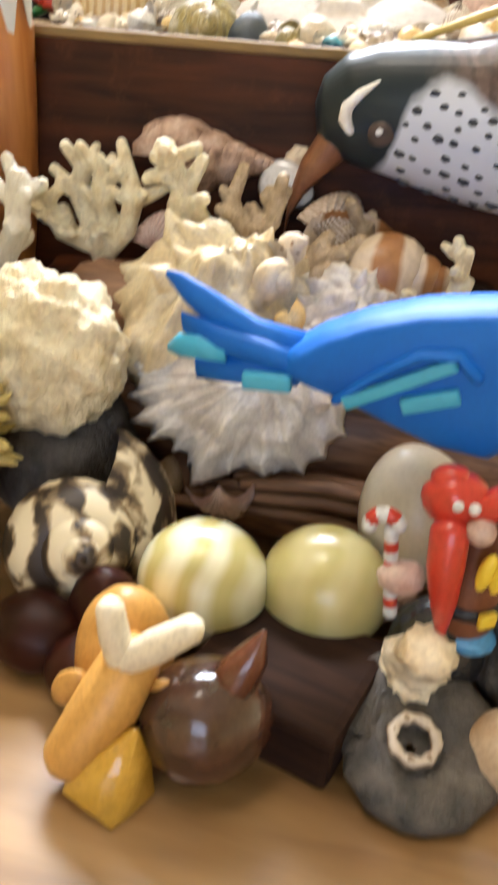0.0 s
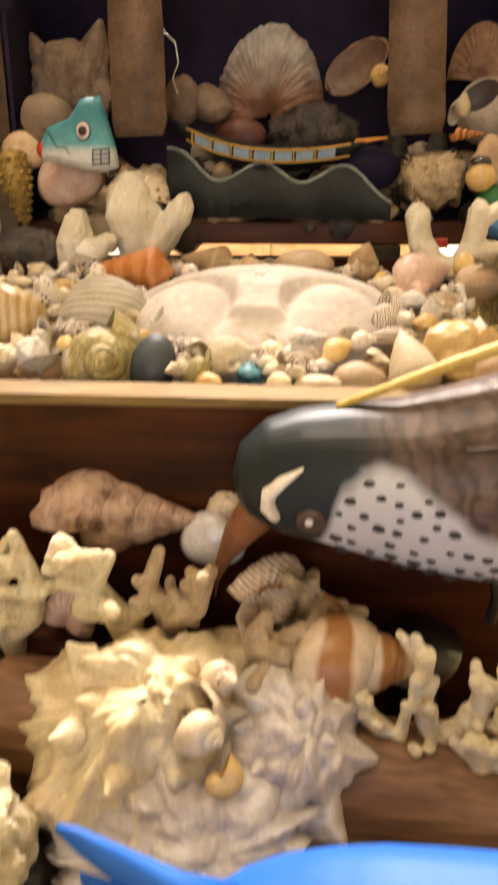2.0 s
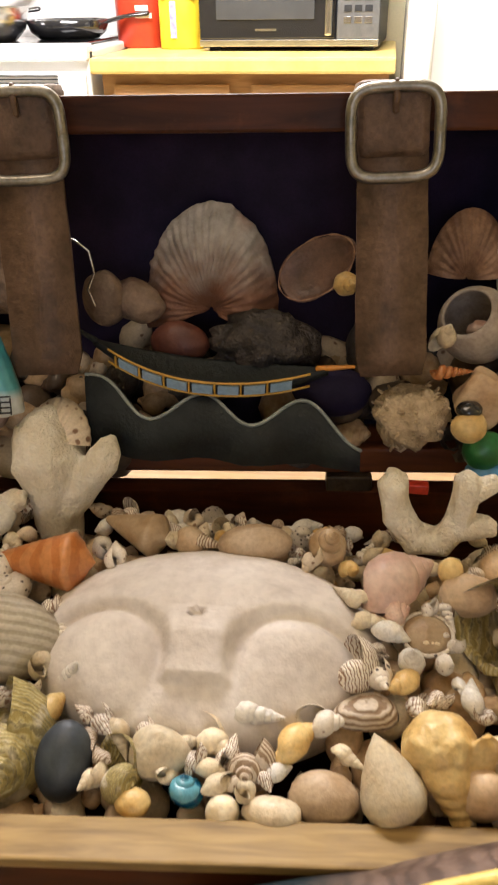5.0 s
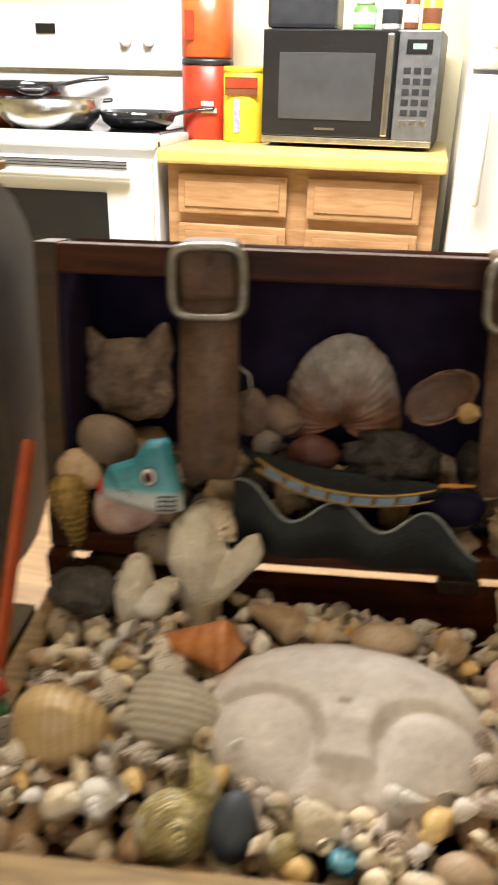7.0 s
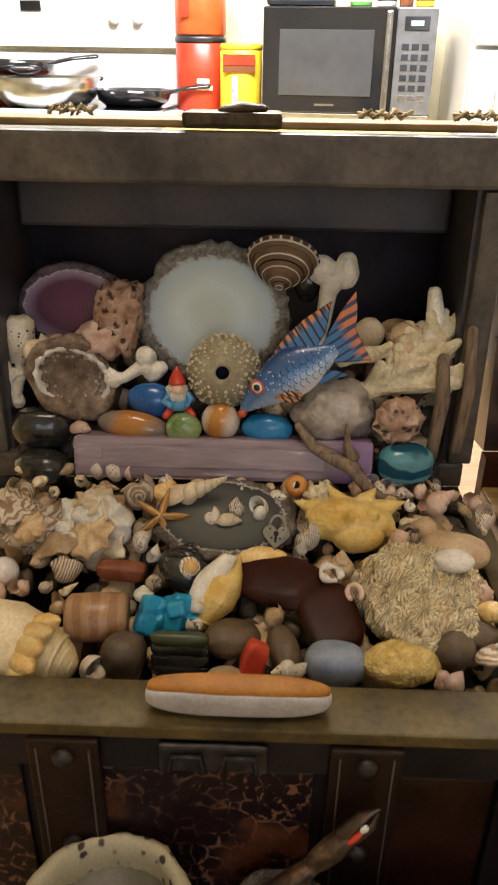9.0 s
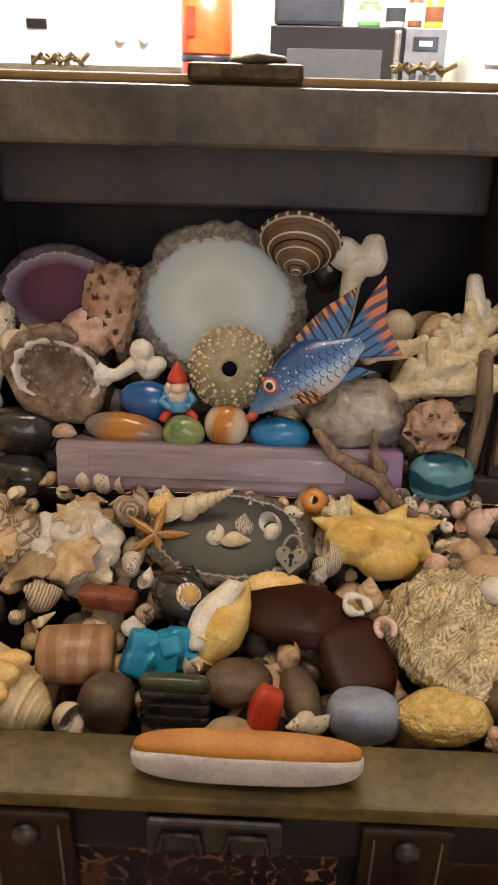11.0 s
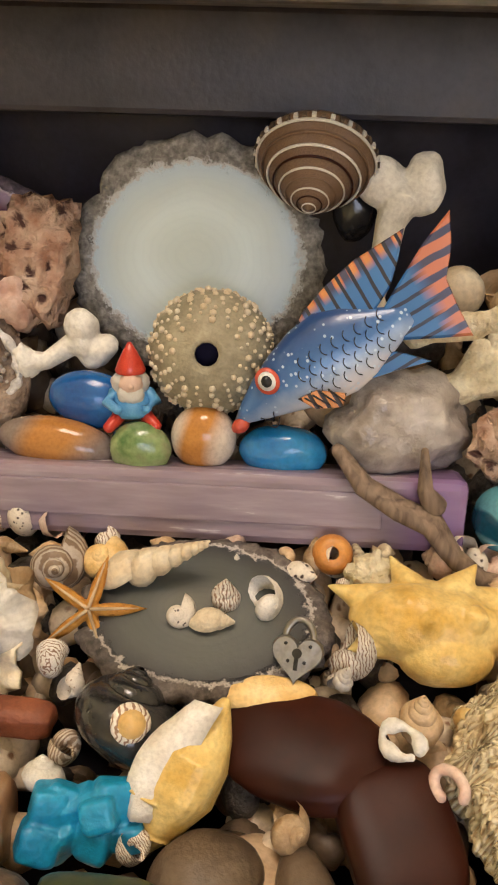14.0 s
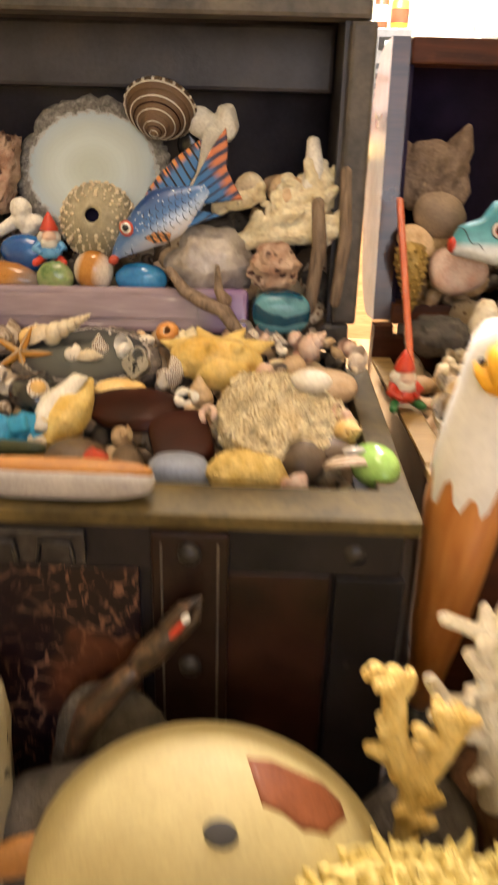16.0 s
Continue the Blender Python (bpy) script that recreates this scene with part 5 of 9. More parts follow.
for u in range(13):
    t_ = u / 12
    c0 = Vector((0.0085 - 0.0165 * t_, -0.0035, 0.0205 - 0.033 * t_))
    reach = 0.0105 * math.sin(math.pi * (0.12 + 0.8 * t_)) ** 0.8
    wv = 0.0012 * math.sin(9 * t_)
    lip.append([c0 + Vector((0.003, -0.004, 0)), c0 + Vector((-reach * 0.5, -0.0055, 0.001)), c0 + Vector((-reach, -0.003 + wv, 0.002)), c0 + Vector((-reach * 0.97, -0.0018 + wv, 0.0015)), c0 + Vector((-reach * 0.5, -0.003, 0.0)), c0 + Vector((0.003, -0.001, 0))])
part("lip", rough(strip(lip), 0.0006, 0.006, 2.0), SHELL_WHITE, cn, "pale flared lip", True)
taken((-0.138, 0.603), 0.014)
horns = [rough(moved(scaled(ico(1, 4), 0.0215, 0.012, 0.0108), pose(0, 0, 0, 0, 6, 0)), 0.0012, 0.012, 3.0), rough(moved(scaled(ico(1, 3), 0.012, 0.009, 0.008), pose(0.003, -0.003, -0.007)), 0.0008, 0.008, 1.0)]
for x, z, ln, r, y in ((-0.0175, 0.006, 0.0130, 0.0064, 0), (-0.006, 0.0105, 0.0105, 0.006, 0.001), (0.008, 0.0105, 0.0095, 0.006, 0), (0.0185, 0.007, 0.0115, 0.0058, 0), (-0.0185, -0.006, 0.008, 0.005, -0.003), (0.020, -0.005, 0.008, 0.005, -0.002), (-0.003, 0.001, 0.0045, 0.0052, -0.0125), (0.011, 0.002, 0.005, 0.005, -0.0115)):
    out = Vector((x, y * 2.0, z)).normalized()
    p = Vector((x, y, z)) * 0.8
    horns.append(tube([p - out * 0.004, p + out * ln * 0.25, p + out * ln * 0.65, p + out * ln], [r * 1.15, r * 0.72, r * 0.34, r * 0.08], 14))
melded("crown_conch", pose(-0.0815, 0.645, 0.9615, -40, 0, 6), horns, SHELL_YELLOW, "yellow spiny crown conch shell with pointed horns", "shell", 0.0005)
taken((-0.081, 0.645), 0.021)
pad = base("heart_padlock", pose(-0.1145, 0.628, 0.9615, -35, 0, -4), "small grey heart-shaped metal padlock", "padlock")
heart = []
for i in range(40):
    a = 2 * math.pi * i / 40
    heart.append((0.0004 * 16 * math.sin(a) ** 3, 0.0004 * (13 * math.cos(a) - 5 * math.cos(2 * a) - 2 * math.cos(3 * a) - math.cos(4 * a))))
part("lock_body", plate(heart, 0.004), PEWTER, pad, "pewter heart", False)
part("shackle", tube([(0.0035 * math.cos(a), 0, 0.004 + 0.005 * math.sin(a)) for a in (math.pi * i / 10 for i in range(11))], [0.0009] * 11, 8), PEWTER, pad, "", True)
part("keyhole", moved(lathe([(0.0, 0.0004), (0.0012, 0.0004), (0.0012, 0)], 14, False), pose(0, -0.0021, 0.001, 90)), STONE_BLACK, pad)
part("keyhole_slot", box(-0.0005, 0.0005, -0.0025, -0.002, -0.003, 0.001), STONE_BLACK, pad)
for rx_, rz_ in ((-0.003, 0.003), (0.003, 0.003), (-0.002, -0.001), (0.002, -0.001)):
    part("rivet", moved(ico(0.0005, 1), pose(rx_, -0.0021, rz_)), STONE_BLACK, pad, "", True)
taken((-0.1135, 0.633), 0.007)
thing("mussel_shell", scaled(clam(), 0.022, 0.011, 0.012), SHELL_GOLD, pose(-0.121, 0.622, 0.9535, 10, 0, 10), "tan mussel shell half under a brown stone", "shell")
ring_sh = thing("ring_shell", tube([(0.0045 * math.cos(a), 0.0032 * math.sin(a), 0) for a in (2 * math.pi * i / 20 for i in range(19))], [0.0014 + 0.0006 * math.sin(i) for i in range(19)], 8), SHELL_WHITE, pose(-0.0895, 0.611, 0.956, 30, 0, -30), "broken white shell ring beside brown stones", "shell")
thing("ring_shell", tube([(0.004 * math.cos(a), 0.003 * math.sin(a), 0) for a in (2 * math.pi * i / 20 for i in range(16))], [0.0013] * 16, 8), SHELL_ROSE, pose(-0.079, 0.604, 0.952, 50, 0, -50), "broken rosy shell ring beside a brown stone", "shell")


fos = base("fossil_coral", pose(-0.0485, 0.6105, 0.9455, 14, 6, 35) @ Matrix.Diagonal((1.12, 0.98, 1.3, 1)), "tan fossil coral block with star-shaped fluting", "fossil")
blk = lump(0.05, 0.062, 0.024, 0.2, 0.7, 6.0, 7)
cups = [Vector((math.cos(i * 2.4) * 0.0105 * math.sqrt(i) * 0.8, math.sin(i * 2.4) * 0.0105 * math.sqrt(i), 0)) for i in range(11)]
for v in blk.verts:
    q = min(cups, key=lambda c: (c.x - v.co.x) ** 2 + (c.y - v.co.y) ** 2)
    dx, dy = v.co.x - q.x, v.co.y - q.y
    rr = math.hypot(dx, dy)
    v.co.z += (0.0016 * (abs(math.cos(9 * math.atan2(dy, dx) + 30 * rr / 0.02)) - 0.5) * min(1.0, rr / 0.003) - 0.0022 * max(0.0, 1 - rr / 0.003) + 0.0012 * min(1.0, rr / 0.007)) * (1 if v.co.z > 0 else 0.4)
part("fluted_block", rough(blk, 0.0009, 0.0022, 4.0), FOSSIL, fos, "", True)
taken((-0.055, 0.606), 0.024)
thing("sea_sponge", lump(0.031, 0.018, 0.018, 0.09, 0.6, 8.0, 5), SPONGE, pose(-0.060, 0.577, 0.940, 0, 0, 6), "yellow dried sea sponge by the chest rim", "sponge")
taken((-0.06, 0.577), 0.016)
tn = base("shell_half", pose(-0.0215, 0.580, 0.944, -30, 0, 20), "grey and white ribbed shell half by the rim", "shell")
part("valve", scaled(clam(), 0.02, 0.02, 0.016), SHELL_GREY, tn, "", True)
part("pearl_spot", moved(lump(0.009, 0.006, 0.003, 0.1), pose(0.002, -0.002, 0.006)), PEARL, tn, "white worn patch", True)
taken((-0.0215, 0.580), 0.011)


def oyster(m, size, seed, mats, label):
    """Ragged overlapping leaves, each crumpled its own way."""
    ob = base("oyster_shell", m, label, "shell")
    rng = random.Random(seed)
    for i in range(11):
        w = size * rng.uniform(0.4, 0.75)
        rings = []
        for k in range(9):
            r = max(0.03, k / 8)
            ring = []
            for j in range(48):
                a = 2 * math.pi * j / 48
                c, s = math.cos(a), math.sin(a)
                reach = 1 + 0.3 * noise.fractal(Vector((c * 2.2, s * 2.2, seed + i * 4.1)), 1.0, 2.0, 3) * r
                ring.append((w / 2 * r * reach * c, w / 2 * r * reach * s, size * (0.1 * (1 - r * r) + 0.16 * r * r * noise.noise(Vector((c * 2.6, s * 2.6, seed + i))))))
            rings.append(ring)
        leaf = strip(rings + [[(x * 0.98, y * 0.98, z - size * 0.03) for x, y, z in q] for q in rings[::-1]], False)
        part("leaf", rough(leaf, size * 0.012, size * 0.08, i), mats[i % len(mats)], ob, "", True, pose(rng.uniform(-0.3, 0.3) * size, rng.uniform(-0.3, 0.3) * size, size * 0.04 * i, rng.uniform(-35, 35), rng.uniform(-35, 35), rng.uniform(0, 360)))


oyster(pose(-0.200, 0.633, 0.954, 25, 10, 0), 0.038, 1.0, [SHELL_TAN, SHELL_CREAM, SHELL_WHITE], "ragged cream and brown oyster shell")
oyster(pose(-0.233, 0.630, 0.954, 20, -10, 40), 0.034, 7.0, [SHELL_TAN, SHELL_GREY, SHELL_CREAM], "layered tan oyster shell")
taken((-0.2, 0.633), 0.019), taken((-0.233, 0.63), 0.015)
thing("banded_stone", scaled(lathe([(0.4, -0.5), (0.5, -0.42), (0.52, 0.0), (0.5, 0.42), (0.4, 0.5)], 28), 0.02, 0.02, 0.026), banded("banded jasper", (0.34, 0.175, 0.08), (0.44, 0.265, 0.14), 44, "Z", 2.0, 0.35), pose(-0.186, 0.586, 0.942, 0, 90, 10), "banded brown jasper barrel stone", "stone")
taken((-0.186, 0.586), 0.014)
bigc = base("conch_shell", pose(-0.218, 0.567, 0.941, -12, 14, -6), "large smooth cream conch with brown knobs along its shoulder", "shell")
part("shell_body", rough(loft([(-0.034, 0, -0.001, 0.003, 0.003), (-0.030, 0, 0, 0.009, 0.008), (-0.016, 0, 0.001, 0.015, 0.0125), (0.0, 0, 0.001, 0.018, 0.0155), (0.012, 0, 0.0, 0.0165, 0.0145), (0.020, 0, 0.0, 0.012, 0.011), (0.026, 0, 0.0, 0.0075, 0.007), (0.030, 0, 0.0, 0.003, 0.003)], 36), 0.0005, 0.012), SHELL_CONCH, bigc, "smooth cream body whorl", True)
for i in range(7):
    a = -0.9 + 0.42 * i
    part("knob", rough(tube([(0.012, -0.014 * math.cos(a), 0.012 * math.sin(a)), (0.0155, -0.0175 * math.cos(a), 0.0155 * math.sin(a)), (0.0175, -0.0195 * math.cos(a), 0.0175 * math.sin(a))], [0.0055, 0.0042, 0.0018], 12), 0.0006, 0.004, i), SHELL_GOLD, bigc, "golden-brown knob", True)
for i in range(3):
    part("whorl_ring", tube([(0.0215 + 0.0032 * i, (0.0105 - 0.003 * i) * math.cos(a), (0.0098 - 0.0028 * i) * math.sin(a)) for a in (2 * math.pi * q / 24 for q in range(25))], [0.0013 - 0.0002 * i] * 25, 8), SHELL_CONCH, bigc, "", True)
taken((-0.212, 0.57), 0.022)
dr_s = base("dough_stone", pose(-0.1205, 0.5415, 0.9505, 0, 0, 4.5), "long rounded orange and white stone bar lying on the rim", "stone")
part("orange_layer", moved(lump(0.0685, 0.0122, 0.0080, 0.03, 1.2, 2.0, 4, 0.25), pose(0, 0.0006, 0.0026)), dull(plain("orange glazed clay", (0.24, 0.09, 0.010), (0.34, 0.145, 0.018), 60, 0.6, 0.15), 0.2), dr_s, "orange upper layer", True)
part("white_layer", moved(lump(0.071, 0.0135, 0.0122, 0.03, 1.2, 2.0, 4, 0.35), pose(0, -0.0002, -0.0003)), plain("greyish white clay", (0.34, 0.32, 0.32), (0.47, 0.44, 0.43), 70, 0.55, 0.15), dr_s, "greyish white lower layer", True)
scatter(21, 70, -0.245, -0.165, 0.592, 0.668, heap_l, 0.009, 0.016, "small shells in the black chest")
scatter(22, 104, -0.16, -0.019, 0.572, 0.668, heap_l, 0.007, 0.013, "small shells in the black chest", keep=0.2)
scatter(23, 16, -0.245, -0.18, 0.555, 0.6, heap_l, 0.009, 0.015, "small shells in the black chest")
scatter(24, 26, -0.07, -0.030, 0.64, 0.672, heap_l, 0.008, 0.014, "small shells in the black chest", keep=0.5)

# ---- in its lid ----
SEL = Nodes("lilac selenite", 0.24, 0.0, 0.3, 0.4)
fib = SEL.n("ShaderNodeTexNoise")
mp = SEL.n("ShaderNodeMapping")
mp.inputs["Scale"].default_value = (9, 90, 60)
SEL.link(SEL.own, mp.inputs["Vector"])
SEL.link(mp.outputs[0], fib.inputs["Vector"])
fib.inputs["Scale"].default_value, fib.inputs["Detail"].default_value = 5.0, 6.0
col = SEL.ramp(fib.outputs["Fac"], [(0.25, (0.24, 0.18, 0.225)), (0.58, (0.32, 0.25, 0.3)), (0.66, (0.36, 0.29, 0.335)), (0.72, (0.7, 0.64, 0.67))])
col = SEL.mix(col, (0.24, 0.13, 0.33), SEL.ramp(SEL.axis(0), [(0.052, (0, 0, 0)), (0.06, (0.75, 0.75, 0.75))]))
SEL.bump(fib.outputs["Fac"], 0.25, 0.0006)
SELENITE = SEL.done(col)
sel = base("selenite_log", pose(-0.1455, 0.676, 0.974, -14, -1.0, 3.2), "long lilac selenite log lying across the back of the chest", "crystal")
part("crystal_bar", rough(box(-0.0745, 0.0735, -0.008, 0.009, -0.0105, 0.0105, 0.0024), 0.0006, 0.014, 2.0), SELENITE, sel)
part("split_layer", rough(box(-0.06, 0.05, -0.0088, -0.0075, -0.004, 0.0065, 0.0005), 0.0003, 0.01, 5.0), SELENITE, sel)
AG_B = agate_stuff("pale blue agate", 0.08, 0.07, (0.3, 0.28, 0.25), (0.52, 0.63, 0.7), (0.68, 0.78, 0.8), (0.6, 0.68, 0.66), 0.82, (0.52, 0.52, 0.52), 0.36)
agate(0.081, 0.074, 0.007, 1.0, AG_B, pose(-0.158, 0.723, 1.033, -16, 0, 3), "large pale blue agate slice with a rough grey rind", "agate slices", 0.07)
AG_P = agate_stuff("purple agate", 0.06, 0.042, (0.12, 0.09, 0.12), (0.3, 0.22, 0.33), (0.1, 0.012, 0.07), (0.13, 0.015, 0.085), 0.86, (0.5, 0.42, 0.5))
agate(0.062, 0.045, 0.006, 2.0, AG_P, pose(-0.232, 0.722, 1.034, -16, 0, 4), "purple agate slice with a pale rim", "agate slices", 0.02)


def urchin(m, r, mat, knobmat, label):
    ob = base("sea_urchin", m, label, "sea urchin")
    rings = []
    for i in range(25):
        a = math.pi * (0.06 + 0.94 * i / 24)
        rings.append([(r * math.sin(a) * math.cos(2 * math.pi * j / 40) * (1 + 0.012 * math.cos(10 * 2 * math.pi * j / 40)), r * math.sin(a) * math.sin(2 * math.pi * j / 40) * (1 + 0.012 * math.cos(20 * math.pi * j / 40)), 0.86 * r * math.cos(a)) for j in range(40)])
    inner = [[(p[0] * 0.93, p[1] * 0.93, p[2] * 0.93) for p in ring] for ring in rings[:10]][::-1]
    part("test", strip(inner + rings, False), mat, ob, "greenish-grey urchin shell with a round hole", True)
    # A solid dark ball takes the place of the shade behind the hole.
    part("hollow", scaled(ico(r * 0.55, 3), 1, 1, 0.8), NAVY, ob, "dark ball standing for shade inside", True)
    knobs = Form()
    for i in range(3, 22):
        a = math.pi * (0.06 + 0.94 * i / 24)
        n = max(6, int(29 * math.sin(a)))
        for j in range(n):
            b = 2 * math.pi * (j + 0.5 * (i % 2) + 0.2 * math.sin(7.3 * j + i)) / n
            k = (0.064, 0.036, 0.052, 0.032)[(j * 3 + i) % 4]
            knobs.add(ico(r * k, 1), knobmat, pose(r * math.sin(a) * math.cos(b), r * math.sin(a) * math.sin(b), 0.86 * r * math.cos(a)))
    kn = new("knob_cover", knobs.mesh("knob_cover"))
    kn.parent = ob
    tagged(kn, "rows of pale round knobs", kind="stuff")


urchin(pose(-0.148, 0.694, 1.013, 72, 0, 5), 0.0182, plain("urchin test", (0.24, 0.21, 0.13), (0.42, 0.37, 0.25), 160, 0.6, 0.6, 0.0006, 900), SHELL_CREAM, "grey-green sea urchin shell with pale knobs")


SUNBROWN = plain("fawn brown shell", (0.12, 0.065, 0.035), (0.26, 0.16, 0.09), 120, 0.4, 0.3)


def sundial(m, size, label):
    ob = base("sundial_shell", m, label, "shell")
    part("cone", lathe([(0.0, 0.36), (0.1, 0.31), (0.22, 0.24), (0.36, 0.13), (0.47, 0.04), (0.5, 0.0), (0.47, -0.04), (0.2, -0.06), (0.0, -0.06)], 48, False), SUNBROWN, ob, "low coiled cone", True)
    for i, (r, z, mat, w) in enumerate(((0.485, 0.035, SHELL_WHITE, 0.018), (0.435, 0.085, SUNBROWN, 0.018), (0.375, 0.135, SHELL_WHITE, 0.016), (0.32, 0.178, STONE_BROWN, 0.014), (0.26, 0.22, SHELL_WHITE, 0.013), (0.205, 0.258, SUNBROWN, 0.011), (0.15, 0.292, SHELL_WHITE, 0.01), (0.1, 0.318, STONE_BROWN, 0.009), (0.055, 0.342, SHELL_WHITE, 0.008))):
        part("coil_band", tube([(r * math.cos(a), r * math.sin(a), z) for a in (2 * math.pi * j / 40 for j in range(41))], [w * 0.62] * 41, 8), mat, ob, "", True)
    for j in range(44):
        a = 2 * math.pi * j / 44
        part("edge_bead", moved(box(-0.013, 0.013, -0.017, 0.017, -0.016, 0.016, 0.004), pose(0.498 * math.cos(a), 0.498 * math.sin(a), 0.012, 0, 0, math.degrees(a))), SHELL_WHITE if j % 2 else STONE_GREY, ob)
    ob.matrix_basis = m @ Matrix.Diagonal((size, size, size * 1.4, 1))


sundial(pose(-0.1222, 0.721, 1.0640, 131, 0, -3), 0.0358, "striped sundial shell leaning on the lid")


def bone(m, length, r, label):
    shaft = rough(tube([(0, 0, -length / 2), (0.002, 0, -length * 0.2), (0, 0.001, length * 0.15), (0.001, 0, length * 0.36)], [r * 0.8, r * 0.6, r * 0.72, r], 18), r * 0.1, r * 1.3, 2.0)
    ends = [moved(lump(r * 2.4, r * 1.7, r * 2.2, 0.14, 0.8, 3.0), pose(-r * 0.95, 0, length * 0.40, 0, 25, 0)), moved(lump(r * 1.9, r * 1.8, r * 2.8, 0.14, 0.8, 7.0), pose(r * 0.9, 0, length * 0.47, 0, -15, 0)), moved(lump(r * 2.2, r * 1.5, r * 1.5, 0.3, 0.6, 5.0), pose(0, 0, -length * 0.45))]
    return melded("bone", m, [shaft] + ends, BONE, label, "bone", 0.0006)


bone(pose(-0.1008, 0.721, 1.041, -15, 14, 0), 0.042, 0.0066, "short white weathered bone with a knobbed end")
bone(pose(-0.196, 0.697, 1.009, 0, 70, 10), 0.024, 0.0048, "short thick weathered bone")


def painted_fish(m, label):
    k = Nodes("painted fish body", 0.3, 0.0, 0.4)
    z = k.math("ADD", k.axis(2), k.math("MULTIPLY", k.math("SUBTRACT", k.noise(200), 0.5), 0.004))
    colr = k.ramp(k.math("ADD", k.math("MULTIPLY", z, 40.0), 0.5), [(0.16, (0.7, 0.68, 0.72)), (0.36, (0.36, 0.46, 0.64)), (0.52, (0.06, 0.17, 0.42)), (0.9, (0.02, 0.06, 0.2))])
    colr = k.mix(colr, (0.55, 0.68, 0.82), k.ramp(k.cells(420), [(0.16, (0.8, 0.8, 0.8)), (0.22, (0, 0, 0))]))
    k.bump(k.noise(300), 0.15, 0.0004)
    body = k.done(colr)
    fin = Nodes("painted fish fin", 0.35, 0.0, 0.3)
    w = fin.bands(62, "X", 1.0)
    c2 = fin.ramp(w, [(0.3, (0.05, 0.05, 0.1)), (0.45, (0.5, 0.14, 0.06)), (0.85, (0.6, 0.24, 0.06))])
    depth = fin.math("SUBTRACT", fin.axis(2), fin.math("MULTIPLY", fin.axis(0), 0.1))
    c2 = fin.mix((0.04, 0.16, 0.42), c2, fin.ramp(fin.math("ADD", fin.math("MULTIPLY", depth, 60.0), 0.2), [(0.72, (0, 0, 0)), (0.86, (1, 1, 1))]))
    c2 = fin.mix((0.01, 0.012, 0.02), c2, fin.ramp(fin.bands(78, "X", 0.6), [(0.12, (0, 0, 0)), (0.2, (1, 1, 1))]))
    finmat = fin.done(c2)
    tail = Nodes("painted fish tail", 0.35, 0.0, 0.3)
    w = tail.bands(70, "Z", 1.0)
    c3 = tail.ramp(w, [(0.3, (0.04, 0.04, 0.09)), (0.45, (0.52, 0.17, 0.08))])
    c3 = tail.mix(tail.mix((0.03, 0.14, 0.38), (0.01, 0.015, 0.04), tail.ramp(tail.bands(90, "Z", 0.6), [(0.12, (1, 1, 1)), (0.22, (0, 0, 0))])), c3, tail.ramp(tail.math("MULTIPLY", tail.axis(0), 10.0), [(0.66, (0, 0, 0)), (0.71, (1, 1, 1))]))
    tailmat = tail.done(c3)
    pecmat = banded("painted side fin", (0.03, 0.02, 0.02), (0.7, 0.3, 0.1), 100, "X", 0.8, 0.4, 0.25, 0.4)
    black, red, white = plain("black paint", (0.01, 0.01, 0.012), (0.02, 0.02, 0.022), 90, 0.4), plain("red paint", (0.5, 0.06, 0.03), (0.6, 0.1, 0.05), 90, 0.4), plain("white paint", (0.7, 0.7, 0.68), (0.8, 0.8, 0.78), 90, 0.4)
    fish = base("painted_fish", m, label, "ornament")
    f = Form()
    st = [(0.0, 0, -0.001, 0.0008, 0.0011), (0.004, 0, 0.0, 0.003, 0.0028), (0.011, 0, 0.001, 0.0052, 0.0057), (0.019, 0, 0.0016, 0.0066, 0.0083), (0.028, 0, 0.0017, 0.0068, 0.0108), (0.037, 0, 0.0017, 0.0058, 0.0117), (0.0445, 0, 0.0011, 0.0044, 0.0098), (0.051, 0, 0.0005, 0.003, 0.0068), (0.057, 0, 0.0001, 0.0021, 0.0043), (0.061, 0, 0.0, 0.0012, 0.0033)]
    f.add(loft(st, 28), body)
    part("dorsal_fin", plate([(0.029, 0.0118), (0.035, 0.0148), (0.044, 0.0173), (0.055, 0.0190), (0.0715, 0.0190), (0.066, 0.0135), (0.060, 0.0085), (0.053, 0.0055), (0.045, 0.0085), (0.037, 0.0105)], 0.002), finmat, fish, "orange-edged dorsal fin with black stripes")
    part("tail_fin", plate([(0.054, 0.0042), (0.063, 0.0085), (0.074, 0.0135), (0.0845, 0.0168), (0.080, 0.0090), (0.0745, 0.0030), (0.0735, -0.0040), (0.0730, -0.0125), (0.064, -0.0085), (0.054, -0.0038)], 0.002), tailmat, fish, "orange-edged forked tail with black stripes")
    part("anal_fin", plate([(0.040, -0.0085), (0.0485, -0.0102), (0.0595, -0.0128), (0.0545, -0.0080), (0.050, -0.0045)], 0.002), tailmat, fish)
    part("pectoral_fin", moved(plate([(0.0, 0.001), (0.006, 0.0005), (0.013, -0.004), (0.010, -0.0065), (0.003, -0.0035)], 0.0012), pose(0.0215, -0.0066, -0.0045)), pecmat, fish, "orange and black striped side fin")
    eye = part("eye_ring", moved(lathe([(0, 0.0008), (0.0034, 0.0007), (0.0036, 0)], 24, False), pose(0.0165, -0.0068, 0.0044, 90)), red, fish, "red eye ring", True)
    part("eye_white", moved(lathe([(0, 0.0009), (0.0025, 0.0008), (0.0026, 0)], 24, False), pose(0.0165, -0.0073, 0.0044, 90)), white, eye, "", True)
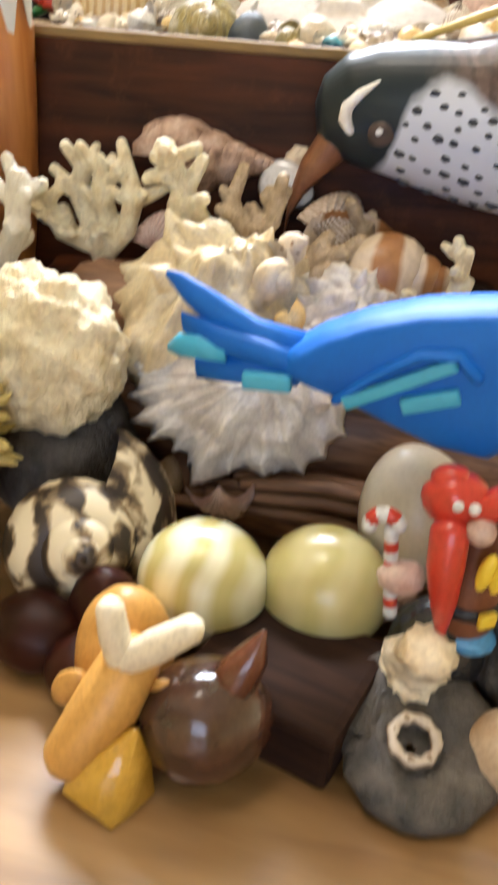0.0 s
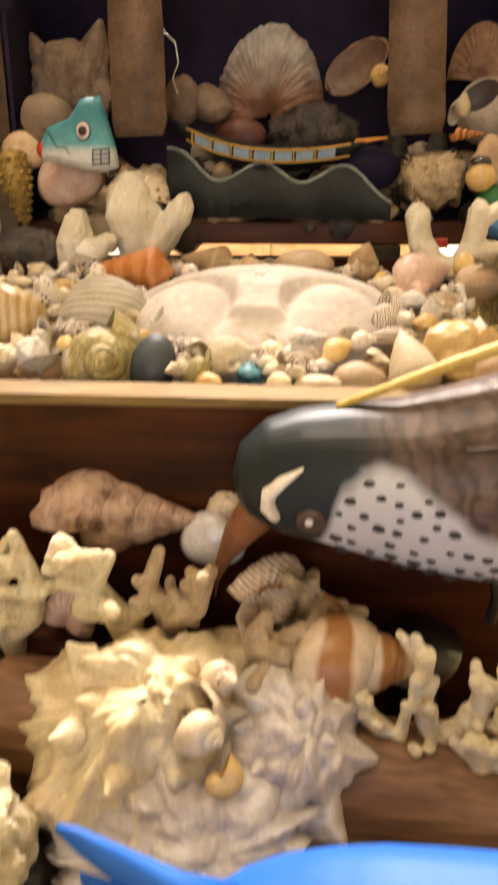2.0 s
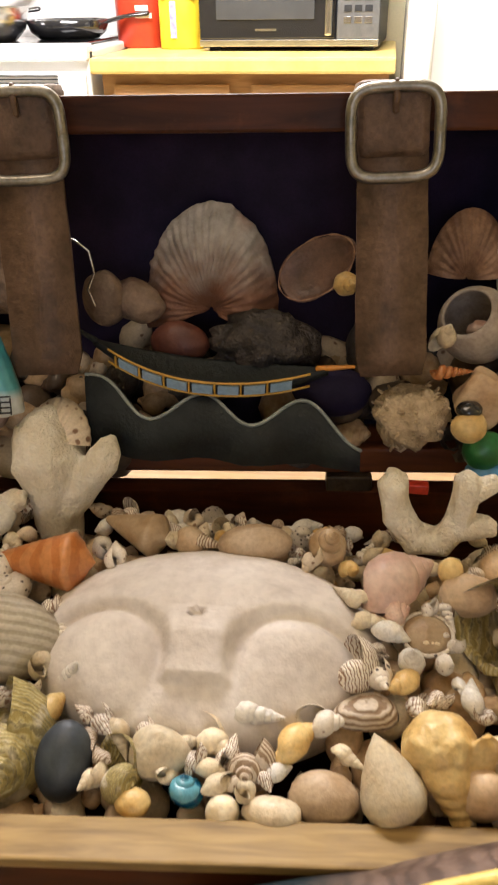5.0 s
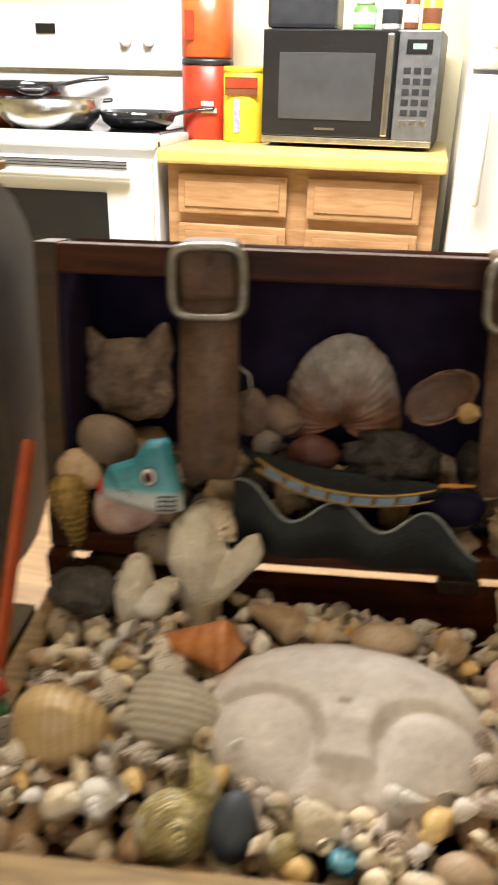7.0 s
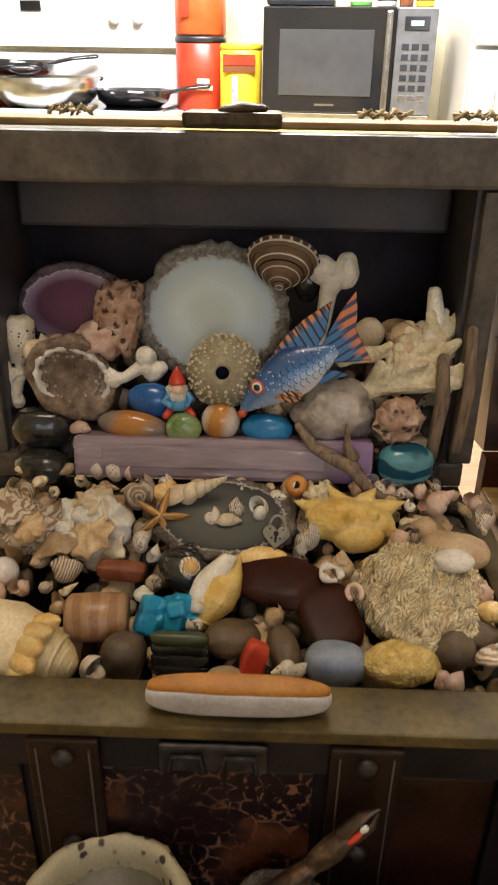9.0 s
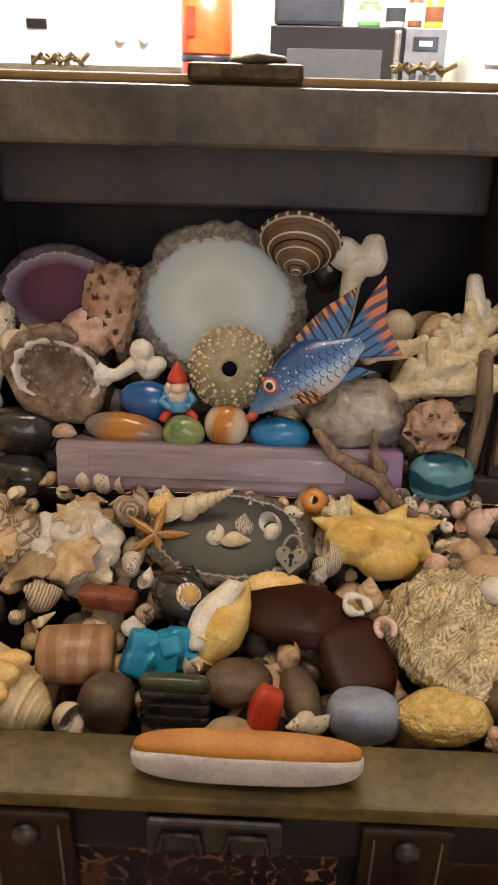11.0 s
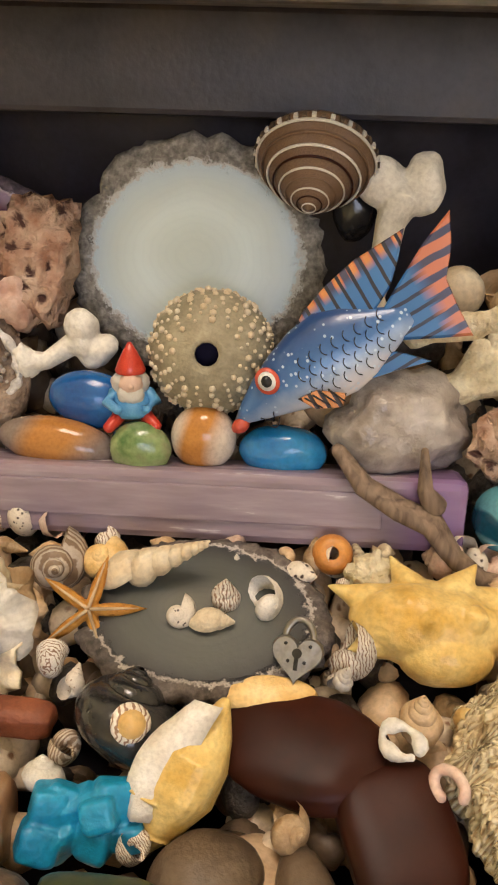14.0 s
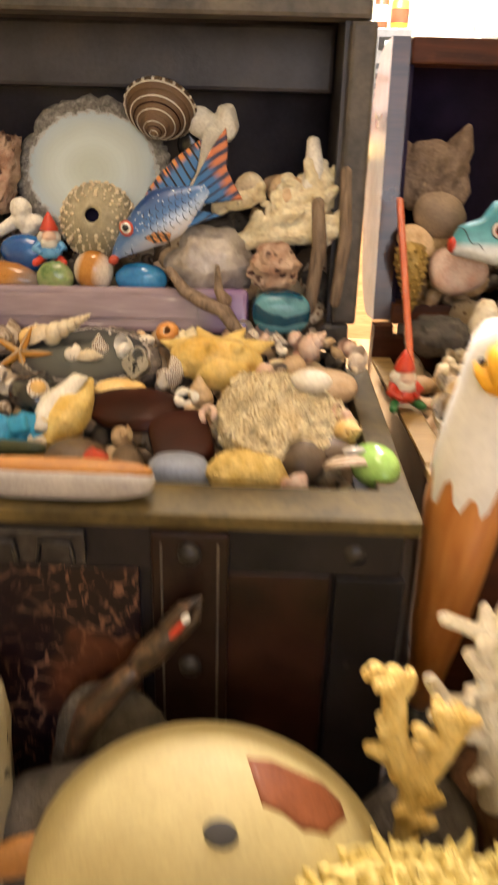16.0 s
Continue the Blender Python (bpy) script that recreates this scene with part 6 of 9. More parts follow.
    part("pupil", moved(lathe([(0, 0.001), (0.0015, 0.0009), (0.0016, 0)], 20, False), pose(0.0165, -0.0077, 0.0044, 90)), black, eye, "", True)
    part("lips", moved(lump(0.006, 0.005, 0.004, 0.05), pose(0.0008, -0.0008, -0.002)), red, fish, "red painted lips", True)

    def side(x, zz):
        ry = np.interp(x, [s[0] for s in st], [s[3] for s in st])
        rz = np.interp(x, [s[0] for s in st], [s[4] for s in st])
        z0 = np.interp(x, [s[0] for s in st], [s[2] for s in st])
        return -ry * math.sqrt(max(0.02, 1 - min(1.0, ((zz - z0) / rz) ** 2))) - 0.0001

    for row in range(4):
        for c in range(8):
            x0, z0 = 0.025 + c * 0.0037 + 0.0018 * (row % 2), -0.0052 + row * 0.0030
            pts = []
            for i in range(6):
                a = -1.1 + 2.2 * i / 5
                px, pz = x0 - 0.0018 * math.cos(a) + 0.0018, z0 + 0.0017 * math.sin(a)
                pts.append((px, side(px, pz), pz))
            f.add(tube(pts, [0.00016] * 6, 5), black)
    for off in (0.0, 0.0022):
        pts = [(0.008 + 0.0045 * u, side(0.008 + 0.0045 * u, -0.003 - off - 0.002 * math.sin(3 * u)), -0.003 - off - 0.002 * math.sin(3 * u)) for u in (i / 7 for i in range(8))]
        f.add(tube(pts, [0.0002] * 8, 5), black)
    for i in range(4):
        f.add(tube([(0.0235 + 0.0024 * i, -0.0071, -0.0042 - 0.0004 * i), (0.0265 + 0.0022 * i, -0.0075, -0.0085 - 0.0005 * i)], [0.0003, 0.0002], 5), black)
    ob = new("body", f.mesh("body"))
    ob.parent = fish
    tagged(ob, "blue and white body with black scale lines")


painted_fish(pose(-0.1385, 0.6800, 0.9985, -20, -35, 8) @ Matrix.Diagonal((0.92, 1.06, 1.06, 1)), "blue and white carved wooden fish with orange-striped fins")


def figurine(name, m, size, hat, coat, legs, label):
    skin = plain("painted face", (0.7, 0.48, 0.36), (0.78, 0.56, 0.44), 90, 0.45)
    f = Form()
    f.add(lathe([(0.17, 0.6), (0.185, 0.635), (0.15, 0.72), (0.08, 0.86), (0.02, 0.96), (0.0, 0.965)], 20, False), hat)
    f.add(moved(lump(0.46, 0.36, 0.36, 0.1), pose(0, 0.02, 0.47)), SHELL_WHITE)
    f.add(moved(ico(0.15, 2), pose(0, -0.09, 0.48)), skin)
    f.add(moved(lump(0.32, 0.22, 0.3, 0.08), pose(0, -0.12, 0.36)), SHELL_WHITE)
    f.add(moved(ico(0.05, 2), pose(0, -0.2, 0.48)), skin)
    f.add(lathe([(0.2, 0.08), (0.24, 0.15), (0.2, 0.35), (0.1, 0.42)], 20), coat)
    for s in (-1, 1):
        f.add(tube([(s * 0.2, 0, 0.36), (s * 0.28, -0.08, 0.26), (s * 0.16, -0.2, 0.2)], [0.075, 0.075, 0.06], 8), coat)
        f.add(tube([(s * 0.1, 0, 0.14), (s * 0.2, -0.12, 0.05), (s * 0.28, -0.25, 0.0)], [0.09, 0.08, 0.07], 8), legs)
    ob = new(name, f.mesh(name))
    ob.matrix_basis = m @ Matrix.Diagonal((size, size, size, 1))
    return tagged(ob, label, "figurine")


REDPAINT, BLUEPAINT, GREENPAINT = plain("glossy red paint", (0.5, 0.03, 0.015), (0.62, 0.06, 0.025), 60, 0.3, 0.05, coat=0.3), plain("light blue paint", (0.08, 0.28, 0.55), (0.14, 0.38, 0.65), 60, 0.35, 0.05), plain("green paint", (0.01, 0.12, 0.03), (0.03, 0.2, 0.05), 60, 0.35, 0.05)
figurine("gnome_figurine", pose(-0.1695, 0.683, 0.994, -8, 0, 15), 0.0245, REDPAINT, BLUEPAINT, REDPAINT, "tiny painted gnome figurine in a red hat")
for p, sx, sy, sz, mat, label, rot, kw in (
    ((-0.184, 0.689, 0.997), 0.026, 0.015, 0.018, STONE_BLUE, "deep blue egg-shaped stone", (0, 5, 0), dict(bumps=0.02)),
    ((-0.192, 0.680, 0.986), 0.037, 0.014, 0.016, STONE_TIGER, "polished caramel agate oval", (0, 6, 0), dict(bumps=0.03)),
    ((-0.166, 0.678, 0.988), 0.0185, 0.014, 0.016, STONE_GREEN, "mottled green polished stone", (0, 0, 0), dict(bumps=0.08)),
    ((-0.148, 0.682, 0.991), 0.0195, 0.016, 0.02, STONE_AMBER, "honey and cream agate egg", (0, 0, 0), dict(bumps=0.02)),
    ((-0.125, 0.683, 0.988), 0.026, 0.014, 0.016, STONE_SKYBLUE, "bright blue polished stone", (0, 0, 0), dict(bumps=0.06)),
    ((-0.092, 0.690, 0.996), 0.041, 0.026, 0.033, QUARTZ, "smoky grey quartz geode lump", (0, 0, 20), dict(bumps=0.26, size=0.6)),
    ((-0.056, 0.676, 0.977), 0.029, 0.017, 0.021, STONE_TEAL, "teal agate tumbled stone", (0, 0, 10), dict(bumps=0.04, boxy=0.2)),
    ((-0.240, 0.680, 0.982), 0.032, 0.02, 0.023, STONE_BLACK, "glossy black tumbled stone", (0, 0, 10), dict(boxy=0.2)),
    ((-0.238, 0.668, 0.966), 0.028, 0.02, 0.018, STONE_BLACK, "dark tumbled stone by the selenite", (0, 0, -10), dict(boxy=0.2)),
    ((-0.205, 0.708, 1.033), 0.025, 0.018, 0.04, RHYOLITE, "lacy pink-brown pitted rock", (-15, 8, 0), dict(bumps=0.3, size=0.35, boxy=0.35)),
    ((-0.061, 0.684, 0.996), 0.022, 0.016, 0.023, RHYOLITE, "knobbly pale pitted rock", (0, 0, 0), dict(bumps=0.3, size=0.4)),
    ((-0.077, 0.720, 1.028), 0.016, 0.012, 0.016, SHELL_CREAM, "round cream shell ball", (0, 0, 0), {}),
    ((-0.041, 0.712, 1.012), 0.02, 0.014, 0.02, STONE_TAN, "rusty tan pebble in the lid", (0, 0, 0), {}),
    ((-0.111, 0.700, 0.995), 0.018, 0.012, 0.012, STONE_TAN, "tan pebble behind the fish", (0, 0, 0), {}),
    ((-0.214, 0.702, 1.022), 0.022, 0.016, 0.022, SHELL_ROSE, "rosy worn coral knob", (0, 0, 0), dict(bumps=0.25, size=0.5)),
    ((-0.110, 0.735, 1.048), 0.014, 0.01, 0.02, STONE_BLACK, "black stone behind the bone", (0, 0, 0), {}),
):
    stone(p, sx, sy, sz, mat, label, *rot, **dict(dict(seed=p[0] * 50), **kw))
GEODE_RIND = plain("brown geode rind", (0.07, 0.04, 0.022), (0.2, 0.135, 0.09), 150, 0.5, 0.9, 0.0014, 500, c3=(0.36, 0.28, 0.21))
ge = base("geode_half", pose(-0.225, 0.690, 1.006, -20, 30, 10), "brown geode half with a white crystal hollow", "geode")
part("rind", rough(scaled(strip([[(math.cos(2 * math.pi * j / 28) * r, d, math.sin(2 * math.pi * j / 28) * r) for j in range(28)] for r, d in ((0.0, 0.42), (0.3, 0.36), (0.46, 0.15), (0.5, -0.08), (0.44, -0.14), (0.36, -0.08), (0.24, 0.06), (0.0, 0.12))], False), 0.05, 0.036, 0.04), 0.005, 0.018), GEODE_RIND, ge, "rough brown rind", True)
part("crystal_band", rough(tube([(0.0185 * math.cos(a), -0.001, 0.0145 * math.sin(a)) for a in (2 * math.pi * j / 48 for j in range(49))], [0.0026 + 0.0008 * math.sin(j * 1.9) for j in range(49)], 12, 0.6), 0.0008, 0.003, 2.0), plain("white sugary quartz", (0.62, 0.58, 0.54), (0.88, 0.85, 0.82), 260, 0.35, 0.9, 0.001, 900), ge, "white band of sugary crystals", True)
for i in range(64):
    a, r = random.uniform(0, 6.28), random.uniform(0.22, 0.44)
    part("crystal", lathe([(0.0009, 0), (0.0009, 0.0014), (0, 0.0026)], 6), QUARTZ, ge, "", False, pose(0.05 * r * math.cos(a), 0.001, 0.04 * r * math.sin(a), 90 + random.uniform(-25, 25), random.uniform(-25, 25), 0))
thing("antler_stick", tube([(-0.020, 0.006, 0.016), (-0.012, 0.002, 0.0075), (-0.002, -0.001, 0.003), (0.007, -0.002, 0.0), (0.014, -0.004, -0.009), (0.022, -0.006, -0.014), (0.03, -0.007, -0.014)], [0.0022, 0.0034, 0.0038, 0.0042, 0.0034, 0.0028, 0.0024], 12, 0.7), DRIFT, pose(-0.089, 0.668, 0.979), "forked grey-brown driftwood twig across the selenite", "driftwood")
thing("driftwood_twig", tube([(0.002, 0.004, 0.016), (0.001, 0, 0.006), (0.003, 0.001, 0)], [0.001, 0.0022, 0.0036], 10), DRIFT, pose(-0.0845, 0.668, 0.982, 0, -12, 0), "short prong of grey driftwood on the selenite", "driftwood")
thing("driftwood_twig", rough(tube([(0, 0.008, 0.018), (0.002, 0.003, 0.006), (-0.001, 0, -0.006), (0, -0.002, -0.02)], [0.0035, 0.005, 0.0042, 0.003], 10), 0.0008, 0.006), BONE, pose(-0.047, 0.712, 1.033), "pale curved driftwood knot in the lid", "driftwood")
thing("driftwood_twig", tube([(0, 0.004, 0.02), (0.002, 0.001, 0.0), (-0.001, -0.004, -0.03)], [0.003, 0.0036, 0.003], 10), DRIFT, pose(-0.042, 0.690, 1.006), "dark upright driftwood stick", "driftwood")
thing("driftwood_twig", tube([(0, 0.004, 0.03), (0.002, 0.001, 0.0), (-0.001, -0.004, -0.03)], [0.0026, 0.003, 0.0026], 10), DRIFT, pose(-0.030, 0.692, 1.010), "dark upright driftwood stick", "driftwood")
shell("whelk", (-0.057, 0.712, 1.026), 0.028, 90, 25, 70, SHELL_TAN, "tan smooth whelk shell behind the coral", stretch=(1.1, 1.1, 1))
merged(thing("branch_coral", scaled(branch(15, 2, 0.42, 0.13, 0.9, 0.5, 0.3, 3), 0.04, 0.04, 0.04), CORAL, pose(-0.09, 0.70, 1.022, 10, 60, 0), "stubby cream branch coral under the fish tail", "coral"), 0.0009)
lc = base("lace_tube", pose(-0.255, 0.700, 1.022, -10, 0, 0), "white lacy coral tube", "coral")
part("tube_body", rough(lathe([(0.006, -0.012), (0.0075, 0.0), (0.007, 0.009), (0.0045, 0.012), (0.003, 0.009)], 24), 0.0008, 0.004), CORAL_WHITE, lc, "", True)
for i in range(30):
    a, z = random.uniform(0, 6.28), random.uniform(-0.009, 0.008)
    part("pore", moved(scaled(ico(0.0006, 1), 1, 1, 1), pose(0.0072 * math.cos(a), 0.0072 * math.sin(a), z)), STONE_BLACK, lc)
merged(thing("branch_coral", scaled(branch(18, 2, 0.4, 0.14, 0.8, 0.6, 0.3, 3), 0.03, 0.03, 0.034), CORAL_WHITE, pose(-0.257, 0.692, 0.990), "stubby white coral at the lid's end", "coral"), 0.0009)
shell("whelk", (-0.060, 0.716, 1.030), 0.026, 80, 20, 70, SHELL_TAN, "tan whelk shell in the lid")
shell("turban", (-0.245, 0.694, 1.018), 0.017, 60, 0, 30, SHELL_CREAM, "cream turban shell in the lid")
shell("whelk", (-0.235, 0.698, 1.022), 0.017, 80, 30, 100, SHELL_TAN, "small tan whelk in the lid")
shell("dove", (-0.218, 0.676, 0.985), 0.014, 80, 0, 60, SHELL_ROSE, "small rosy shell by the selenite")


# ---- in the red-brown chest ----
in_r = pose(0.1395, 0.589, 0, 0, 0, 7.0)
bed("shell_bed", in_r, -0.118, 0.118, 0.018, 0.128, lambda x, y: heap_r(0.589 + y + x * 0.122) - 0.005, 460, 8, [SHELL_TAN, SHELL_CREAM, SHELL_BROWNPATCH, STONE_TAN], "packed bed of small worn shells in the red-brown chest")
thing("fill_board", box(-0.12, 0.12, 0.015, 0.128, 0.9, 0.918), CHESTWOOD, in_r, "dark board under the shells in the red-brown chest", "board", "", False)


def mask(m, w, d, h, label):
    """A plain plaster relief: brow, two hollows with rounded lids, a blunt nose."""
    n = 72
    def z_of(x, y):
        r2 = x * x + y * y
        z = math.sqrt(max(0.0, 1 - min(1.0, r2))) ** 0.75
        brow = math.exp(-((y - 0.12 + 0.55 * abs(x) ** 2 - 0.05) / 0.42) ** 2) * 0.22
        z += brow * (1 - r2)
        for s in (-1, 1):
            ex, ey = (x - s * 0.54) / 0.345, (y + 0.4) / 0.46
            e = ex * ex + ey * ey
            z -= 0.17 * math.exp(-((e - 1.05) / 0.3) ** 2) * min(1.0, max(0.25, (y + 0.75) / 0.5))
            z += 0.07 * max(0.0, 1 - e)
        if abs(x) < 0.2 and -0.58 < y < 0.05:
            k = min(1.0, (0.2 - abs(x)) / 0.05) * min(1.0, (0.05 - y) / 0.25) * min(1.0, (y + 0.58) / 0.06)
            z += 0.15 * k
        if (x + 0.02) ** 2 + (y + 0.02) ** 2 < 0.0016:
            z -= 0.12
        z += 0.012 * noise.fractal(Vector((x * 5, y * 5, 1.0)), 1.0, 2.0, 2) - 0.12 * max(0.0, noise.noise(Vector((x * 22, y * 22, 4.0))) - 0.55)
        return z
    rings = []
    for i in range(n + 1):
        r = math.sin(0.5 * math.pi * i / n)
        rings.append([(r * math.cos(2 * math.pi * j / 144) * w / 2, r * math.sin(2 * math.pi * j / 144) * d / 2, h * z_of(r * math.cos(2 * math.pi * j / 144) * 0.995, r * math.sin(2 * math.pi * j / 144) * 0.995)) for j in range(144)])
    rings.append([(x, y, -0.006) for x, y, z in rings[-1]])
    return thing("plaster_mask", strip(rings, False), PLASTER, m, label, "ornament")


mask(pose(0.133, 0.657, 0.945, 12, 0, 4), 0.112, 0.073, 0.020, "pale plaster relief lying on small shells")
for a in range(12):
    taken((0.135 + 0.032 * math.cos(a), 0.657 + 0.02 * math.sin(a)), 0.016)
for kind, p, s, r, mat, label, st in (
    ("olive", (0.074, 0.673, 0.963), 0.036, (90, 15, 95), SHELL_ORANGE, "glossy orange-brown cone shell", (1.0, 1.0, 1)),
    ("olive", (0.1005, 0.695, 0.9625), 0.028, (90, 10, 70), SHELL_TAN, "honey-brown cone shell", (1.0, 1.0, 1)),
    ("turban", (0.082, 0.612, 0.945), 0.033, (70, 0, 30), SHELL_GREEN, "mottled green turban shell with worn pearl", (1, 1, 1)),
    ("nerite", (0.117, 0.610, 0.945), 0.015, (80, 20, 60), SHELL_GREEN, "small olive and brown coiled shell", (1, 1, 1)),
    ("turban", (0.230, 0.655, 0.955), 0.044, (70, 0, 70), SHELL_GREEN, "large olive-green turban shell", (1, 1, 1)),
    ("dove", (0.191, 0.680, 0.963), 0.030, (80, 20, 120), SHELL_ROSE, "smooth pale peach shell", (1.2, 1.2, 1)),
    ("turban", (0.153, 0.617, 0.946), 0.014, (60, 0, 0), SHELL_GREY, "small brown latticed turban shell", (1, 1, 1)),
    ("whelk", (0.142, 0.622, 0.949), 0.017, (90, 0, 60), SHELL_CREAM, "small cream whelk shell", (1, 1, 1)),
    ("spindle", (0.154, 0.630, 0.952), 0.016, (80, 0, 80), SHELL_WHITE, "small white ribbed shell", (1, 1, 1)),
    ("dove", (0.165, 0.625, 0.950), 0.016, (80, 0, 130), SHELL_GOLD, "small yellow dove shell", (1, 1, 1)),
    ("whelk", (0.172, 0.630, 0.952), 0.015, (85, 0, 100), SHELL_SPECK, "small speckled whelk shell", (1, 1, 1)),
    ("nerite", (0.179, 0.647, 0.956), 0.014, (70, 0, 30), SHELL_LINED, "small white nerite lined in brown", (1, 1, 1)),
    ("turban", (0.137, 0.608, 0.945), 0.010, (-20, 0, 0), STONE_TEAL, "tiny teal glassy shell", (1, 1, 1)),
    ("auger", (0.096, 0.635, 0.953), 0.016, (20, 20, 30), SHELL_WHITE, "small white curled worm shell", (1.3, 1.3, 1)),
    ("nerite", (0.064, 0.662, 0.958), 0.014, (0, 0, 0), SHELL_BLACK, "black and white ringed shell", (1, 1, 0.8)),
    ("turban", (0.190, 0.668, 0.960), 0.013, (60, 0, 90), SHELL_ROSE, "small pink coiled shell", (1, 1, 1)),
    ("murex", (0.222, 0.628, 0.951), 0.020, (60, 0, 40), SHELL_CREAM, "pale spiky shell beside the whelk", (1, 1, 1)),
    ("whelk", (0.168, 0.692, 0.9655), 0.020, (30, 0, 30), SHELL_TAN, "tan conical shell at the back", (1.2, 1.2, 1)),
    ("whelk", (0.196, 0.652, 0.957), 0.014, (20, 0, 0), SHELL_WHITE, "small upright white whelk", (1, 1, 1)),
    ("whelk", (0.187, 0.645, 0.956), 0.014, (70, 0, 20), SHELL_BLACK, "small dark-lined whelk", (1, 1, 1)),
    ("murex", (0.057, 0.612, 0.947), 0.02, (80, 0, 20), SHELL_WHITE, "white lumpy shell by the rim", (1.2, 1.2, 1)),
    ("murex", (0.045, 0.609, 0.945), 0.018, (80, 30, 80), SHELL_CREAM, "cream lumpy shell by the rim", (1.2, 1.2, 1)),
):
    shell(kind, p, s, *r, mat, label, "", "sea_shell", st)
    taken(p, s * 0.42)
for p, sx, sy, sz, mat, label, rot, kw in (
    ((0.102, 0.612, 0.945), 0.016, 0.013, 0.023, plain("slate blue stone", (0.028, 0.036, 0.05), (0.065, 0.08, 0.095), 60, 0.45, 0.15), "dark slate-blue tumbled stone", (-30, 8, 0), dict(bumps=0.03)),
    ((0.174, 0.613, 0.943), 0.019, 0.014, 0.014, STONE_TAN, "round tan pebble by the rim", (0, 0, 0), {}),
    ((0.161, 0.606, 0.944), 0.016, 0.009, 0.007, SHELL_CREAM, "small cream bean-shaped pebble", (0, 0, 0), {}),
    ((0.148, 0.605, 0.943), 0.009, 0.008, 0.01, SHELL_CREAM, "small cream pebble", (0, 0, 0), {}),
    ((0.124, 0.604, 0.943), 0.010, 0.008, 0.007, SHELL_GOLD, "small yellow pebble", (0, 0, 0), {}),
    ((0.214, 0.676, 0.963), 0.018, 0.014, 0.014, STONE_TAN, "grey-pink pebble", (0, 0, 0), dict(bumps=0.12)),
    ((0.208, 0.681, 0.968), 0.008, 0.007, 0.010, SHELL_GOLD, "small orange and white shell bead", (0, 0, 0), {}),
    ((0.215, 0.618, 0.946), 0.014, 0.012, 0.016, STONE_TAN, "grey-brown pebble behind the whelk", (0, 0, 0), {}),
    ((0.020, 0.690, 0.966), 0.032, 0.02, 0.02, ROCK_DARK, "dark brown rough rock", (0, 0, 0), dict(bumps=0.25, size=0.4)),
    ((0.1435, 0.692, 0.9635), 0.026, 0.014, 0.013, STONE_TAN, "olive-tan pebble behind the relief", (0, 0, 10), {}),
    ((0.120, 0.693, 0.961), 0.012, 0.01, 0.01, STONE_TAN, "small tan pebble", (0, 0, 0), {}),
):
    stone(p, sx, sy, sz, mat, label, *rot, **dict(dict(seed=p[0] * 60), **kw))
    taken(p, max(sx, sy) * 0.5)


def valve(place, size, rot, mat, label, flat=1.0, name="clam_shell"):
    ob = thing(name, scaled(clam(), size, size, size * flat), mat, pose(*place, *rot), worded(label), "shell")
    taken(place, size * 0.42)
    return ob


CLAM_YELLOW = banded("yellow ribbed clam", (0.6, 0.38, 0.14), (0.76, 0.58, 0.3), 90, "X", 1.0, 0.4, 0.2, 0.6)
CLAM_GREY = banded("grey-green ribbed clam", (0.5, 0.44, 0.32), (0.66, 0.6, 0.47), 110, "Y", 1.5, 0.45, 0.2, 0.6)
valve((0.034, 0.632, 0.952), 0.034, (58, 0, 10), CLAM_YELLOW, "yellow ribbed clam shell standing on the heap", 1.2)
valve((0.071, 0.646, 0.953), 0.034, (30, 0, 0), CLAM_GREY, "large grey-cream ribbed clam shell", 1.0)
valve((0.184, 0.636, 0.950), 0.018, (15, 0, 200), SHELL_GREY, "small dark fan-ribbed clam shell")
valve((0.227, 0.690, 0.962), 0.018, (20, 0, 30), SHELL_TAN, "brown clam shell at the back", 1.0)
valve((0.128, 0.617, 0.947), 0.017, (30, 0, 0), SHELL_CREAM, "rough cream limpet shell", 1.3, "limpet_shell")
valve((0.050, 0.688, 0.966), 0.015, (20, 0, 60), SHELL_WHITE, "white limpet shell", 1.2, "limpet_shell")
moon = base("moon_shell", Matrix.Translation((0.1905, 0.616, 0.9495)) @ Vector((-0.35, 0.5, 0.75)).to_track_quat("Z", "Y").to_matrix().to_4x4(), "smooth yellow-cream moon shell at the rim", "shell")
part("shell_body", scaled(lathe([(0.0, 0.56), (0.05, 0.5), (0.16, 0.36), (0.3, 0.12), (0.385, -0.1), (0.4, -0.22), (0.35, -0.36), (0.2, -0.46), (0.0, -0.49)], 36, False), 0.0225, 0.021, 0.023), SHELL_CREAM, moon, "", True)
part("coil", tube([((0.0007 + 0.0002 * i) * math.cos(0.62 * i), (0.0007 + 0.0002 * i) * math.sin(0.62 * i), -0.0112 + 0.0000042 * i * i) for i in range(29)], [0.00032 + 0.00001 * i for i in range(29)], 6), SHELL_ROSE, moon, "fine rosy coil line", True)
taken((0.1905, 0.616), 0.010)
pieces = [rough(lump(0.021, 0.018, 0.018, 0.12, 0.7, 3.0), 0.0006, 0.004), moved(lump(0.011, 0.0045, 0.017, 0.2, 0.5, 5.0), pose(0.0098, -0.003, -0.001, 0, 15, 20))]
for i, r in enumerate((0.0072, 0.0058, 0.0044, 0.0032, 0.0022)):
    pieces.append(moved(lump(r * 2, r * 1.9, r * 1.5, 0.05, 0.7, i), pose(0.002 + 0.0014 * i, -0.0055 - 0.0012 * i, -0.0045 - 0.0035 * i, 0, 14, 0)))
melded("broken_whelk", pose(0.2036, 0.626, 0.953, -12, 0, 0), pieces, SHELL_GOLD, "golden whelk shell with a broken twisted base", "shell", 0.0005)
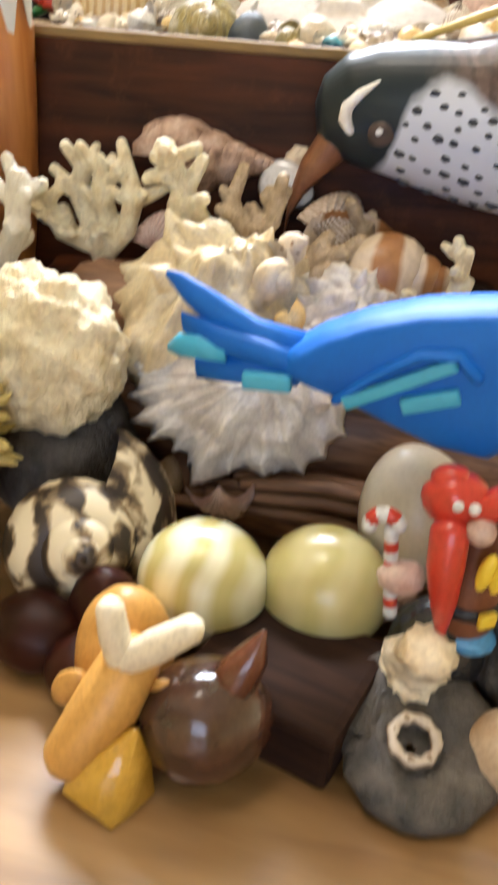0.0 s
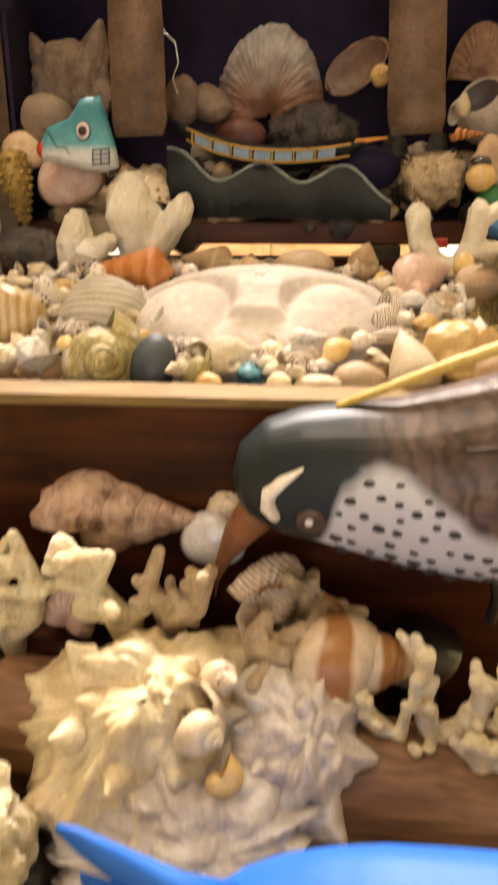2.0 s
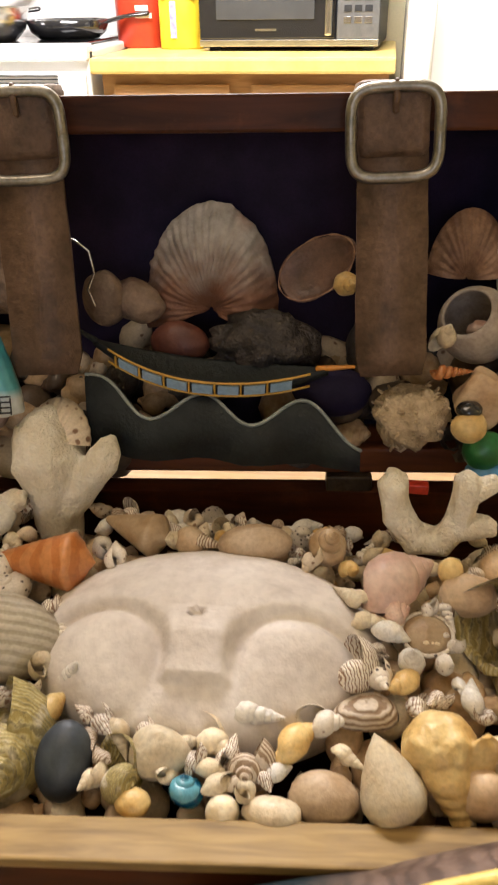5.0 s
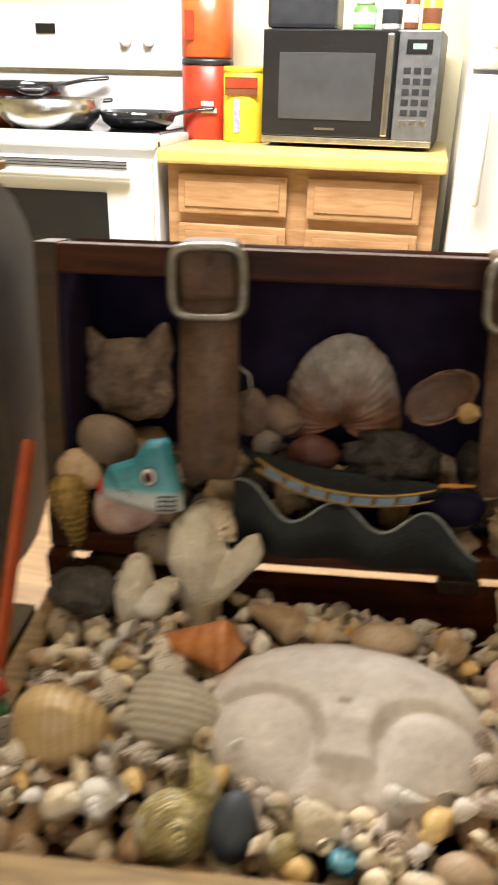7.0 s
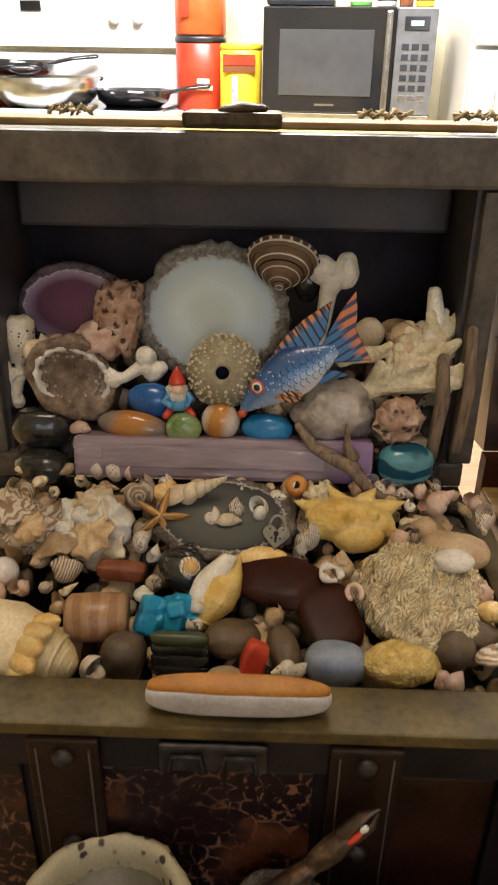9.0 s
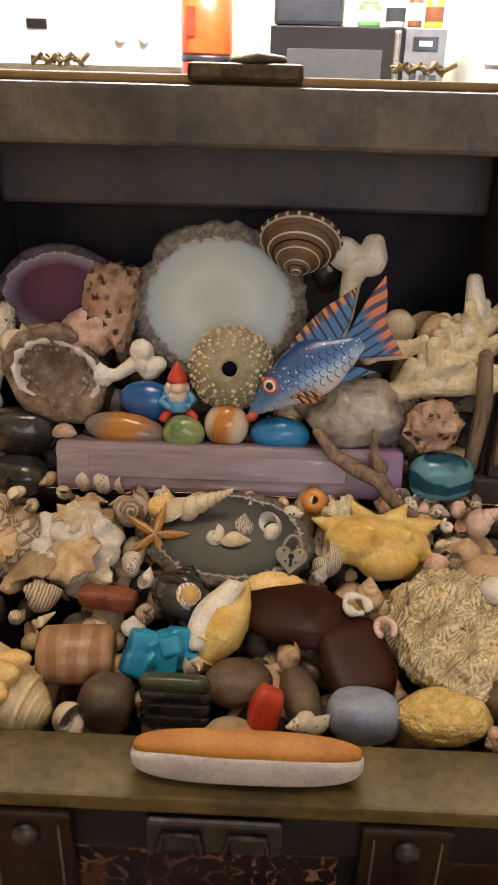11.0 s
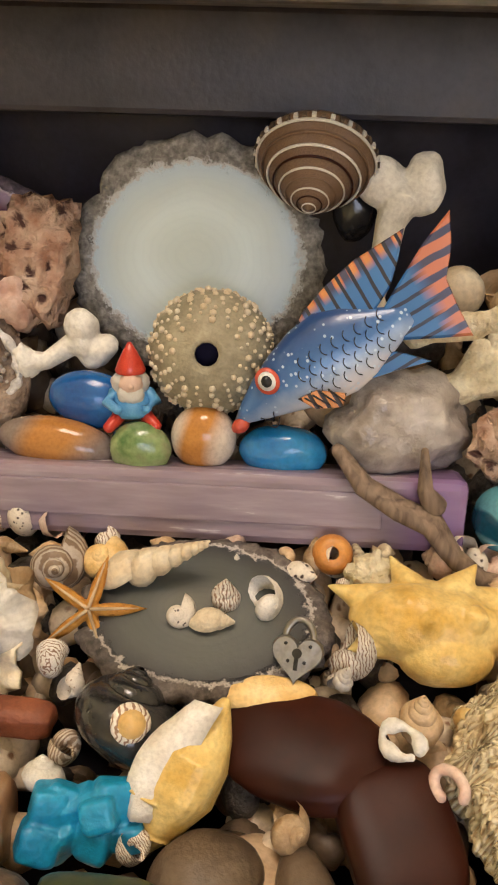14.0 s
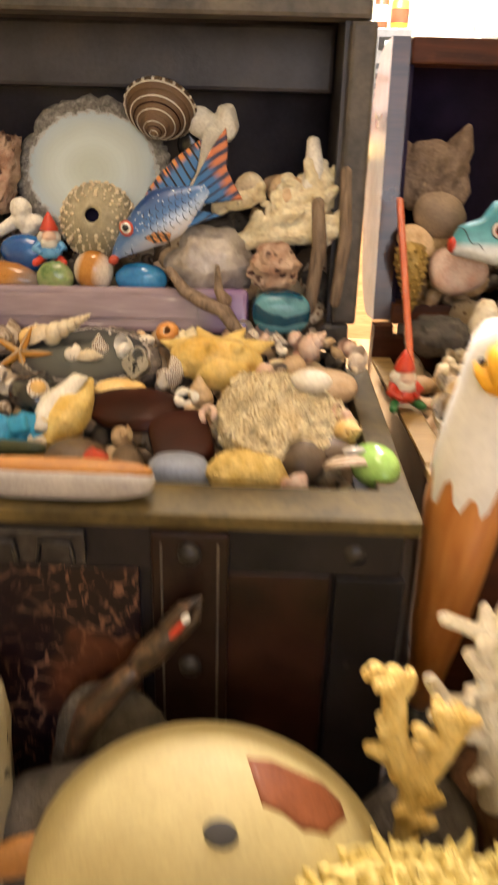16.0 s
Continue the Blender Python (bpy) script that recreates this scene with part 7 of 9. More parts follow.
taken((0.2036, 0.626), 0.012)
sd = base("sundial_shell", pose(0.201, 0.662, 0.958, 10, 0, 0), "small dark-edged sundial shell", "shell")
part("cone", scaled(lathe([(0.0, 0.25), (0.2, 0.2), (0.36, 0.1), (0.5, 0.0), (0.3, -0.05), (0.0, -0.05)], 32, False), 0.016, 0.016, 0.016), SHELL_TAN, sd, "", True)
part("edge_band", tube([(0.0078 * math.cos(a), 0.0078 * math.sin(a), 0.0004) for a in (2 * math.pi * j / 30 for j in range(31))], [0.0007] * 31, 6), SHELL_BLACK, sd, "dark dotted edge", True)


def finger_coral(m, size, fingers, seed, mat, label):
    """Stout coral with a few thick rounded fingers, pitted all over."""
    f = bmesh.new()
    for pts, rad in fingers:
        bm = tube([Vector(p) * size for p in pts], [r * size for r in rad], 20, 0.75)
        bmesh.ops.subdivide_edges(bm, edges=bm.edges[:], cuts=1, use_grid_fill=True)
        rough(bm, size * 0.035, size * 0.12, seed)
        data = bpy.data.meshes.new("finger")
        bm.to_mesh(data)
        bm.free()
        f.from_mesh(data)
        bpy.data.meshes.remove(data)
    return merged(thing("finger_coral", f, mat, m, worded(label), "coral"), size * 0.02)


finger_coral(pose(0.066, 0.706, 0.953, -12, 0, 0), 0.054, [([(0, 0, -0.1), (0.0, 0, 0.2), (-0.06, 0, 0.5), (-0.09, 0, 0.68)], [0.16, 0.22, 0.29, 0.22]), ([(0.05, 0, 0.12), (0.22, 0, 0.34), (0.32, 0, 0.5), (0.37, 0, 0.6)], [0.15, 0.14, 0.15, 0.12])], 3.0, CORAL_WHITE, "thick cream coral with two blunt fingers")
taken((0.069, 0.70), 0.016)
finger_coral(pose(0.203, 0.702, 0.956, -10, 0, 0), 0.044, [([(-0.32, 0, 0.62), (-0.28, 0, 0.35), (-0.12, 0, 0.16), (0.08, 0, 0.14), (0.2, 0, 0.34), (0.24, 0, 0.66)], [0.15, 0.14, 0.15, 0.15, 0.13, 0.14]), ([(0.2, 0, 0.3), (0.42, 0, 0.3)], [0.13, 0.1]), ([(0.24, 0, 0.55), (0.4, 0, 0.68)], [0.1, 0.09])], 9.0, CORAL_WHITE, "white U-shaped knobbly coral")
taken((0.205, 0.703), 0.016)
finger_coral(pose(0.042, 0.690, 0.955, -10, 0, 20), 0.03, [([(0, 0, 0), (0, 0, 0.5), (0.05, 0, 0.8)], [0.3, 0.34, 0.25]), ([(0.1, 0, 0.3), (0.5, 0, 0.5)], [0.2, 0.16])], 5.0, CORAL_WHITE, "white lumpy coral")
taken((0.042, 0.69), 0.011)
finger_coral(pose(0.236, 0.625, 0.944, -20, 10, 0), 0.03, [([(-0.4, 0, 0.5), (0, 0, 0.35), (0.4, 0, 0.55)], [0.15, 0.32, 0.2]), ([(0, 0, 0.1), (0.1, 0, 0.6)], [0.3, 0.22])], 7.0, CORAL, "yellowish lumpy coral by the rim")
AMBERGLASS = plain("orange glass", (0.7, 0.17, 0.01), (0.85, 0.3, 0.03), 90, 0.08, 0.1, coat=0.8, sub=0.3)
fl = base("glass_flower", pose(0.2425, 0.662, 0.973, -30, 0, 0) @ Matrix.Diagonal((1.3, 1.3, 1.3, 1)), "orange faceted glass ornament", "ornament")
for i in range(6):
    a = 2 * math.pi * i / 6
    part("petal", lump(0.014, 0.008, 0.01, 0.1, 0.8, i, 2), AMBERGLASS, fl, "", False, pose(0.008 * math.cos(a), 0, 0.008 * math.sin(a), 0, -math.degrees(a), 0))
part("centre", ico(0.006, 2), AMBERGLASS, fl)
figurine("toy_figurine", pose(0.0015, 0.640, 0.948, -5, 0, 20), 0.0255, REDPAINT, REDPAINT, GREENPAINT, "tiny red and green painted toy figurine")
duck = Form()
duck.add(moved(lump(0.017, 0.013, 0.011, 0.08), pose(0.004, 0, 0.005)), BLUEPAINT)
duck.add(moved(lump(0.013, 0.011, 0.013, 0.06), pose(0.0, 0, 0.013)), GREENPAINT)
duck.add(moved(lump(0.011, 0.009, 0.010, 0.05), pose(-0.006, -0.001, 0.022)), SHELL_GOLD)
duck.add(moved(lump(0.008, 0.007, 0.005, 0.05), pose(-0.006, 0.001, 0.027)), STONE_BLACK)
duck.add(moved(lump(0.009, 0.008, 0.012, 0.06), pose(0.011, 0.001, 0.006)), SHELL_WHITE)
ob = new("toy_figurine", duck.mesh("toy_figurine"))
ob.matrix_basis = pose(0.2205, 0.729, 0.970, 0, 0, 10) @ Matrix.Diagonal((1.15, 1.15, 1.15, 1))
tagged(ob, "little yellow, green and blue painted toy figurine", "figurine")
thing("wedge_chip", box(-0.004, 0.004, -0.002, 0.002, -0.002, 0.002, 0.0006), REDPAINT, pose(0.199, 0.729, 0.967), "small red plastic chip on the back rim", "chip", "", False)
scatter(31, 170, 0.02, 0.25, 0.612, 0.715, heap_r, 0.008, 0.015, "small shells in the red-brown chest", SMALL_R, keep=0.2)
LINED = [("whelk", SHELL_LINED, "small whelk shell lined in brown on white"), ("whelk", SHELL_BROWNPATCH, "small brown mottled whelk shell"), ("spindle", SHELL_GREY, "small brown banded spindle shell"), ("dove", SHELL_CREAM, "small smooth cream shell"), ("whelk", SHELL_CREAM, "small cream whelk shell")]
scatter(34, 14, 0.108, 0.165, 0.606, 0.622, lambda y: heap_r(y) + 0.001, 0.008, 0.011, "small shells in the red-brown chest", LINED, keep=-0.1)
scatter(35, 30, 0.050, 0.235, 0.684, 0.712, lambda y: heap_r(y) + 0.003, 0.009, 0.013, "small shells in the red-brown chest", LINED, keep=-0.2)
scatter(32, 60, 0.03, 0.245, 0.690, 0.718, heap_r, 0.009, 0.014, "small shells in the red-brown chest", SMALL_R, keep=0.4)
scatter(33, 30, 0.02, 0.06, 0.606, 0.705, heap_r, 0.009, 0.016, "small shells in the red-brown chest", SMALL_R, keep=0.2)

# ---- in its lid ----
bed("shell_bed", in_r, -0.118, 0.118, 0.150, 0.195, lambda x, y: 0.987 + (y - 0.15) * 0.5, 120, 12, [ROCK_DARK, SHELL_TAN, STONE_GREY, SHELL_BROWNPATCH], "dark pebbles and shells heaped in the lid of the red-brown chest", 0.006, 0.011)
SC = Nodes("grey pink scallop", 0.55, 0.0, 0.0)
c = SC.ramp(SC.noise(110, 4.0), [(0.3, (0.26, 0.23, 0.2)), (0.7, (0.62, 0.59, 0.55))])
c = SC.mix(c, (0.55, 0.3, 0.22), SC.ramp(SC.noise(45), [(0.6, (0, 0, 0)), (0.75, (0.35, 0.35, 0.35))]))
c = SC.mix((0.2, 0.09, 0.05), c, SC.ramp(SC.math("ADD", SC.math("MULTIPLY", SC.axis(2), 22.0), SC.math("MULTIPLY", SC.noise(120), 0.6)), [(0.0, (0, 0, 0)), (0.55, (1, 1, 1))]))
SC.bump(SC.noise(500), 0.7, 0.0008)
SCALLOP = SC.done(c)
thing("scallop_shell", rough(scaled(scallop(24, 0.011, 0.2, 1.8, 150), 0.051, 0.05, 0.044), 0.0012, 0.005), SCALLOP, pose(0.1138, 0.7755, 1.0365, -12, 0, 0), "large grey-pink scallop shell leaning in the lid", "shell")
FANBROWN = plain("orange brown fan shell", (0.18, 0.085, 0.045), (0.42, 0.25, 0.15), 130, 0.5, 0.5)
thing("scallop_shell", scaled(scallop(16, 0.014, 0.2, 1.5, 110), 0.029, 0.03, 0.028), FANBROWN, pose(0.2125, 0.7820, 1.0430, -10, 0, 0), "brown scallop shell leaning in the lid", "shell")
thing("scallop_shell", scaled(scallop(13, 0.02), 0.024, 0.024, 0.018), SHELL_BROWNPATCH, pose(0.0655, 0.7199, 0.9905, -30, 0, 0), "brown ribbed scallop at the lid's foot", "shell")
BROWNSHELL = plain("grey brown rough shell", (0.14, 0.085, 0.05), (0.4, 0.28, 0.19), 120, 0.6, 0.8, 0.0014, 500)
pieces = [lump(0.042, 0.022, 0.036, 0.22, 0.7, 3.4, 5, 0.2), tube([(-0.010, 0, 0.006), (-0.017, 0, 0.015), (-0.0195, 0, 0.022)], [0.0085, 0.0055, 0.002], 12), tube([(0.008, 0, 0.006), (0.014, 0, 0.018), (0.0165, 0, 0.027)], [0.010, 0.007, 0.002], 12)]
melded("rough_shell", pose(0.0165, 0.765, 1.032), pieces, BROWNSHELL, "grey-brown rough shell with two pointed ears", "shell", 0.0006)
EARTHSTONE = plain("earthy brown stone", (0.13, 0.08, 0.05), (0.3, 0.21, 0.15), 110, 0.6, 0.5)
BLUE2 = Nodes("painted blue fish head", 0.35, 0.0, 0.2)
z = BLUE2.math("ADD", BLUE2.math("MULTIPLY", BLUE2.axis(2), 32.0), 0.6)
BLUE2_M = BLUE2.done(BLUE2.mix(BLUE2.ramp(z, [(0.3, (0.62, 0.66, 0.66)), (0.42, (0.1, 0.38, 0.44)), (0.8, (0.04, 0.24, 0.3))]), BLUE2.ramp(BLUE2.noise(300), [(0.3, (0.6, 0.6, 0.6)), (0.6, (1, 1, 1))]), 0.5, "MULTIPLY"))
fh = base("painted_fish", pose(0.0440, 0.711, 1.0135, -14, 0, 4) @ Matrix.Diagonal((0.9, 0.9, 0.92, 1)), "turquoise and white carved fish with red lips in the lid", "ornament")
PBLACK, PWHITE = plain("black paint lines", (0.01, 0.01, 0.012), (0.02, 0.02, 0.022), 90, 0.4), plain("white paint dots", (0.7, 0.7, 0.68), (0.8, 0.8, 0.78), 90, 0.4)
side_of = [(-0.0243, -0.0095), (-0.0225, -0.002), (-0.0195, 0.0026), (-0.0085, 0.0066), (-0.002, 0.0155), (0.0064, 0.0168), (0.011, 0.0043), (0.0146, -0.0075), (0.0155, -0.0154), (0.0082, -0.0178), (-0.0009, -0.017), (-0.0174, -0.0134), (-0.0229, -0.0124)]
fx, fz = -0.002, -0.003
bm = strip([[(fx + (x - fx) * k_, y, fz + (z - fz) * k_) for x, z in side_of] for y, k_ in ((-0.0062, 0.5), (-0.0056, 0.8), (-0.0035, 0.95), (0.0, 1.0), (0.0035, 0.95), (0.006, 0.7))])
bmesh.ops.subdivide_edges(bm, edges=bm.edges[:], cuts=2, use_grid_fill=True, smooth=0.12)
part("body", bm, BLUE2_M, fh, "turquoise head over a white jaw", True)
part("lips", moved(lump(0.0065, 0.007, 0.0085, 0.05), pose(-0.0222, -0.001, -0.0075)), REDPAINT, fh, "red painted lips", True)
eye = None
for nm, r, y, mt in (("eye_ring", 0.0044, -0.0062, PBLACK), ("eye_white", 0.0039, -0.0066, PWHITE), ("iris", 0.0025, -0.007, REDPAINT), ("pupil", 0.0021, -0.0074, PBLACK)):
    eye = eye or fh
    made = part(nm, moved(scaled(lathe([(0, 0.0006), (r * 0.95, 0.0005), (r, 0)], 24, False), 0.88, 1, 1), pose(0, y, 0, 90)), mt, eye, "", True)
    eye = made if nm == "eye_ring" else eye
part("gill_line", tube([(-0.0205 + 0.0013 * i, -0.0061, 0.0005 - 0.0011 * i + 0.0016 * math.sin(0.9 * i)) for i in range(11)], [0.00028] * 11, 6), PBLACK, fh, "wavy black line", True)
for i in range(4):
    part("tooth_line", tube([(0.0045, -0.0063, -0.0085 - 0.0021 * i), (0.0128, -0.0061, -0.0079 - 0.0021 * i)], [0.0003] * 2, 6), PBLACK, fh)
for x in (0.0045, 0.0086, 0.0128):
    part("tooth_line", tube([(x, -0.0063, -0.0085), (x, -0.0061, -0.0148)], [0.0003] * 2, 6), PBLACK, fh)
for p, sx, sy, sz, mat, label, rot, kw in (
    ((0.0185, 0.7277, 1.0180), 0.028, 0.016, 0.022, plain("dull tan stone", (0.2, 0.14, 0.09), (0.34, 0.25, 0.17), 80, 0.6, 0.2), "grey-tan egg-shaped stone in the lid", (0, 20, 0), {}),
    ((0.1377, 0.7549, 1.0094), 0.04, 0.02, 0.026, plain("black brown ore", (0.014, 0.011, 0.009), (0.06, 0.046, 0.036), 130, 0.55, 0.9, 0.0015, 500), "dark rough mineral lump", (0, 0, 0), dict(bumps=0.3, size=0.4)),
    ((0.1045, 0.7546, 1.0091), 0.024, 0.014, 0.017, plain("dull red stone", (0.08, 0.022, 0.014), (0.14, 0.045, 0.026), 90, 0.5), "dull red stone behind the boat", (0, 0, 0), {}),
    ((0.2349, 0.7345, 0.9914), 0.017, 0.014, 0.013, STONE_TAN, "rounded tan pebble in the lid", (0, 0, 0), {}),
    ((0.2317, 0.7533, 1.0127), 0.013, 0.01, 0.013, STONE_BLUEGREY, "small lilac-grey stone", (0, 0, 0), dict(bumps=0.2, size=0.4)),
    ((0.2296, 0.7412, 1.0032), 0.018, 0.014, 0.018, STONE_GREY, "brown-grey pebble in the lid", (0, 0, 0), {}),
    ((0.2191, 0.7385, 1.0013), 0.019, 0.014, 0.021, STONE_TAN, "angular pinkish stone in the lid", (0, 25, 0), dict(boxy=0.5, bumps=0.15)),
    ((0.0865, 0.7594, 1.0235), 0.022, 0.014, 0.016, EARTHSTONE, "pinkish rough stone in the lid", (0, 20, 0), dict(bumps=0.2)),
    ((0.0750, 0.7565, 1.0250), 0.018, 0.014, 0.022, EARTHSTONE, "dark earthy stone behind the strap", (0, 0, 0), {}),
    ((0.1642, 0.7458, 0.9964), 0.03, 0.014, 0.02, NAVY, "dark stone behind the slate", (0, 0, 0), {}),
):
    stone(p, sx, sy, sz, mat, label, *rot, **dict(dict(seed=p[0] * 70), **kw))
sp = base("pine_burl", pose(0.1941, 0.7348, 0.9935), "frizzy tan coral ball in the lid", "coral")
part("ball", lump(0.027, 0.02, 0.023, 0.2, 0.4, 5.0, 4), CORAL_TAN, sp, "", True)
for i in range(60):
    a, b = random.uniform(0, 6.28), random.uniform(-1.2, 1.2)
    d = Vector((math.cos(a) * math.cos(b), math.sin(a) * math.cos(b), math.sin(b)))
    q = Vector((d.x * 0.0125, d.y * 0.0095, d.z * 0.0108))
    part("frill", tube([q, q + d * 0.002 + Vector((random.uniform(-1, 1), random.uniform(-1, 1), random.uniform(-1, 1))) * 0.0018], [0.0009, 0.0005], 5), CORAL_TAN, sp, "", True)


def boat(m, label):
    b = base("toy_boat", m, label, "boat")
    hull, n = [], 24
    for i in range(n + 1):
        u = -1 + 2 * i / n
        x, lift = 0.044 * u, 0.0085 * u * u * (1.05 if u < 0 else 0.6)
        w, d = 0.010 * max(0.06, 1 - abs(u) ** 2.2), 0.011 * max(0.12, 1 - 0.75 * abs(u) ** 2)
        hull.append([(x, -w, lift + 0.0), (x, -w * 0.85, lift - d * 0.5), (x, 0, lift - d), (x, w * 0.85, lift - d * 0.5), (x, w, lift), (x, w * 0.8, lift), (x, 0, lift - d * 0.7), (x, -w * 0.8, lift)])
    part("hull", strip(hull), SLATE, b, "dark curved hull", True)
    side_ = lambda u: (0.044 * u, -0.010 * max(0.06, 1 - abs(u) ** 2.2) - 0.0003, 0.0085 * u * u * (1.05 if u < 0 else 0.6))
    gold, blue = plain("ochre paint", (0.45, 0.25, 0.03), (0.6, 0.36, 0.06), 90, 0.5), plain("dusty blue paint", (0.2, 0.32, 0.48), (0.3, 0.42, 0.56), 90, 0.5)
    for dz in (-0.0002, -0.0052):
        pts = [Vector(side_(-0.85 + 1.7 * i / 20)) + Vector((0, 0.0004 if dz > -0.001 else 0.0006, dz)) for i in range(21)]
        part("gold_line", tube(pts, [0.0005] * 21, 6), gold, b, "ochre painted line", True)
    for i in range(7):
        u0, u1 = -0.75 + 0.215 * i, -0.75 + 0.215 * i + 0.17
        a, c_ = Vector(side_(u0)), Vector(side_(u1))
        ring = lambda y: [a + Vector((0, y, -0.001)), c_ + Vector((0, y, -0.001)), c_ + Vector((0, y + 0.0006, -0.0046)), a + Vector((0, y + 0.0006, -0.0046))]
        part("painted_panel", strip([ring(-0.0006), ring(0.0006)]), blue, b, "dusty blue panel")
        part("gold_bar", tube([a + Vector((-0.0012, -0.0002, -0.0004)), a + Vector((-0.0012, 0.0004, -0.005))], [0.0004] * 2, 5), gold, b)
    part("stern_tip", tube([(0.040, 0, 0.0045), (0.047, 0, 0.0056), (0.053, 0, 0.0066)], [0.0012, 0.0010, 0.0006], 6), plain("orange paint", (0.6, 0.22, 0.02), (0.7, 0.3, 0.04), 60, 0.4), b, "orange painted tip", True)
    part("bow_tip", tube([(-0.043, 0, 0.0082), (-0.047, 0, 0.0104), (-0.0495, 0, 0.0122)], [0.0014, 0.001, 0.0005], 6), SLATE, b, "", True)


boat(pose(0.1195, 0.7380, 1.0060, 0, 3, 2), "small dark painted toy boat with blue panels in the lid")
wave = []
for i in range(61):
    u = i / 60
    x = -0.051 + 0.102 * u
    zt = 0.0085 + 0.0042 * math.sin(u * 17.0 + 0.6) + 0.008 * (abs(u - 0.5) * 2) ** 4 * (1 if u < 0.5 else -1)
    yb = 0.004 * math.sin(u * 17.0 + 0.6)
    wave.append([(x, -0.006 + yb, zt), (x, -0.004 + yb, zt + 0.0012), (x, -0.001 + yb, zt), (x, 0.002 + yb * 0.5, -0.010), (x, -0.008 + yb * 0.6, -0.010)])
slabw = base("wavy_slate", pose(0.1258, 0.7300, 0.9860, -8, 0, 2), "dark green-black slab with a wavy pale edge in the lid", "ornament")
part("slab", rough(strip(wave), 0.0005, 0.006), SLATE, slabw, "", True)
edge = [(p[1][0], p[1][1] - 0.001, p[1][2]) for p in wave]
part("worn_edge", tube(edge, [0.0007] * len(edge), 6), plain("pale slate edge", (0.16, 0.18, 0.175), (0.3, 0.33, 0.31), 200, 0.5), slabw, "pale worn edge", True)
EARBROWN = plain("dark brown ear shell", (0.07, 0.034, 0.022), (0.17, 0.09, 0.06), 120, 0.4, 0.4)
ab = base("abalone_shell", pose(0.1560, 0.7626, 1.0385, 60, -35, 0), "brown open ear-shaped shell in the lid", "shell")
part("bowl", scaled(clam(), 0.030, 0.024, 0.014), EARBROWN, ab, "", True, pose(0, 0, 0, 180))
part("rim", tube([(0.0160 * math.cos(a), 0.0102 * math.sin(a), 0.0) for a in (2 * math.pi * j / 40 for j in range(41))], [0.0003 + 0.0002 * math.sin(j * 1.7) for j in range(41)], 6), FANBROWN, ab, "pale frilled rim", True)
shell("whelk", (0.1680, 0.7560, 1.0355), 0.016, 60, 60, 0, SHELL_GOLD, "small golden shell behind the strap")
cup = base("hollow_shell", Matrix.Translation((0.2165, 0.762, 1.0190)) @ Vector((-0.42, -0.55, 0.62)).to_track_quat("Z", "Y").to_matrix().to_4x4(), "pale hollow snail shell with an open mouth in the lid", "shell")
arc = [math.pi - (math.pi - 0.72) * i / 20 for i in range(21)]
part("shell_body", lathe([(0.0142 * math.sin(a), 0.0155 * math.cos(a)) for a in arc] + [(0.0128 * math.sin(a), 0.0143 * math.cos(a)) for a in arc[::-1][:16]], 40, False), plain("grey tan snail shell", (0.3, 0.24, 0.19), (0.5, 0.43, 0.36), 110, 0.5, 0.4), cup, "", True)
part("inner_coil", moved(lump(0.011, 0.009, 0.016, 0.1), pose(0.003, -0.002, -0.002)), SHELL_ROSE, cup, "rosy inner whorl", True)
thing("cuttlebone", scaled(ico(1, 4), 0.0066, 0.003, 0.0290), SHELL_WHITE, pose(0.2318, 0.7755, 1.0235, -8, -15, 0), "long white cuttlebone standing in the lid", "shell")
shell("dove", (0.2035, 0.7424, 1.0214), 0.016, 30, 10, 0, SHELL_CREAM, "cream cowrie-like shell in the lid")
shell("auger", (0.2066, 0.7356, 1.0119), 0.015, 90, 10, 100, SHELL_ORANGE, "small orange auger shell in the lid")
valve((0.0294, 0.7183, 0.9925), 0.029, (60, 0, 10), SHELL_ROSE, "pinkish oval clam shell at the lid's foot", 0.7)
valve((0.0072, 0.7217, 1.0051), 0.02, (40, 30, 0), SHELL_TAN, "brown clam shell in the lid corner", 0.9)
plume = base("gold_pine_cone", pose(0.0062, 0.7126, 0.9901, 0, -6, 0), "golden knobbed cone hanging at the chest corner", "ornament")
GOLDP = plain("dull gold paint", (0.3, 0.19, 0.04), (0.5, 0.34, 0.1), 160, 0.45, 0.4, metal=0.4)
part("core", lathe([(0.0, -0.02), (0.002, -0.016), (0.006, -0.002), (0.008, 0.008), (0.006, 0.015), (0.0, 0.017)], 20, False), GOLDP, plume, "", True)
for r in range(9):
    for q in range(10):
        z, a = -0.014 + r * 0.0034, 2 * math.pi * (q + 0.5 * (r % 2)) / 10
        rr = np.interp(z, [-0.02, -0.016, -0.002, 0.008, 0.015, 0.017], [0, 0.002, 0.006, 0.008, 0.006, 0])
        part("scale", ico(0.0013, 1), GOLDP, plume, "", True, pose(rr * math.cos(a), rr * math.sin(a), z))
thing("lacquered_stick", rough(box(-0.0015, 0.0015, -0.003, 0.003, -0.05, 0.046, 0.0008), 0.0004, 0.02), plain("orange red lacquer", (0.45, 0.07, 0.015), (0.58, 0.12, 0.03), 60, 0.35), pose(0.0005, 0.672, 0.992, -40, -7, 0), "thin orange-red lacquered stick leaning in the corner", "stick", "", False)
wire = [(0.0646, 0.7398, 1.0513), (0.0725, 0.7394, 1.0532), (0.0775, 0.7397, 1.0491), (0.0785, 0.7398, 1.0410), (0.0755, 0.7396, 1.0349), (0.0775, 0.7397, 1.0288)]
thing("bent_wire", tube(wire, [0.0005] * 6, 6), STEEL, Matrix.Identity(4), "thin bent wire behind the strap", "wire")


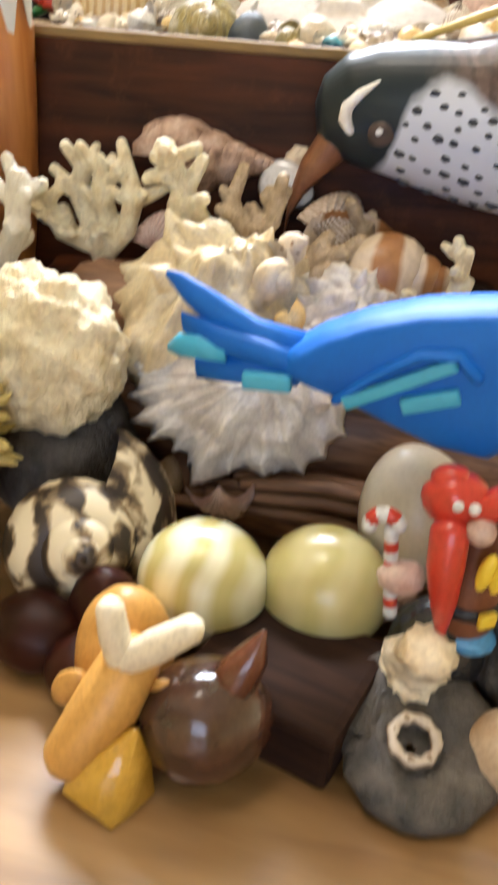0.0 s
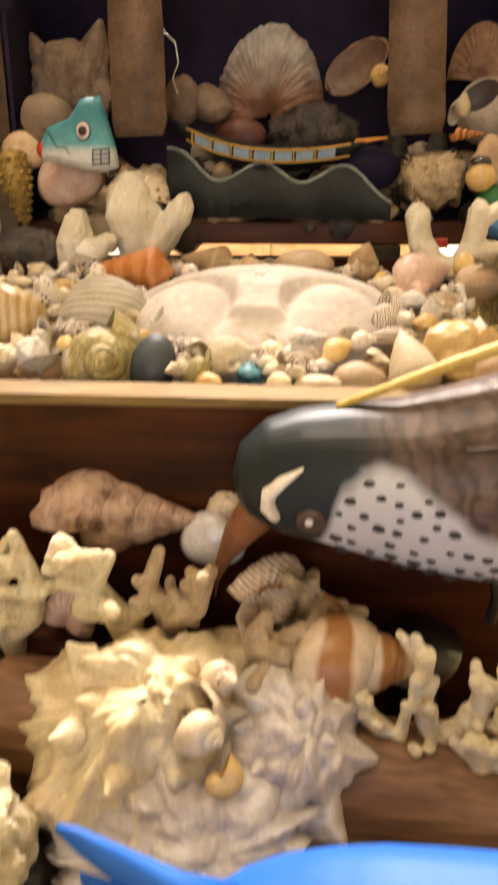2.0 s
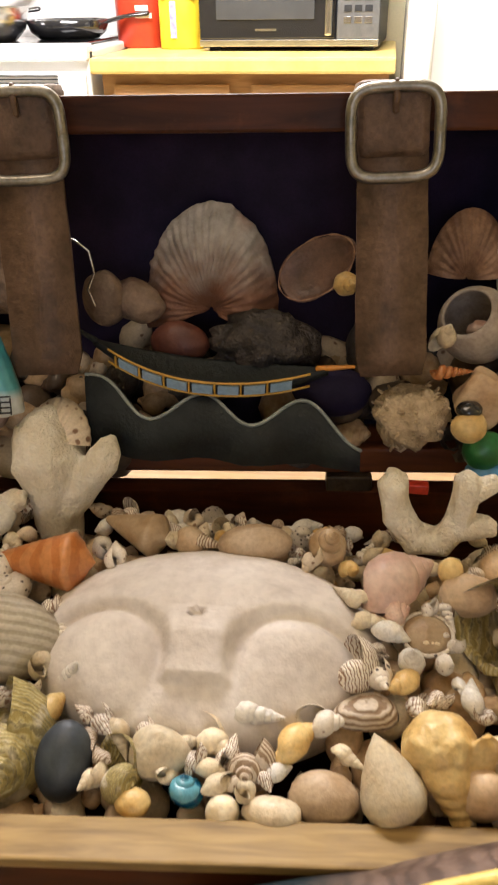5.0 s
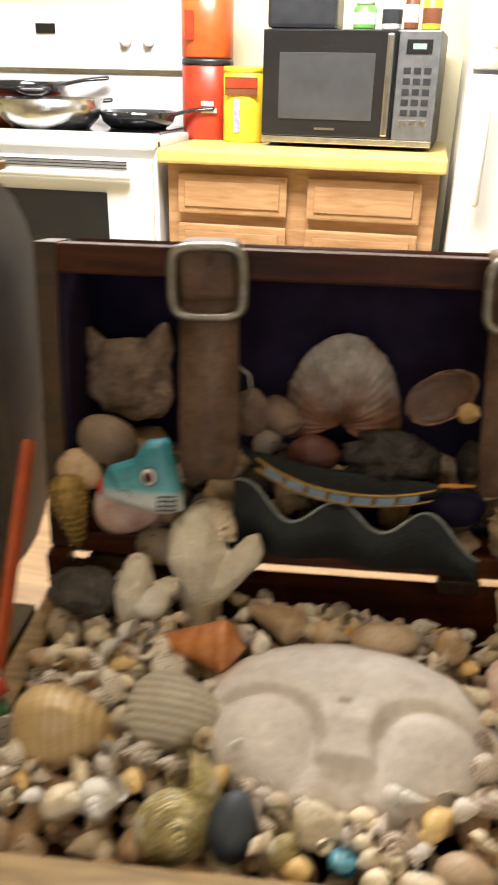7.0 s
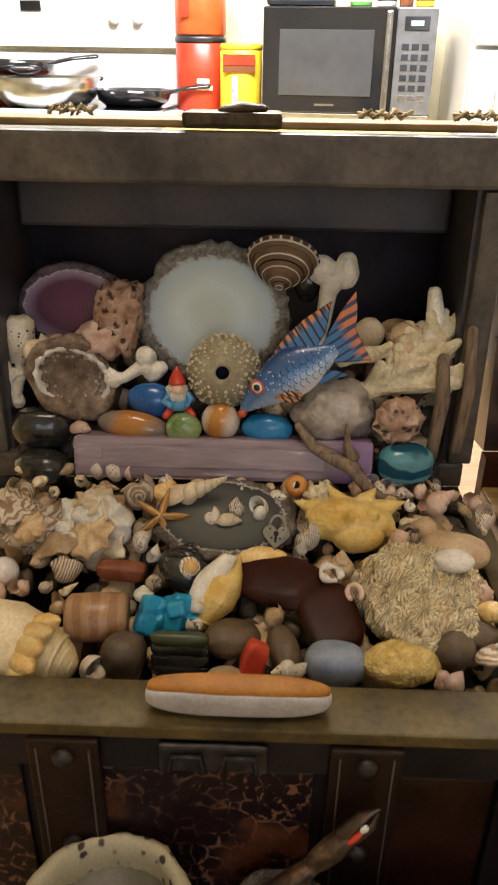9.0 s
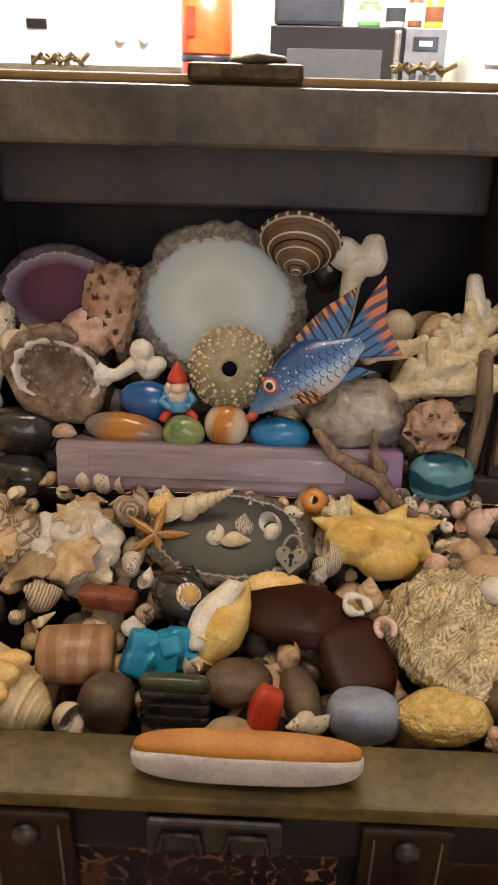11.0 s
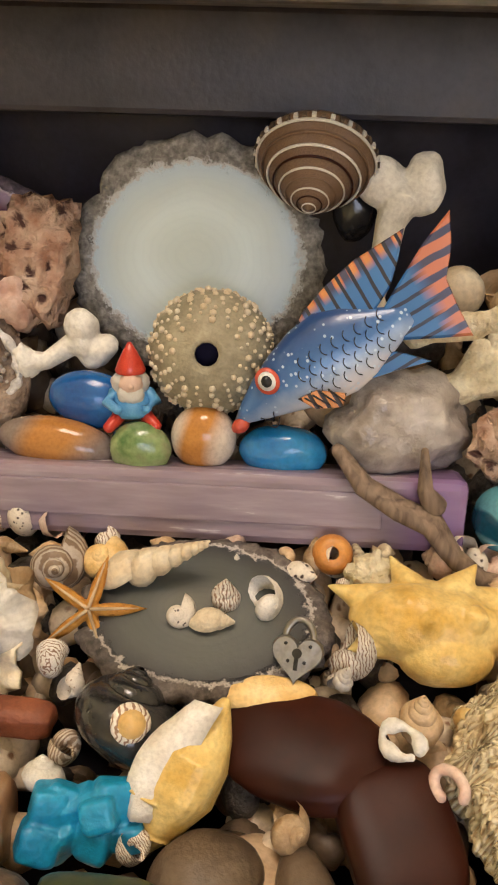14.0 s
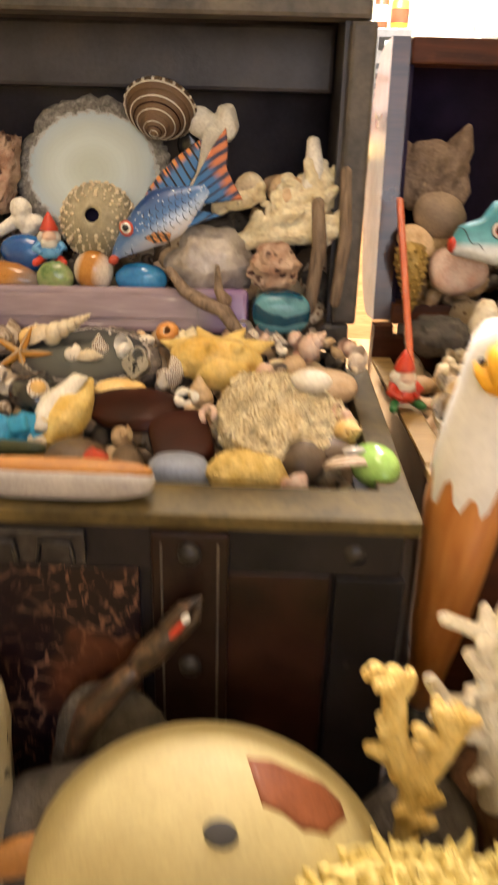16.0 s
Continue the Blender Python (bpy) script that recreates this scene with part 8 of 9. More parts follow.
# ---- on the table before the chests ----
def drift_log(name, pts, rad, mat, label, seed):
    bm = tube(pts, rad, 16)
    bmesh.ops.subdivide_edges(bm, edges=bm.edges[:], cuts=1, use_grid_fill=True)
    return thing(name, rough(bm, 0.003, 0.02, seed), mat, Matrix.Identity(4), label, "driftwood")


drift_log("driftwood_log", [(0.05, 0.555, 0.812), (0.12, 0.55, 0.816), (0.19, 0.556, 0.814), (0.25, 0.56, 0.81)], [0.028, 0.032, 0.031, 0.027], BROWNWOOD, "dark brown driftwood log under the shells", 1.0)
drift_log("driftwood_log", [(0.07, 0.535, 0.852), (0.14, 0.54, 0.846), (0.24, 0.545, 0.838)], [0.018, 0.02, 0.018], BROWNWOOD, "dark driftwood piece under large shells", 2.0)
drift_log("driftwood_log", [(0.112, 0.520, 0.796), (0.17, 0.512, 0.797), (0.235, 0.515, 0.796)], [0.012, 0.014, 0.012], BROWNWOOD, "split brown driftwood stick on the table", 3.0)
for i in range(7):
    y = 0.497 + 0.004 * (i % 3)
    thing("wood_splinter", tube([(0.118 + 0.004 * i, y, 0.8 + 0.002 * i), (0.17, y + 0.002, 0.803 + 0.0022 * i), (0.222 - 0.003 * i, y, 0.804 + 0.002 * i)], [0.0022, 0.0028, 0.002], 7), BROWNWOOD, Matrix.Identity(4), "thin brown splinter of driftwood", "driftwood", "wood splinters")
drift_log("driftwood_log", [(0.04, 0.566, 0.852), (0.085, 0.56, 0.858)], [0.008, 0.008], CHESTWOOD, "short red-brown wooden stub", 4.0)

# the carved bird
def bird_paint():
    """Dark head running into a brown back, over a white breast with a soft edge."""
    k = Nodes("painted bird", 0.42, 0.0, 0.14)
    x = k.math("DIVIDE", k.axis(0), 0.15)
    soft = k.math("MULTIPLY", k.math("SUBTRACT", k.noise(70, 4.0), 0.5), 0.012)
    g = lambda v: (v, v, v)
    line = k.ramp(x, [(0.0, g(0.02)), (0.1, g(0.3)), (0.15, g(0.62)), (0.22, g(0.74)), (0.29, g(0.6)), (0.36, g(0.36)), (0.5, g(0.2)), (0.95, g(0.34))])
    rise = k.math("SUBTRACT", k.math("MULTIPLY", line, 0.06), 0.032)
    white = k.ramp(k.math("ADD", k.math("MULTIPLY", k.math("SUBTRACT", k.math("ADD", rise, soft), k.axis(2)), 160.0), 0.5), [(0.0, g(0.0)), (1.0, g(1.0))])
    head = k.mix((0.008, 0.014, 0.018), (0.02, 0.03, 0.034), k.noise(60))
    feather = k.bands(60, "X", 9.0, 3.0)
    back = k.mix(k.ramp(k.noise(90), [(0.3, (0.07, 0.042, 0.03)), (0.7, (0.17, 0.115, 0.09))]), (0.04, 0.025, 0.02), k.ramp(k.math("ADD", k.math("MULTIPLY", feather, 0.5), k.math("MULTIPLY", k.noise(160), 0.6)), [(0.5, g(0.0)), (0.8, g(0.6))]))
    col = k.mix(head, back, k.ramp(k.math("ADD", x, k.math("MULTIPLY", soft, 4.0)), [(0.17, g(0.0)), (0.27, g(1.0))]))
    col = k.mix(col, (0.62, 0.64, 0.7), white)
    k.bump(k.math("ADD", k.math("MULTIPLY", feather, k.ramp(x, [(0.25, g(0.0)), (0.4, g(1.0))])), k.math("MULTIPLY", k.noise(300), 0.2)), 0.4, 0.0012)
    return k.done(col)


SPOTPAINT = plain("faded black paint spots", (0.02, 0.022, 0.028), (0.06, 0.062, 0.07), 400, 0.5, 0.1)
BIRDPAINT = dull(bird_paint(), 0.3)
BB = dull(plain("grey brown painted feathers", (0.045, 0.03, 0.022), (0.1, 0.07, 0.054), 110, 0.6, 0.4, 0.001, 260, c3=(0.15, 0.11, 0.085)), 0.25)


def bird(m, label):
    f = Form()
    st = [(-0.007, 0, 0.001, 0.004, 0.005), (-0.004, 0, 0.002, 0.010, 0.012), (0.004, 0, 0.002, 0.0155, 0.0185), (0.014, 0, 0.001, 0.018, 0.0215), (0.026, 0, -0.002, 0.0205, 0.0245), (0.04, 0, -0.0058, 0.0235, 0.0272), (0.056, 0, -0.0080, 0.026, 0.0312), (0.075, 0, -0.0062, 0.027, 0.0325), (0.098, 0, 0.0005, 0.025, 0.0295), (0.12, 0, 0.014, 0.02, 0.020), (0.14, 0, 0.024, 0.012, 0.013), (0.155, 0, 0.03, 0.006, 0.006)]
    body = loft(st, 40)
    bmesh.ops.subdivide_edges(body, edges=body.edges[:], cuts=3, use_grid_fill=True, smooth=0.3)
    f.add(body, BIRDPAINT)
    col = lambda n: [s[n] for s in st]
    surf = lambda x, ang: (x, -np.interp(x, col(0), col(3)) * math.cos(ang), np.interp(x, col(0), col(2)) + np.interp(x, col(0), col(4)) * math.sin(ang))
    f.add(loft([(-0.020, 0, -0.040, 0.0008, 0.001), (-0.0175, 0, -0.030, 0.0034, 0.004), (-0.0125, 0, -0.020, 0.0052, 0.0065), (-0.004, 0, -0.010, 0.0075, 0.009), (0.004, 0, -0.004, 0.0085, 0.009)], 20), BEAK)
    f.add(tube([surf(x, a) for x, a in ((0.004, -0.28), (0.0028, -0.08), (0.0035, 0.14), (0.0075, 0.34), (0.013, 0.5))], [0.0024, 0.0036, 0.0036, 0.0026, 0.0008], 10, 0.6), SHELL_WHITE)
    # The eye: ring, pupil and a white bead that imitates a glint.
    for r, mt, k in ((0.0044, BB, 1.0), (0.0034, STONE_BLACK, 1.015), (0.0012, PWHITE, 1.08)):
        x, y, z = surf(0.0135, -0.28)
        f.add(scaled(ico(r, 2), 1, 0.5, 1), mt, pose(x - (0.0006 if mt is PWHITE else 0), y * k - (0.001 if mt is PWHITE else 0.0), z + (0.0008 if mt is PWHITE else 0)))
    rng = random.Random(4)
    done = []
    for i in range(900):
        x, z = rng.uniform(0.019, 0.12), rng.uniform(-0.036, 0.010)
        lim = np.interp(x, [0.0, 0.015, 0.0225, 0.033, 0.0435, 0.054, 0.075, 0.142], [-0.031, -0.014, 0.0052, 0.0124, 0.004, -0.0104, -0.02, -0.0116]) - 0.003
        zc, rz = np.interp(x, col(0), col(2)), np.interp(x, col(0), col(4))
        if z > lim or abs(z - zc) > rz * 0.97 or any((x - a) ** 2 + (z - b) ** 2 < 0.0042 ** 2 for a, b in done):
            continue
        done.append((x, z))
        ang = math.asin((z - zc) / rz)
        f.add(scaled(ico(rng.uniform(0.0008, 0.0015) * (1.25 - 12 * (z + 0.015)), 1), 1.3, 0.4, 1.0), SPOTPAINT, pose(*surf(x, ang), math.degrees(ang) * 0.6, 25, 0))
    for i in range(9):
        a = -0.12 + 0.145 * i
        f.add(tube([tuple(v * (1.0 if n == 0 else 0.985) for n, v in enumerate(surf(0.072 + 0.004 * (i % 3) + 0.08 * u, a - 0.1 * u))) for u in (0, 0.25, 0.5, 0.75, 1)], [0.0008, 0.0019, 0.0021, 0.0016, 0.0006], 8), BB)
    for i in range(26):
        x, a = rng.uniform(0.05, 0.14), rng.uniform(0.05, 1.1)
        pts = [surf(x + 0.016 * u, a - 0.14 * u * (1 - u)) for u in (0, 0.33, 0.66, 1)]
        f.add(tube(pts, [0.0004, 0.0008, 0.0008, 0.0003], 6), BB)
    for lx in (0.062,):
        f.add(tube([(lx, -0.004, -0.026), (lx, -0.004, -0.05), (lx - 0.002, -0.004, -0.058)], [0.0022, 0.0018, 0.002], 8), STONE_BLACK)
    ob = new("carved_bird", f.mesh("carved_bird"))
    ob.matrix_basis = m
    return tagged(ob, label, "ornament")


BEAK = plain("rusty brown beak paint", (0.16, 0.06, 0.025), (0.32, 0.14, 0.06), 90, 0.4, 0.15)
bird(pose(0.1480, 0.5735, 0.9235, 0, -9, 8) @ Matrix.Diagonal((1.1, 1.0, 0.99, 1)), "carved bird with dark head, brown back, spotted white breast")
perch = base("bird_stand", pose(0.2, 0.574, TABLE), "dark wooden post that the carved bird stands on", "stand")
part("post", rough(lathe([(0.018, 0.0), (0.016, 0.01), (0.010, 0.03), (0.009, 0.075), (0.014, 0.085), (0.014, 0.09)], 20), 0.0006, 0.01), STONE_BLACK, perch, "", True)
part("stud", moved(ico(0.004, 2), pose(-0.004, -0.013, 0.086)), PEWTER, perch, "", True)
thing("pencil_stick", tube([(0.1705, 0.5765, 0.9498), (0.20, 0.582, 0.9618), (0.245, 0.588, 0.980)], [0.0012, 0.0019, 0.0022], 10), plain("yellow bamboo", (0.6, 0.42, 0.08), (0.76, 0.58, 0.16), 60, 0.45), Matrix.Identity(4), "thin yellow bamboo stick leaning on the chest rim", "stick")

# large shells and corals
frilled("spiny_conch", pose(0.117, 0.527, 0.858, 40, -6, 10), 0.066, 0.066, 0.028, 11, SHELL_CONCH, "large cream spiny conch shell", 2.0, 0.3, 8, 0.035)
frilled("spiny_conch", pose(0.160, 0.532, 0.858, 44, 12, -10), 0.048, 0.052, 0.017, 10, SHELL_PALE, "greyish white crumpled spiny shell", 5.0, 0.34, 4, 0.035)
frilled("spiny_conch", pose(0.136, 0.507, 0.842, 64, 0, 4), 0.072, 0.054, 0.018, 18, SHELL_PALE, "pale spiny shell under a larger conch", 8.0, 0.24, 2, 0.06)
shell("turban", (0.141, 0.516, 0.880), 0.018, 90, 0, 60, SHELL_CREAM, "smooth pearly cream snail shell on the conch", stretch=(1, 1, 1.1))
shell("whelk", (0.145, 0.528, 0.887), 0.019, 60, 30, 30, SHELL_BROWNPATCH, "brown and white striped shell on the conch")
shell("nerite", (0.149, 0.511, 0.868), 0.010, 90, 0, 0, SHELL_GOLD, "small golden shell on the conch")
shell("spindle", (0.098, 0.579, 0.903), 0.056, 88, 8, 92, SHELL_PINKBUMP, "sandy pink triton shell lying before the chest", stretch=(1.15, 1.15, 1))
shell("whelk", (0.173, 0.554, 0.876), 0.060, 95, 8, 100, SHELL_BANDED, "amber and white banded whelk shell", stretch=(0.98, 0.98, 1))
shell("murex", (0.133, 0.588, 0.905), 0.022, 60, 30, 20, SHELL_BROWNPATCH, "small dark brown frilled shell")
valve((0.130, 0.579, 0.897), 0.021, (60, 20, 0), PEARL, "small grey pearly clam shell", 0.8)
thing("scallop_shell", scaled(scallop(12, 0.025), 0.022, 0.022, 0.022), SHELL_GREY, pose(0.153, 0.570, 0.889, -20, 40, 10), "grey frilled scallop under the bird's beak", "shell")
thing("scallop_shell", scaled(scallop(12, 0.025), 0.018, 0.018, 0.018), SHELL_ROSE, pose(0.086, 0.562, 0.877, -30, 20, 0), "pinkish scallop shell among corals", "shell")
def antler(m, stems, mat, label, r=0.0042, seed=1):
    """A coral of stout stems with short blunt side fingers."""
    rng = random.Random(seed)
    pieces = []
    for pts in stems:
        pts = [Vector(p) for p in pts]
        pieces.append(rough(tube(pts, [r * (1.05 - 0.3 * i / len(pts)) for i in range(len(pts))], 12), r * 0.3, r * 1.8, seed))
        for i in range(1, len(pts)):
            along = (pts[i] - pts[i - 1]).normalized()
            for k in range(4):
                side = Vector((rng.uniform(-1, 1), rng.uniform(-1, 0.5), rng.uniform(-0.3, 1))).normalized()
                p = pts[i - 1].lerp(pts[i], rng.uniform(0.3, 1.0))
                q = p + (side + along * 0.6).normalized() * rng.uniform(1.6, 3.4) * r
                pieces.append(rough(tube([p, p.lerp(q, 0.6), q], [r * 0.7, r * 0.6, r * 0.5], 10), r * 0.2, r * 1.5, seed + i + k))
    melded("branch_coral", m, pieces, mat, worded(label), "coral", 0.0007, "branch corals")


antler(pose(0.066, 0.555, 0.866), [[(0, 0, -0.006), (-0.004, -0.002, 0.01), (-0.010, -0.004, 0.024), (-0.006, -0.004, 0.036)], [(0.0, 0, 0.002), (0.010, -0.004, 0.012), (0.014, -0.005, 0.026), (0.010, -0.004, 0.036)], [(-0.002, -0.002, 0.004), (-0.016, -0.004, 0.010), (-0.024, -0.004, 0.020)], [(0.002, 0, 0.01), (0.002, -0.006, 0.024), (0.001, -0.006, 0.034)]], CORAL, "cream branch coral with blunt tips", 0.0040, 31)
antler(pose(0.099, 0.550, 0.898), [[(0.009, 0.004, -0.022), (0.006, 0.0, -0.012), (-0.001, -0.002, 0.0), (-0.007, -0.002, 0.013)]], CORAL, "cream coral finger leaning before the chest", 0.0048, 32)
antler(pose(0.123, 0.558, 0.884), [[(0, 0, -0.012), (-0.003, -0.002, 0.0), (-0.008, -0.003, 0.010)], [(0.001, 0, -0.004), (0.008, -0.003, 0.004), (0.010, -0.003, 0.014)]], CORAL_TAN, "tan knobbly coral before the chest", 0.0041, 33)
antler(pose(0.206, 0.546, 0.852), [[(0, 0, -0.008), (-0.002, 0, 0.008), (-0.006, 0, 0.022), (-0.005, 0, 0.036)], [(-0.002, 0, 0.0), (-0.014, -0.004, 0.008), (-0.022, -0.004, 0.016)], [(0.001, 0, 0.006), (0.010, -0.002, 0.016), (0.012, -0.002, 0.030)]], CORAL, "cream branching coral beside the bird stand", 0.0034, 34)
antler(pose(0.228, 0.545, 0.848), [[(0, 0, -0.006), (0.002, 0, 0.012), (-0.003, -0.002, 0.026), (-0.002, 0, 0.040)], [(0.001, 0, 0.008), (0.014, 0, 0.020), (0.016, 0, 0.034)], [(0, 0, 0.004), (-0.010, -0.006, 0.010), (-0.012, -0.008, 0.020)]], CORAL, "cream branching coral fork on driftwood", 0.0036, 35)
antler(pose(0.165, 0.572, 0.868), [[(-0.006, 0, 0), (0.0, 0, 0.010), (-0.002, 0, 0.018)], [(0, 0, 0.004), (0.008, 0, 0.012)]], CORAL_TAN, "tan coral stub under the bird", 0.0045, 36)
antler(pose(0.150, 0.556, 0.872), [[(-0.012, 0, 0), (0.0, -0.002, 0.004), (0.012, -0.002, 0.002)]], CORAL_TAN, "tan knobbly coral piece under a whelk", 0.006, 37)
k = Nodes("black and cream mottled shell", 0.45)
BIGMOTTLE = k.done(k.ramp(k.math("ADD", k.math("MULTIPLY", k.noise(270, 3.0, 0.5, 0.6), 0.8), k.math("MULTIPLY", k.bands(70, "X", 6.0, 3.0), 0.2)), [(0.44, (0.035, 0.024, 0.017)), (0.5, (0.3, 0.22, 0.12)), (0.56, (0.74, 0.65, 0.45))]))
antler(pose(-0.074, 0.697, 1.004, -30, 0, 0) @ Matrix.Diagonal((1.15, 0.8, 1.0, 1)), [[(-0.006, 0, 0.0), (0.006, 0, 0.006), (0.018, 0, 0.016), (0.030, 0, 0.022)], [(0.004, 0, 0.004), (0.010, 0, 0.013), (0.016, 0, 0.022), (0.020, 0, 0.027)], [(0.008, 0, 0.006), (0.022, 0, 0.006), (0.034, 0, 0.010)], [(0.012, 0, 0.014), (0.024, 0, 0.026), (0.030, 0, 0.034)]], CORAL, "pale flat branching coral heaped in the lid", 0.005, 77)
wc = thing("brain_coral", lump(0.056, 0.04, 0.056, 0.2, 0.32, 3.0, 5), CORAL, pose(0.072, 0.490, 0.850), "big white knobbly coral head", "coral")
stone((0.075, 0.50, 0.805), 0.05, 0.05, 0.06, ROCK_DARK, "dark rough rock under a coral head", seed=3.0, bumps=0.2)
shell("turban", (0.098, 0.462, 0.803), 0.058, 70, 0, 30, BIGMOTTLE, "large black and cream mottled turban shell", stretch=(1, 1, 1))
shell("turban", (0.105, 0.505, 0.800), 0.022, 40, 0, 0, SHELL_TAN, "dark brown top shell with golden spots")
thing("scallop_shell", scaled(scallop(9, 0.03), 0.022, 0.022, 0.026), SHELL_ROSE, pose(0.136, 0.497, 0.803, -30, 170, 10), "pinkish brown fan shell on splinters", "shell")
ONYX = banded("pale green onyx", (0.56, 0.5, 0.2), (0.78, 0.76, 0.54), 26, "X", 3.5, 0.26, 0.1, 0.9, 0.02, 0.05, 0.6, 45)
ONYX2 = banded("yellow green onyx", (0.54, 0.47, 0.18), (0.64, 0.57, 0.27), 22, "X", 3.0, 0.26, 0.1, 0.9, 0.02, 0.05, 0.6, 45)
thing("onyx_egg", lump(0.0395, 0.037, 0.0385, 0.0), ONYX, pose(0.1430, 0.452, 0.8040), "pale green polished onyx egg on the table", "egg", "onyx eggs")
thing("onyx_egg", lump(0.0395, 0.037, 0.0385, 0.0), ONYX2, pose(0.1780, 0.462, 0.8040), "yellow-green polished onyx egg on the table", "egg", "onyx eggs")
we = lump(0.039, 0.036, 0.047, 0.0)
for v in we.verts:
    v.co.x *= 1 - 6.0 * v.co.z
    v.co.y *= 1 - 6.0 * v.co.z
thing("white_stone_egg", we, plain("milky white stone", (0.62, 0.56, 0.46), (0.72, 0.66, 0.56), 40, 0.3, 0.08, sub=0.2, dirt=0.1), pose(0.2015, 0.489, 0.8185, -10, -20, 0), "milky white egg-shaped stone leaning on driftwood", "egg")
stone((0.215, 0.493, 0.795), 0.04, 0.03, 0.032, STONE_TAN, "pinkish rough stone under an egg", seed=2.2, bumps=0.15)
shell("murex", (0.196, 0.478, 0.793), 0.03, 70, 0, 50, SHELL_ROSE, "rosy spiny shell beneath the figurine")


def whale(m, label):
    blue, light = dull(plain("bright blue plastic", (0.010, 0.11, 0.52), (0.018, 0.15, 0.6), 25, 0.5, 0.1, dirt=0.08, sub=0.05), 0.3), plain("aqua plastic", (0.06, 0.38, 0.62), (0.1, 0.46, 0.68), 30, 0.38, 0.05, dirt=0.08)
    f = base("toy_whale", m, label, "toy")
    top = [(0.030, 0.0), (0.040, 0.006), (0.052, 0.0105), (0.066, 0.0135), (0.078, 0.0142), (0.09, 0.0145), (0.100, 0.0132), (0.1075, 0.0095), (0.1095, 0.003), (0.104, -0.006), (0.096, -0.016), (0.09, -0.023), (0.083, -0.0285), (0.07, -0.0255), (0.056, -0.0185), (0.044, -0.012), (0.034, -0.008), (0.029, -0.005)]
    n = len(top)
    cx, cz = 0.068, -0.004
    rings = []
    for y, k in ((-0.0125, 0.5), (-0.0105, 0.86), (-0.006, 0.97), (0.0, 1.0), (0.006, 0.97), (0.0105, 0.86), (0.0125, 0.5)):
        rings.append([(cx + (x - cx) * k, y, cz + (z - cz) * k) for x, z in top])
    bm = strip(rings)
    bmesh.ops.subdivide_edges(bm, edges=bm.edges[:], cuts=2, use_grid_fill=True, smooth=0.15)
    part("body", bm, blue, f, "bright blue moulded body", True)
    part("upper_fluke", loft([(0.0, 0, 0.020, 0.001, 0.0012), (0.004, 0, 0.0165, 0.002, 0.004), (0.012, 0, 0.0095, 0.003, 0.006), (0.024, 0, 0.002, 0.004, 0.0055), (0.036, 0, -0.002, 0.006, 0.006)], 20), blue, f, "", True, pose(0, 0, 0))
    part("middle_fluke", loft([(0.004, -0.003, 0.0075, 0.001, 0.003), (0.014, -0.004, 0.003, 0.003, 0.0042), (0.028, -0.004, -0.001, 0.004, 0.004), (0.038, -0.003, -0.004, 0.006, 0.004)], 20), blue, f, "", True)
    part("lower_fluke", loft([(0.006, -0.002, -0.0065, 0.001, 0.003), (0.018, -0.003, -0.006, 0.003, 0.0042), (0.034, -0.002, -0.0055, 0.005, 0.005)], 20), blue, f, "", True)
    part("fluke_tip", loft([(-0.001, -0.003, 0.000, 0.0008, 0.001), (0.003, -0.004, 0.001, 0.002, 0.0035), (0.009, -0.0055, 0.001, 0.0022, 0.0035), (0.016, -0.0062, -0.001, 0.0012, 0.002)], 16), light, f, "aqua tip", True)
    part("fluke_stripe", moved(box(0.021, 0.034, -0.0095, -0.006, -0.0085, -0.0035, 0.001), pose(0, 0, 0, 0, 3)), light, f, "aqua stripe", True)
    part("fin_ridge", tube([(0.046, -0.0118, -0.010), (0.056, -0.0135, -0.002), (0.066, -0.0138, 0.0035), (0.075, -0.0135, 0.0035), (0.079, -0.0135, -0.002)], [0.0022] * 5, 8, 0.6), blue, f, "moulded fin ridge", True)
    part("fin_stripe", moved(box(-0.0145, 0.0145, -0.0015, 0.0015, -0.0019, 0.0019, 0.0008), pose(0.061, -0.0132, -0.0045, 0, -24)), light, f, "aqua stripe", True)
    part("fin_stripe", moved(box(-0.007, 0.007, -0.0015, 0.0015, -0.0022, 0.0022, 0.0008), pose(0.0685, -0.0132, -0.0088, 0, -14)), light, f, "aqua stripe", True)
    part("eye_patch", moved(scaled(ico(0.0036, 2), 1.0, 0.35, 0.9), pose(0.0950, -0.0112, 0.0092, 0, 40)), PWHITE, f, "white eye patch", True)
    part("pupil", moved(scaled(ico(0.0014, 2), 1, 0.5, 1), pose(0.0952, -0.0124, 0.0090)), PBLACK, f, "black pupil", True)


whale(pose(0.1245, 0.474, 0.8685, 0, -8.5, -1) @ Matrix.Diagonal((1.06, 1.0, 1.0, 1)), "bright blue plastic toy whale with aqua stripes")
# painted figures and other small things in front
toy = Form()
toy.add(lathe([(0.0075, 0.0), (0.0088, 0.006), (0.0082, 0.018), (0.0055, 0.03), (0.0045, 0.036)], 20), BRN_PL)
toy.add(moved(lump(0.019, 0.013, 0.009, 0.06), pose(0.001, -0.003, 0.001)), BLUEPAINT)
toy.add(lathe([(0.0092, 0.010), (0.0096, 0.0115), (0.0092, 0.0135)], 20), PBLACK)
toy.add(moved(box(-0.0025, 0.0025, -0.001, 0.001, -0.0022, 0.0022, 0.0006), pose(0.0055, -0.0085, 0.0118, 0, 0, 35)), YEL_PL)
toy.add(moved(lump(0.017, 0.013, 0.014, 0.1, 0.8, 2.0), pose(-0.0085, -0.004, 0.043)), REDPAINT)
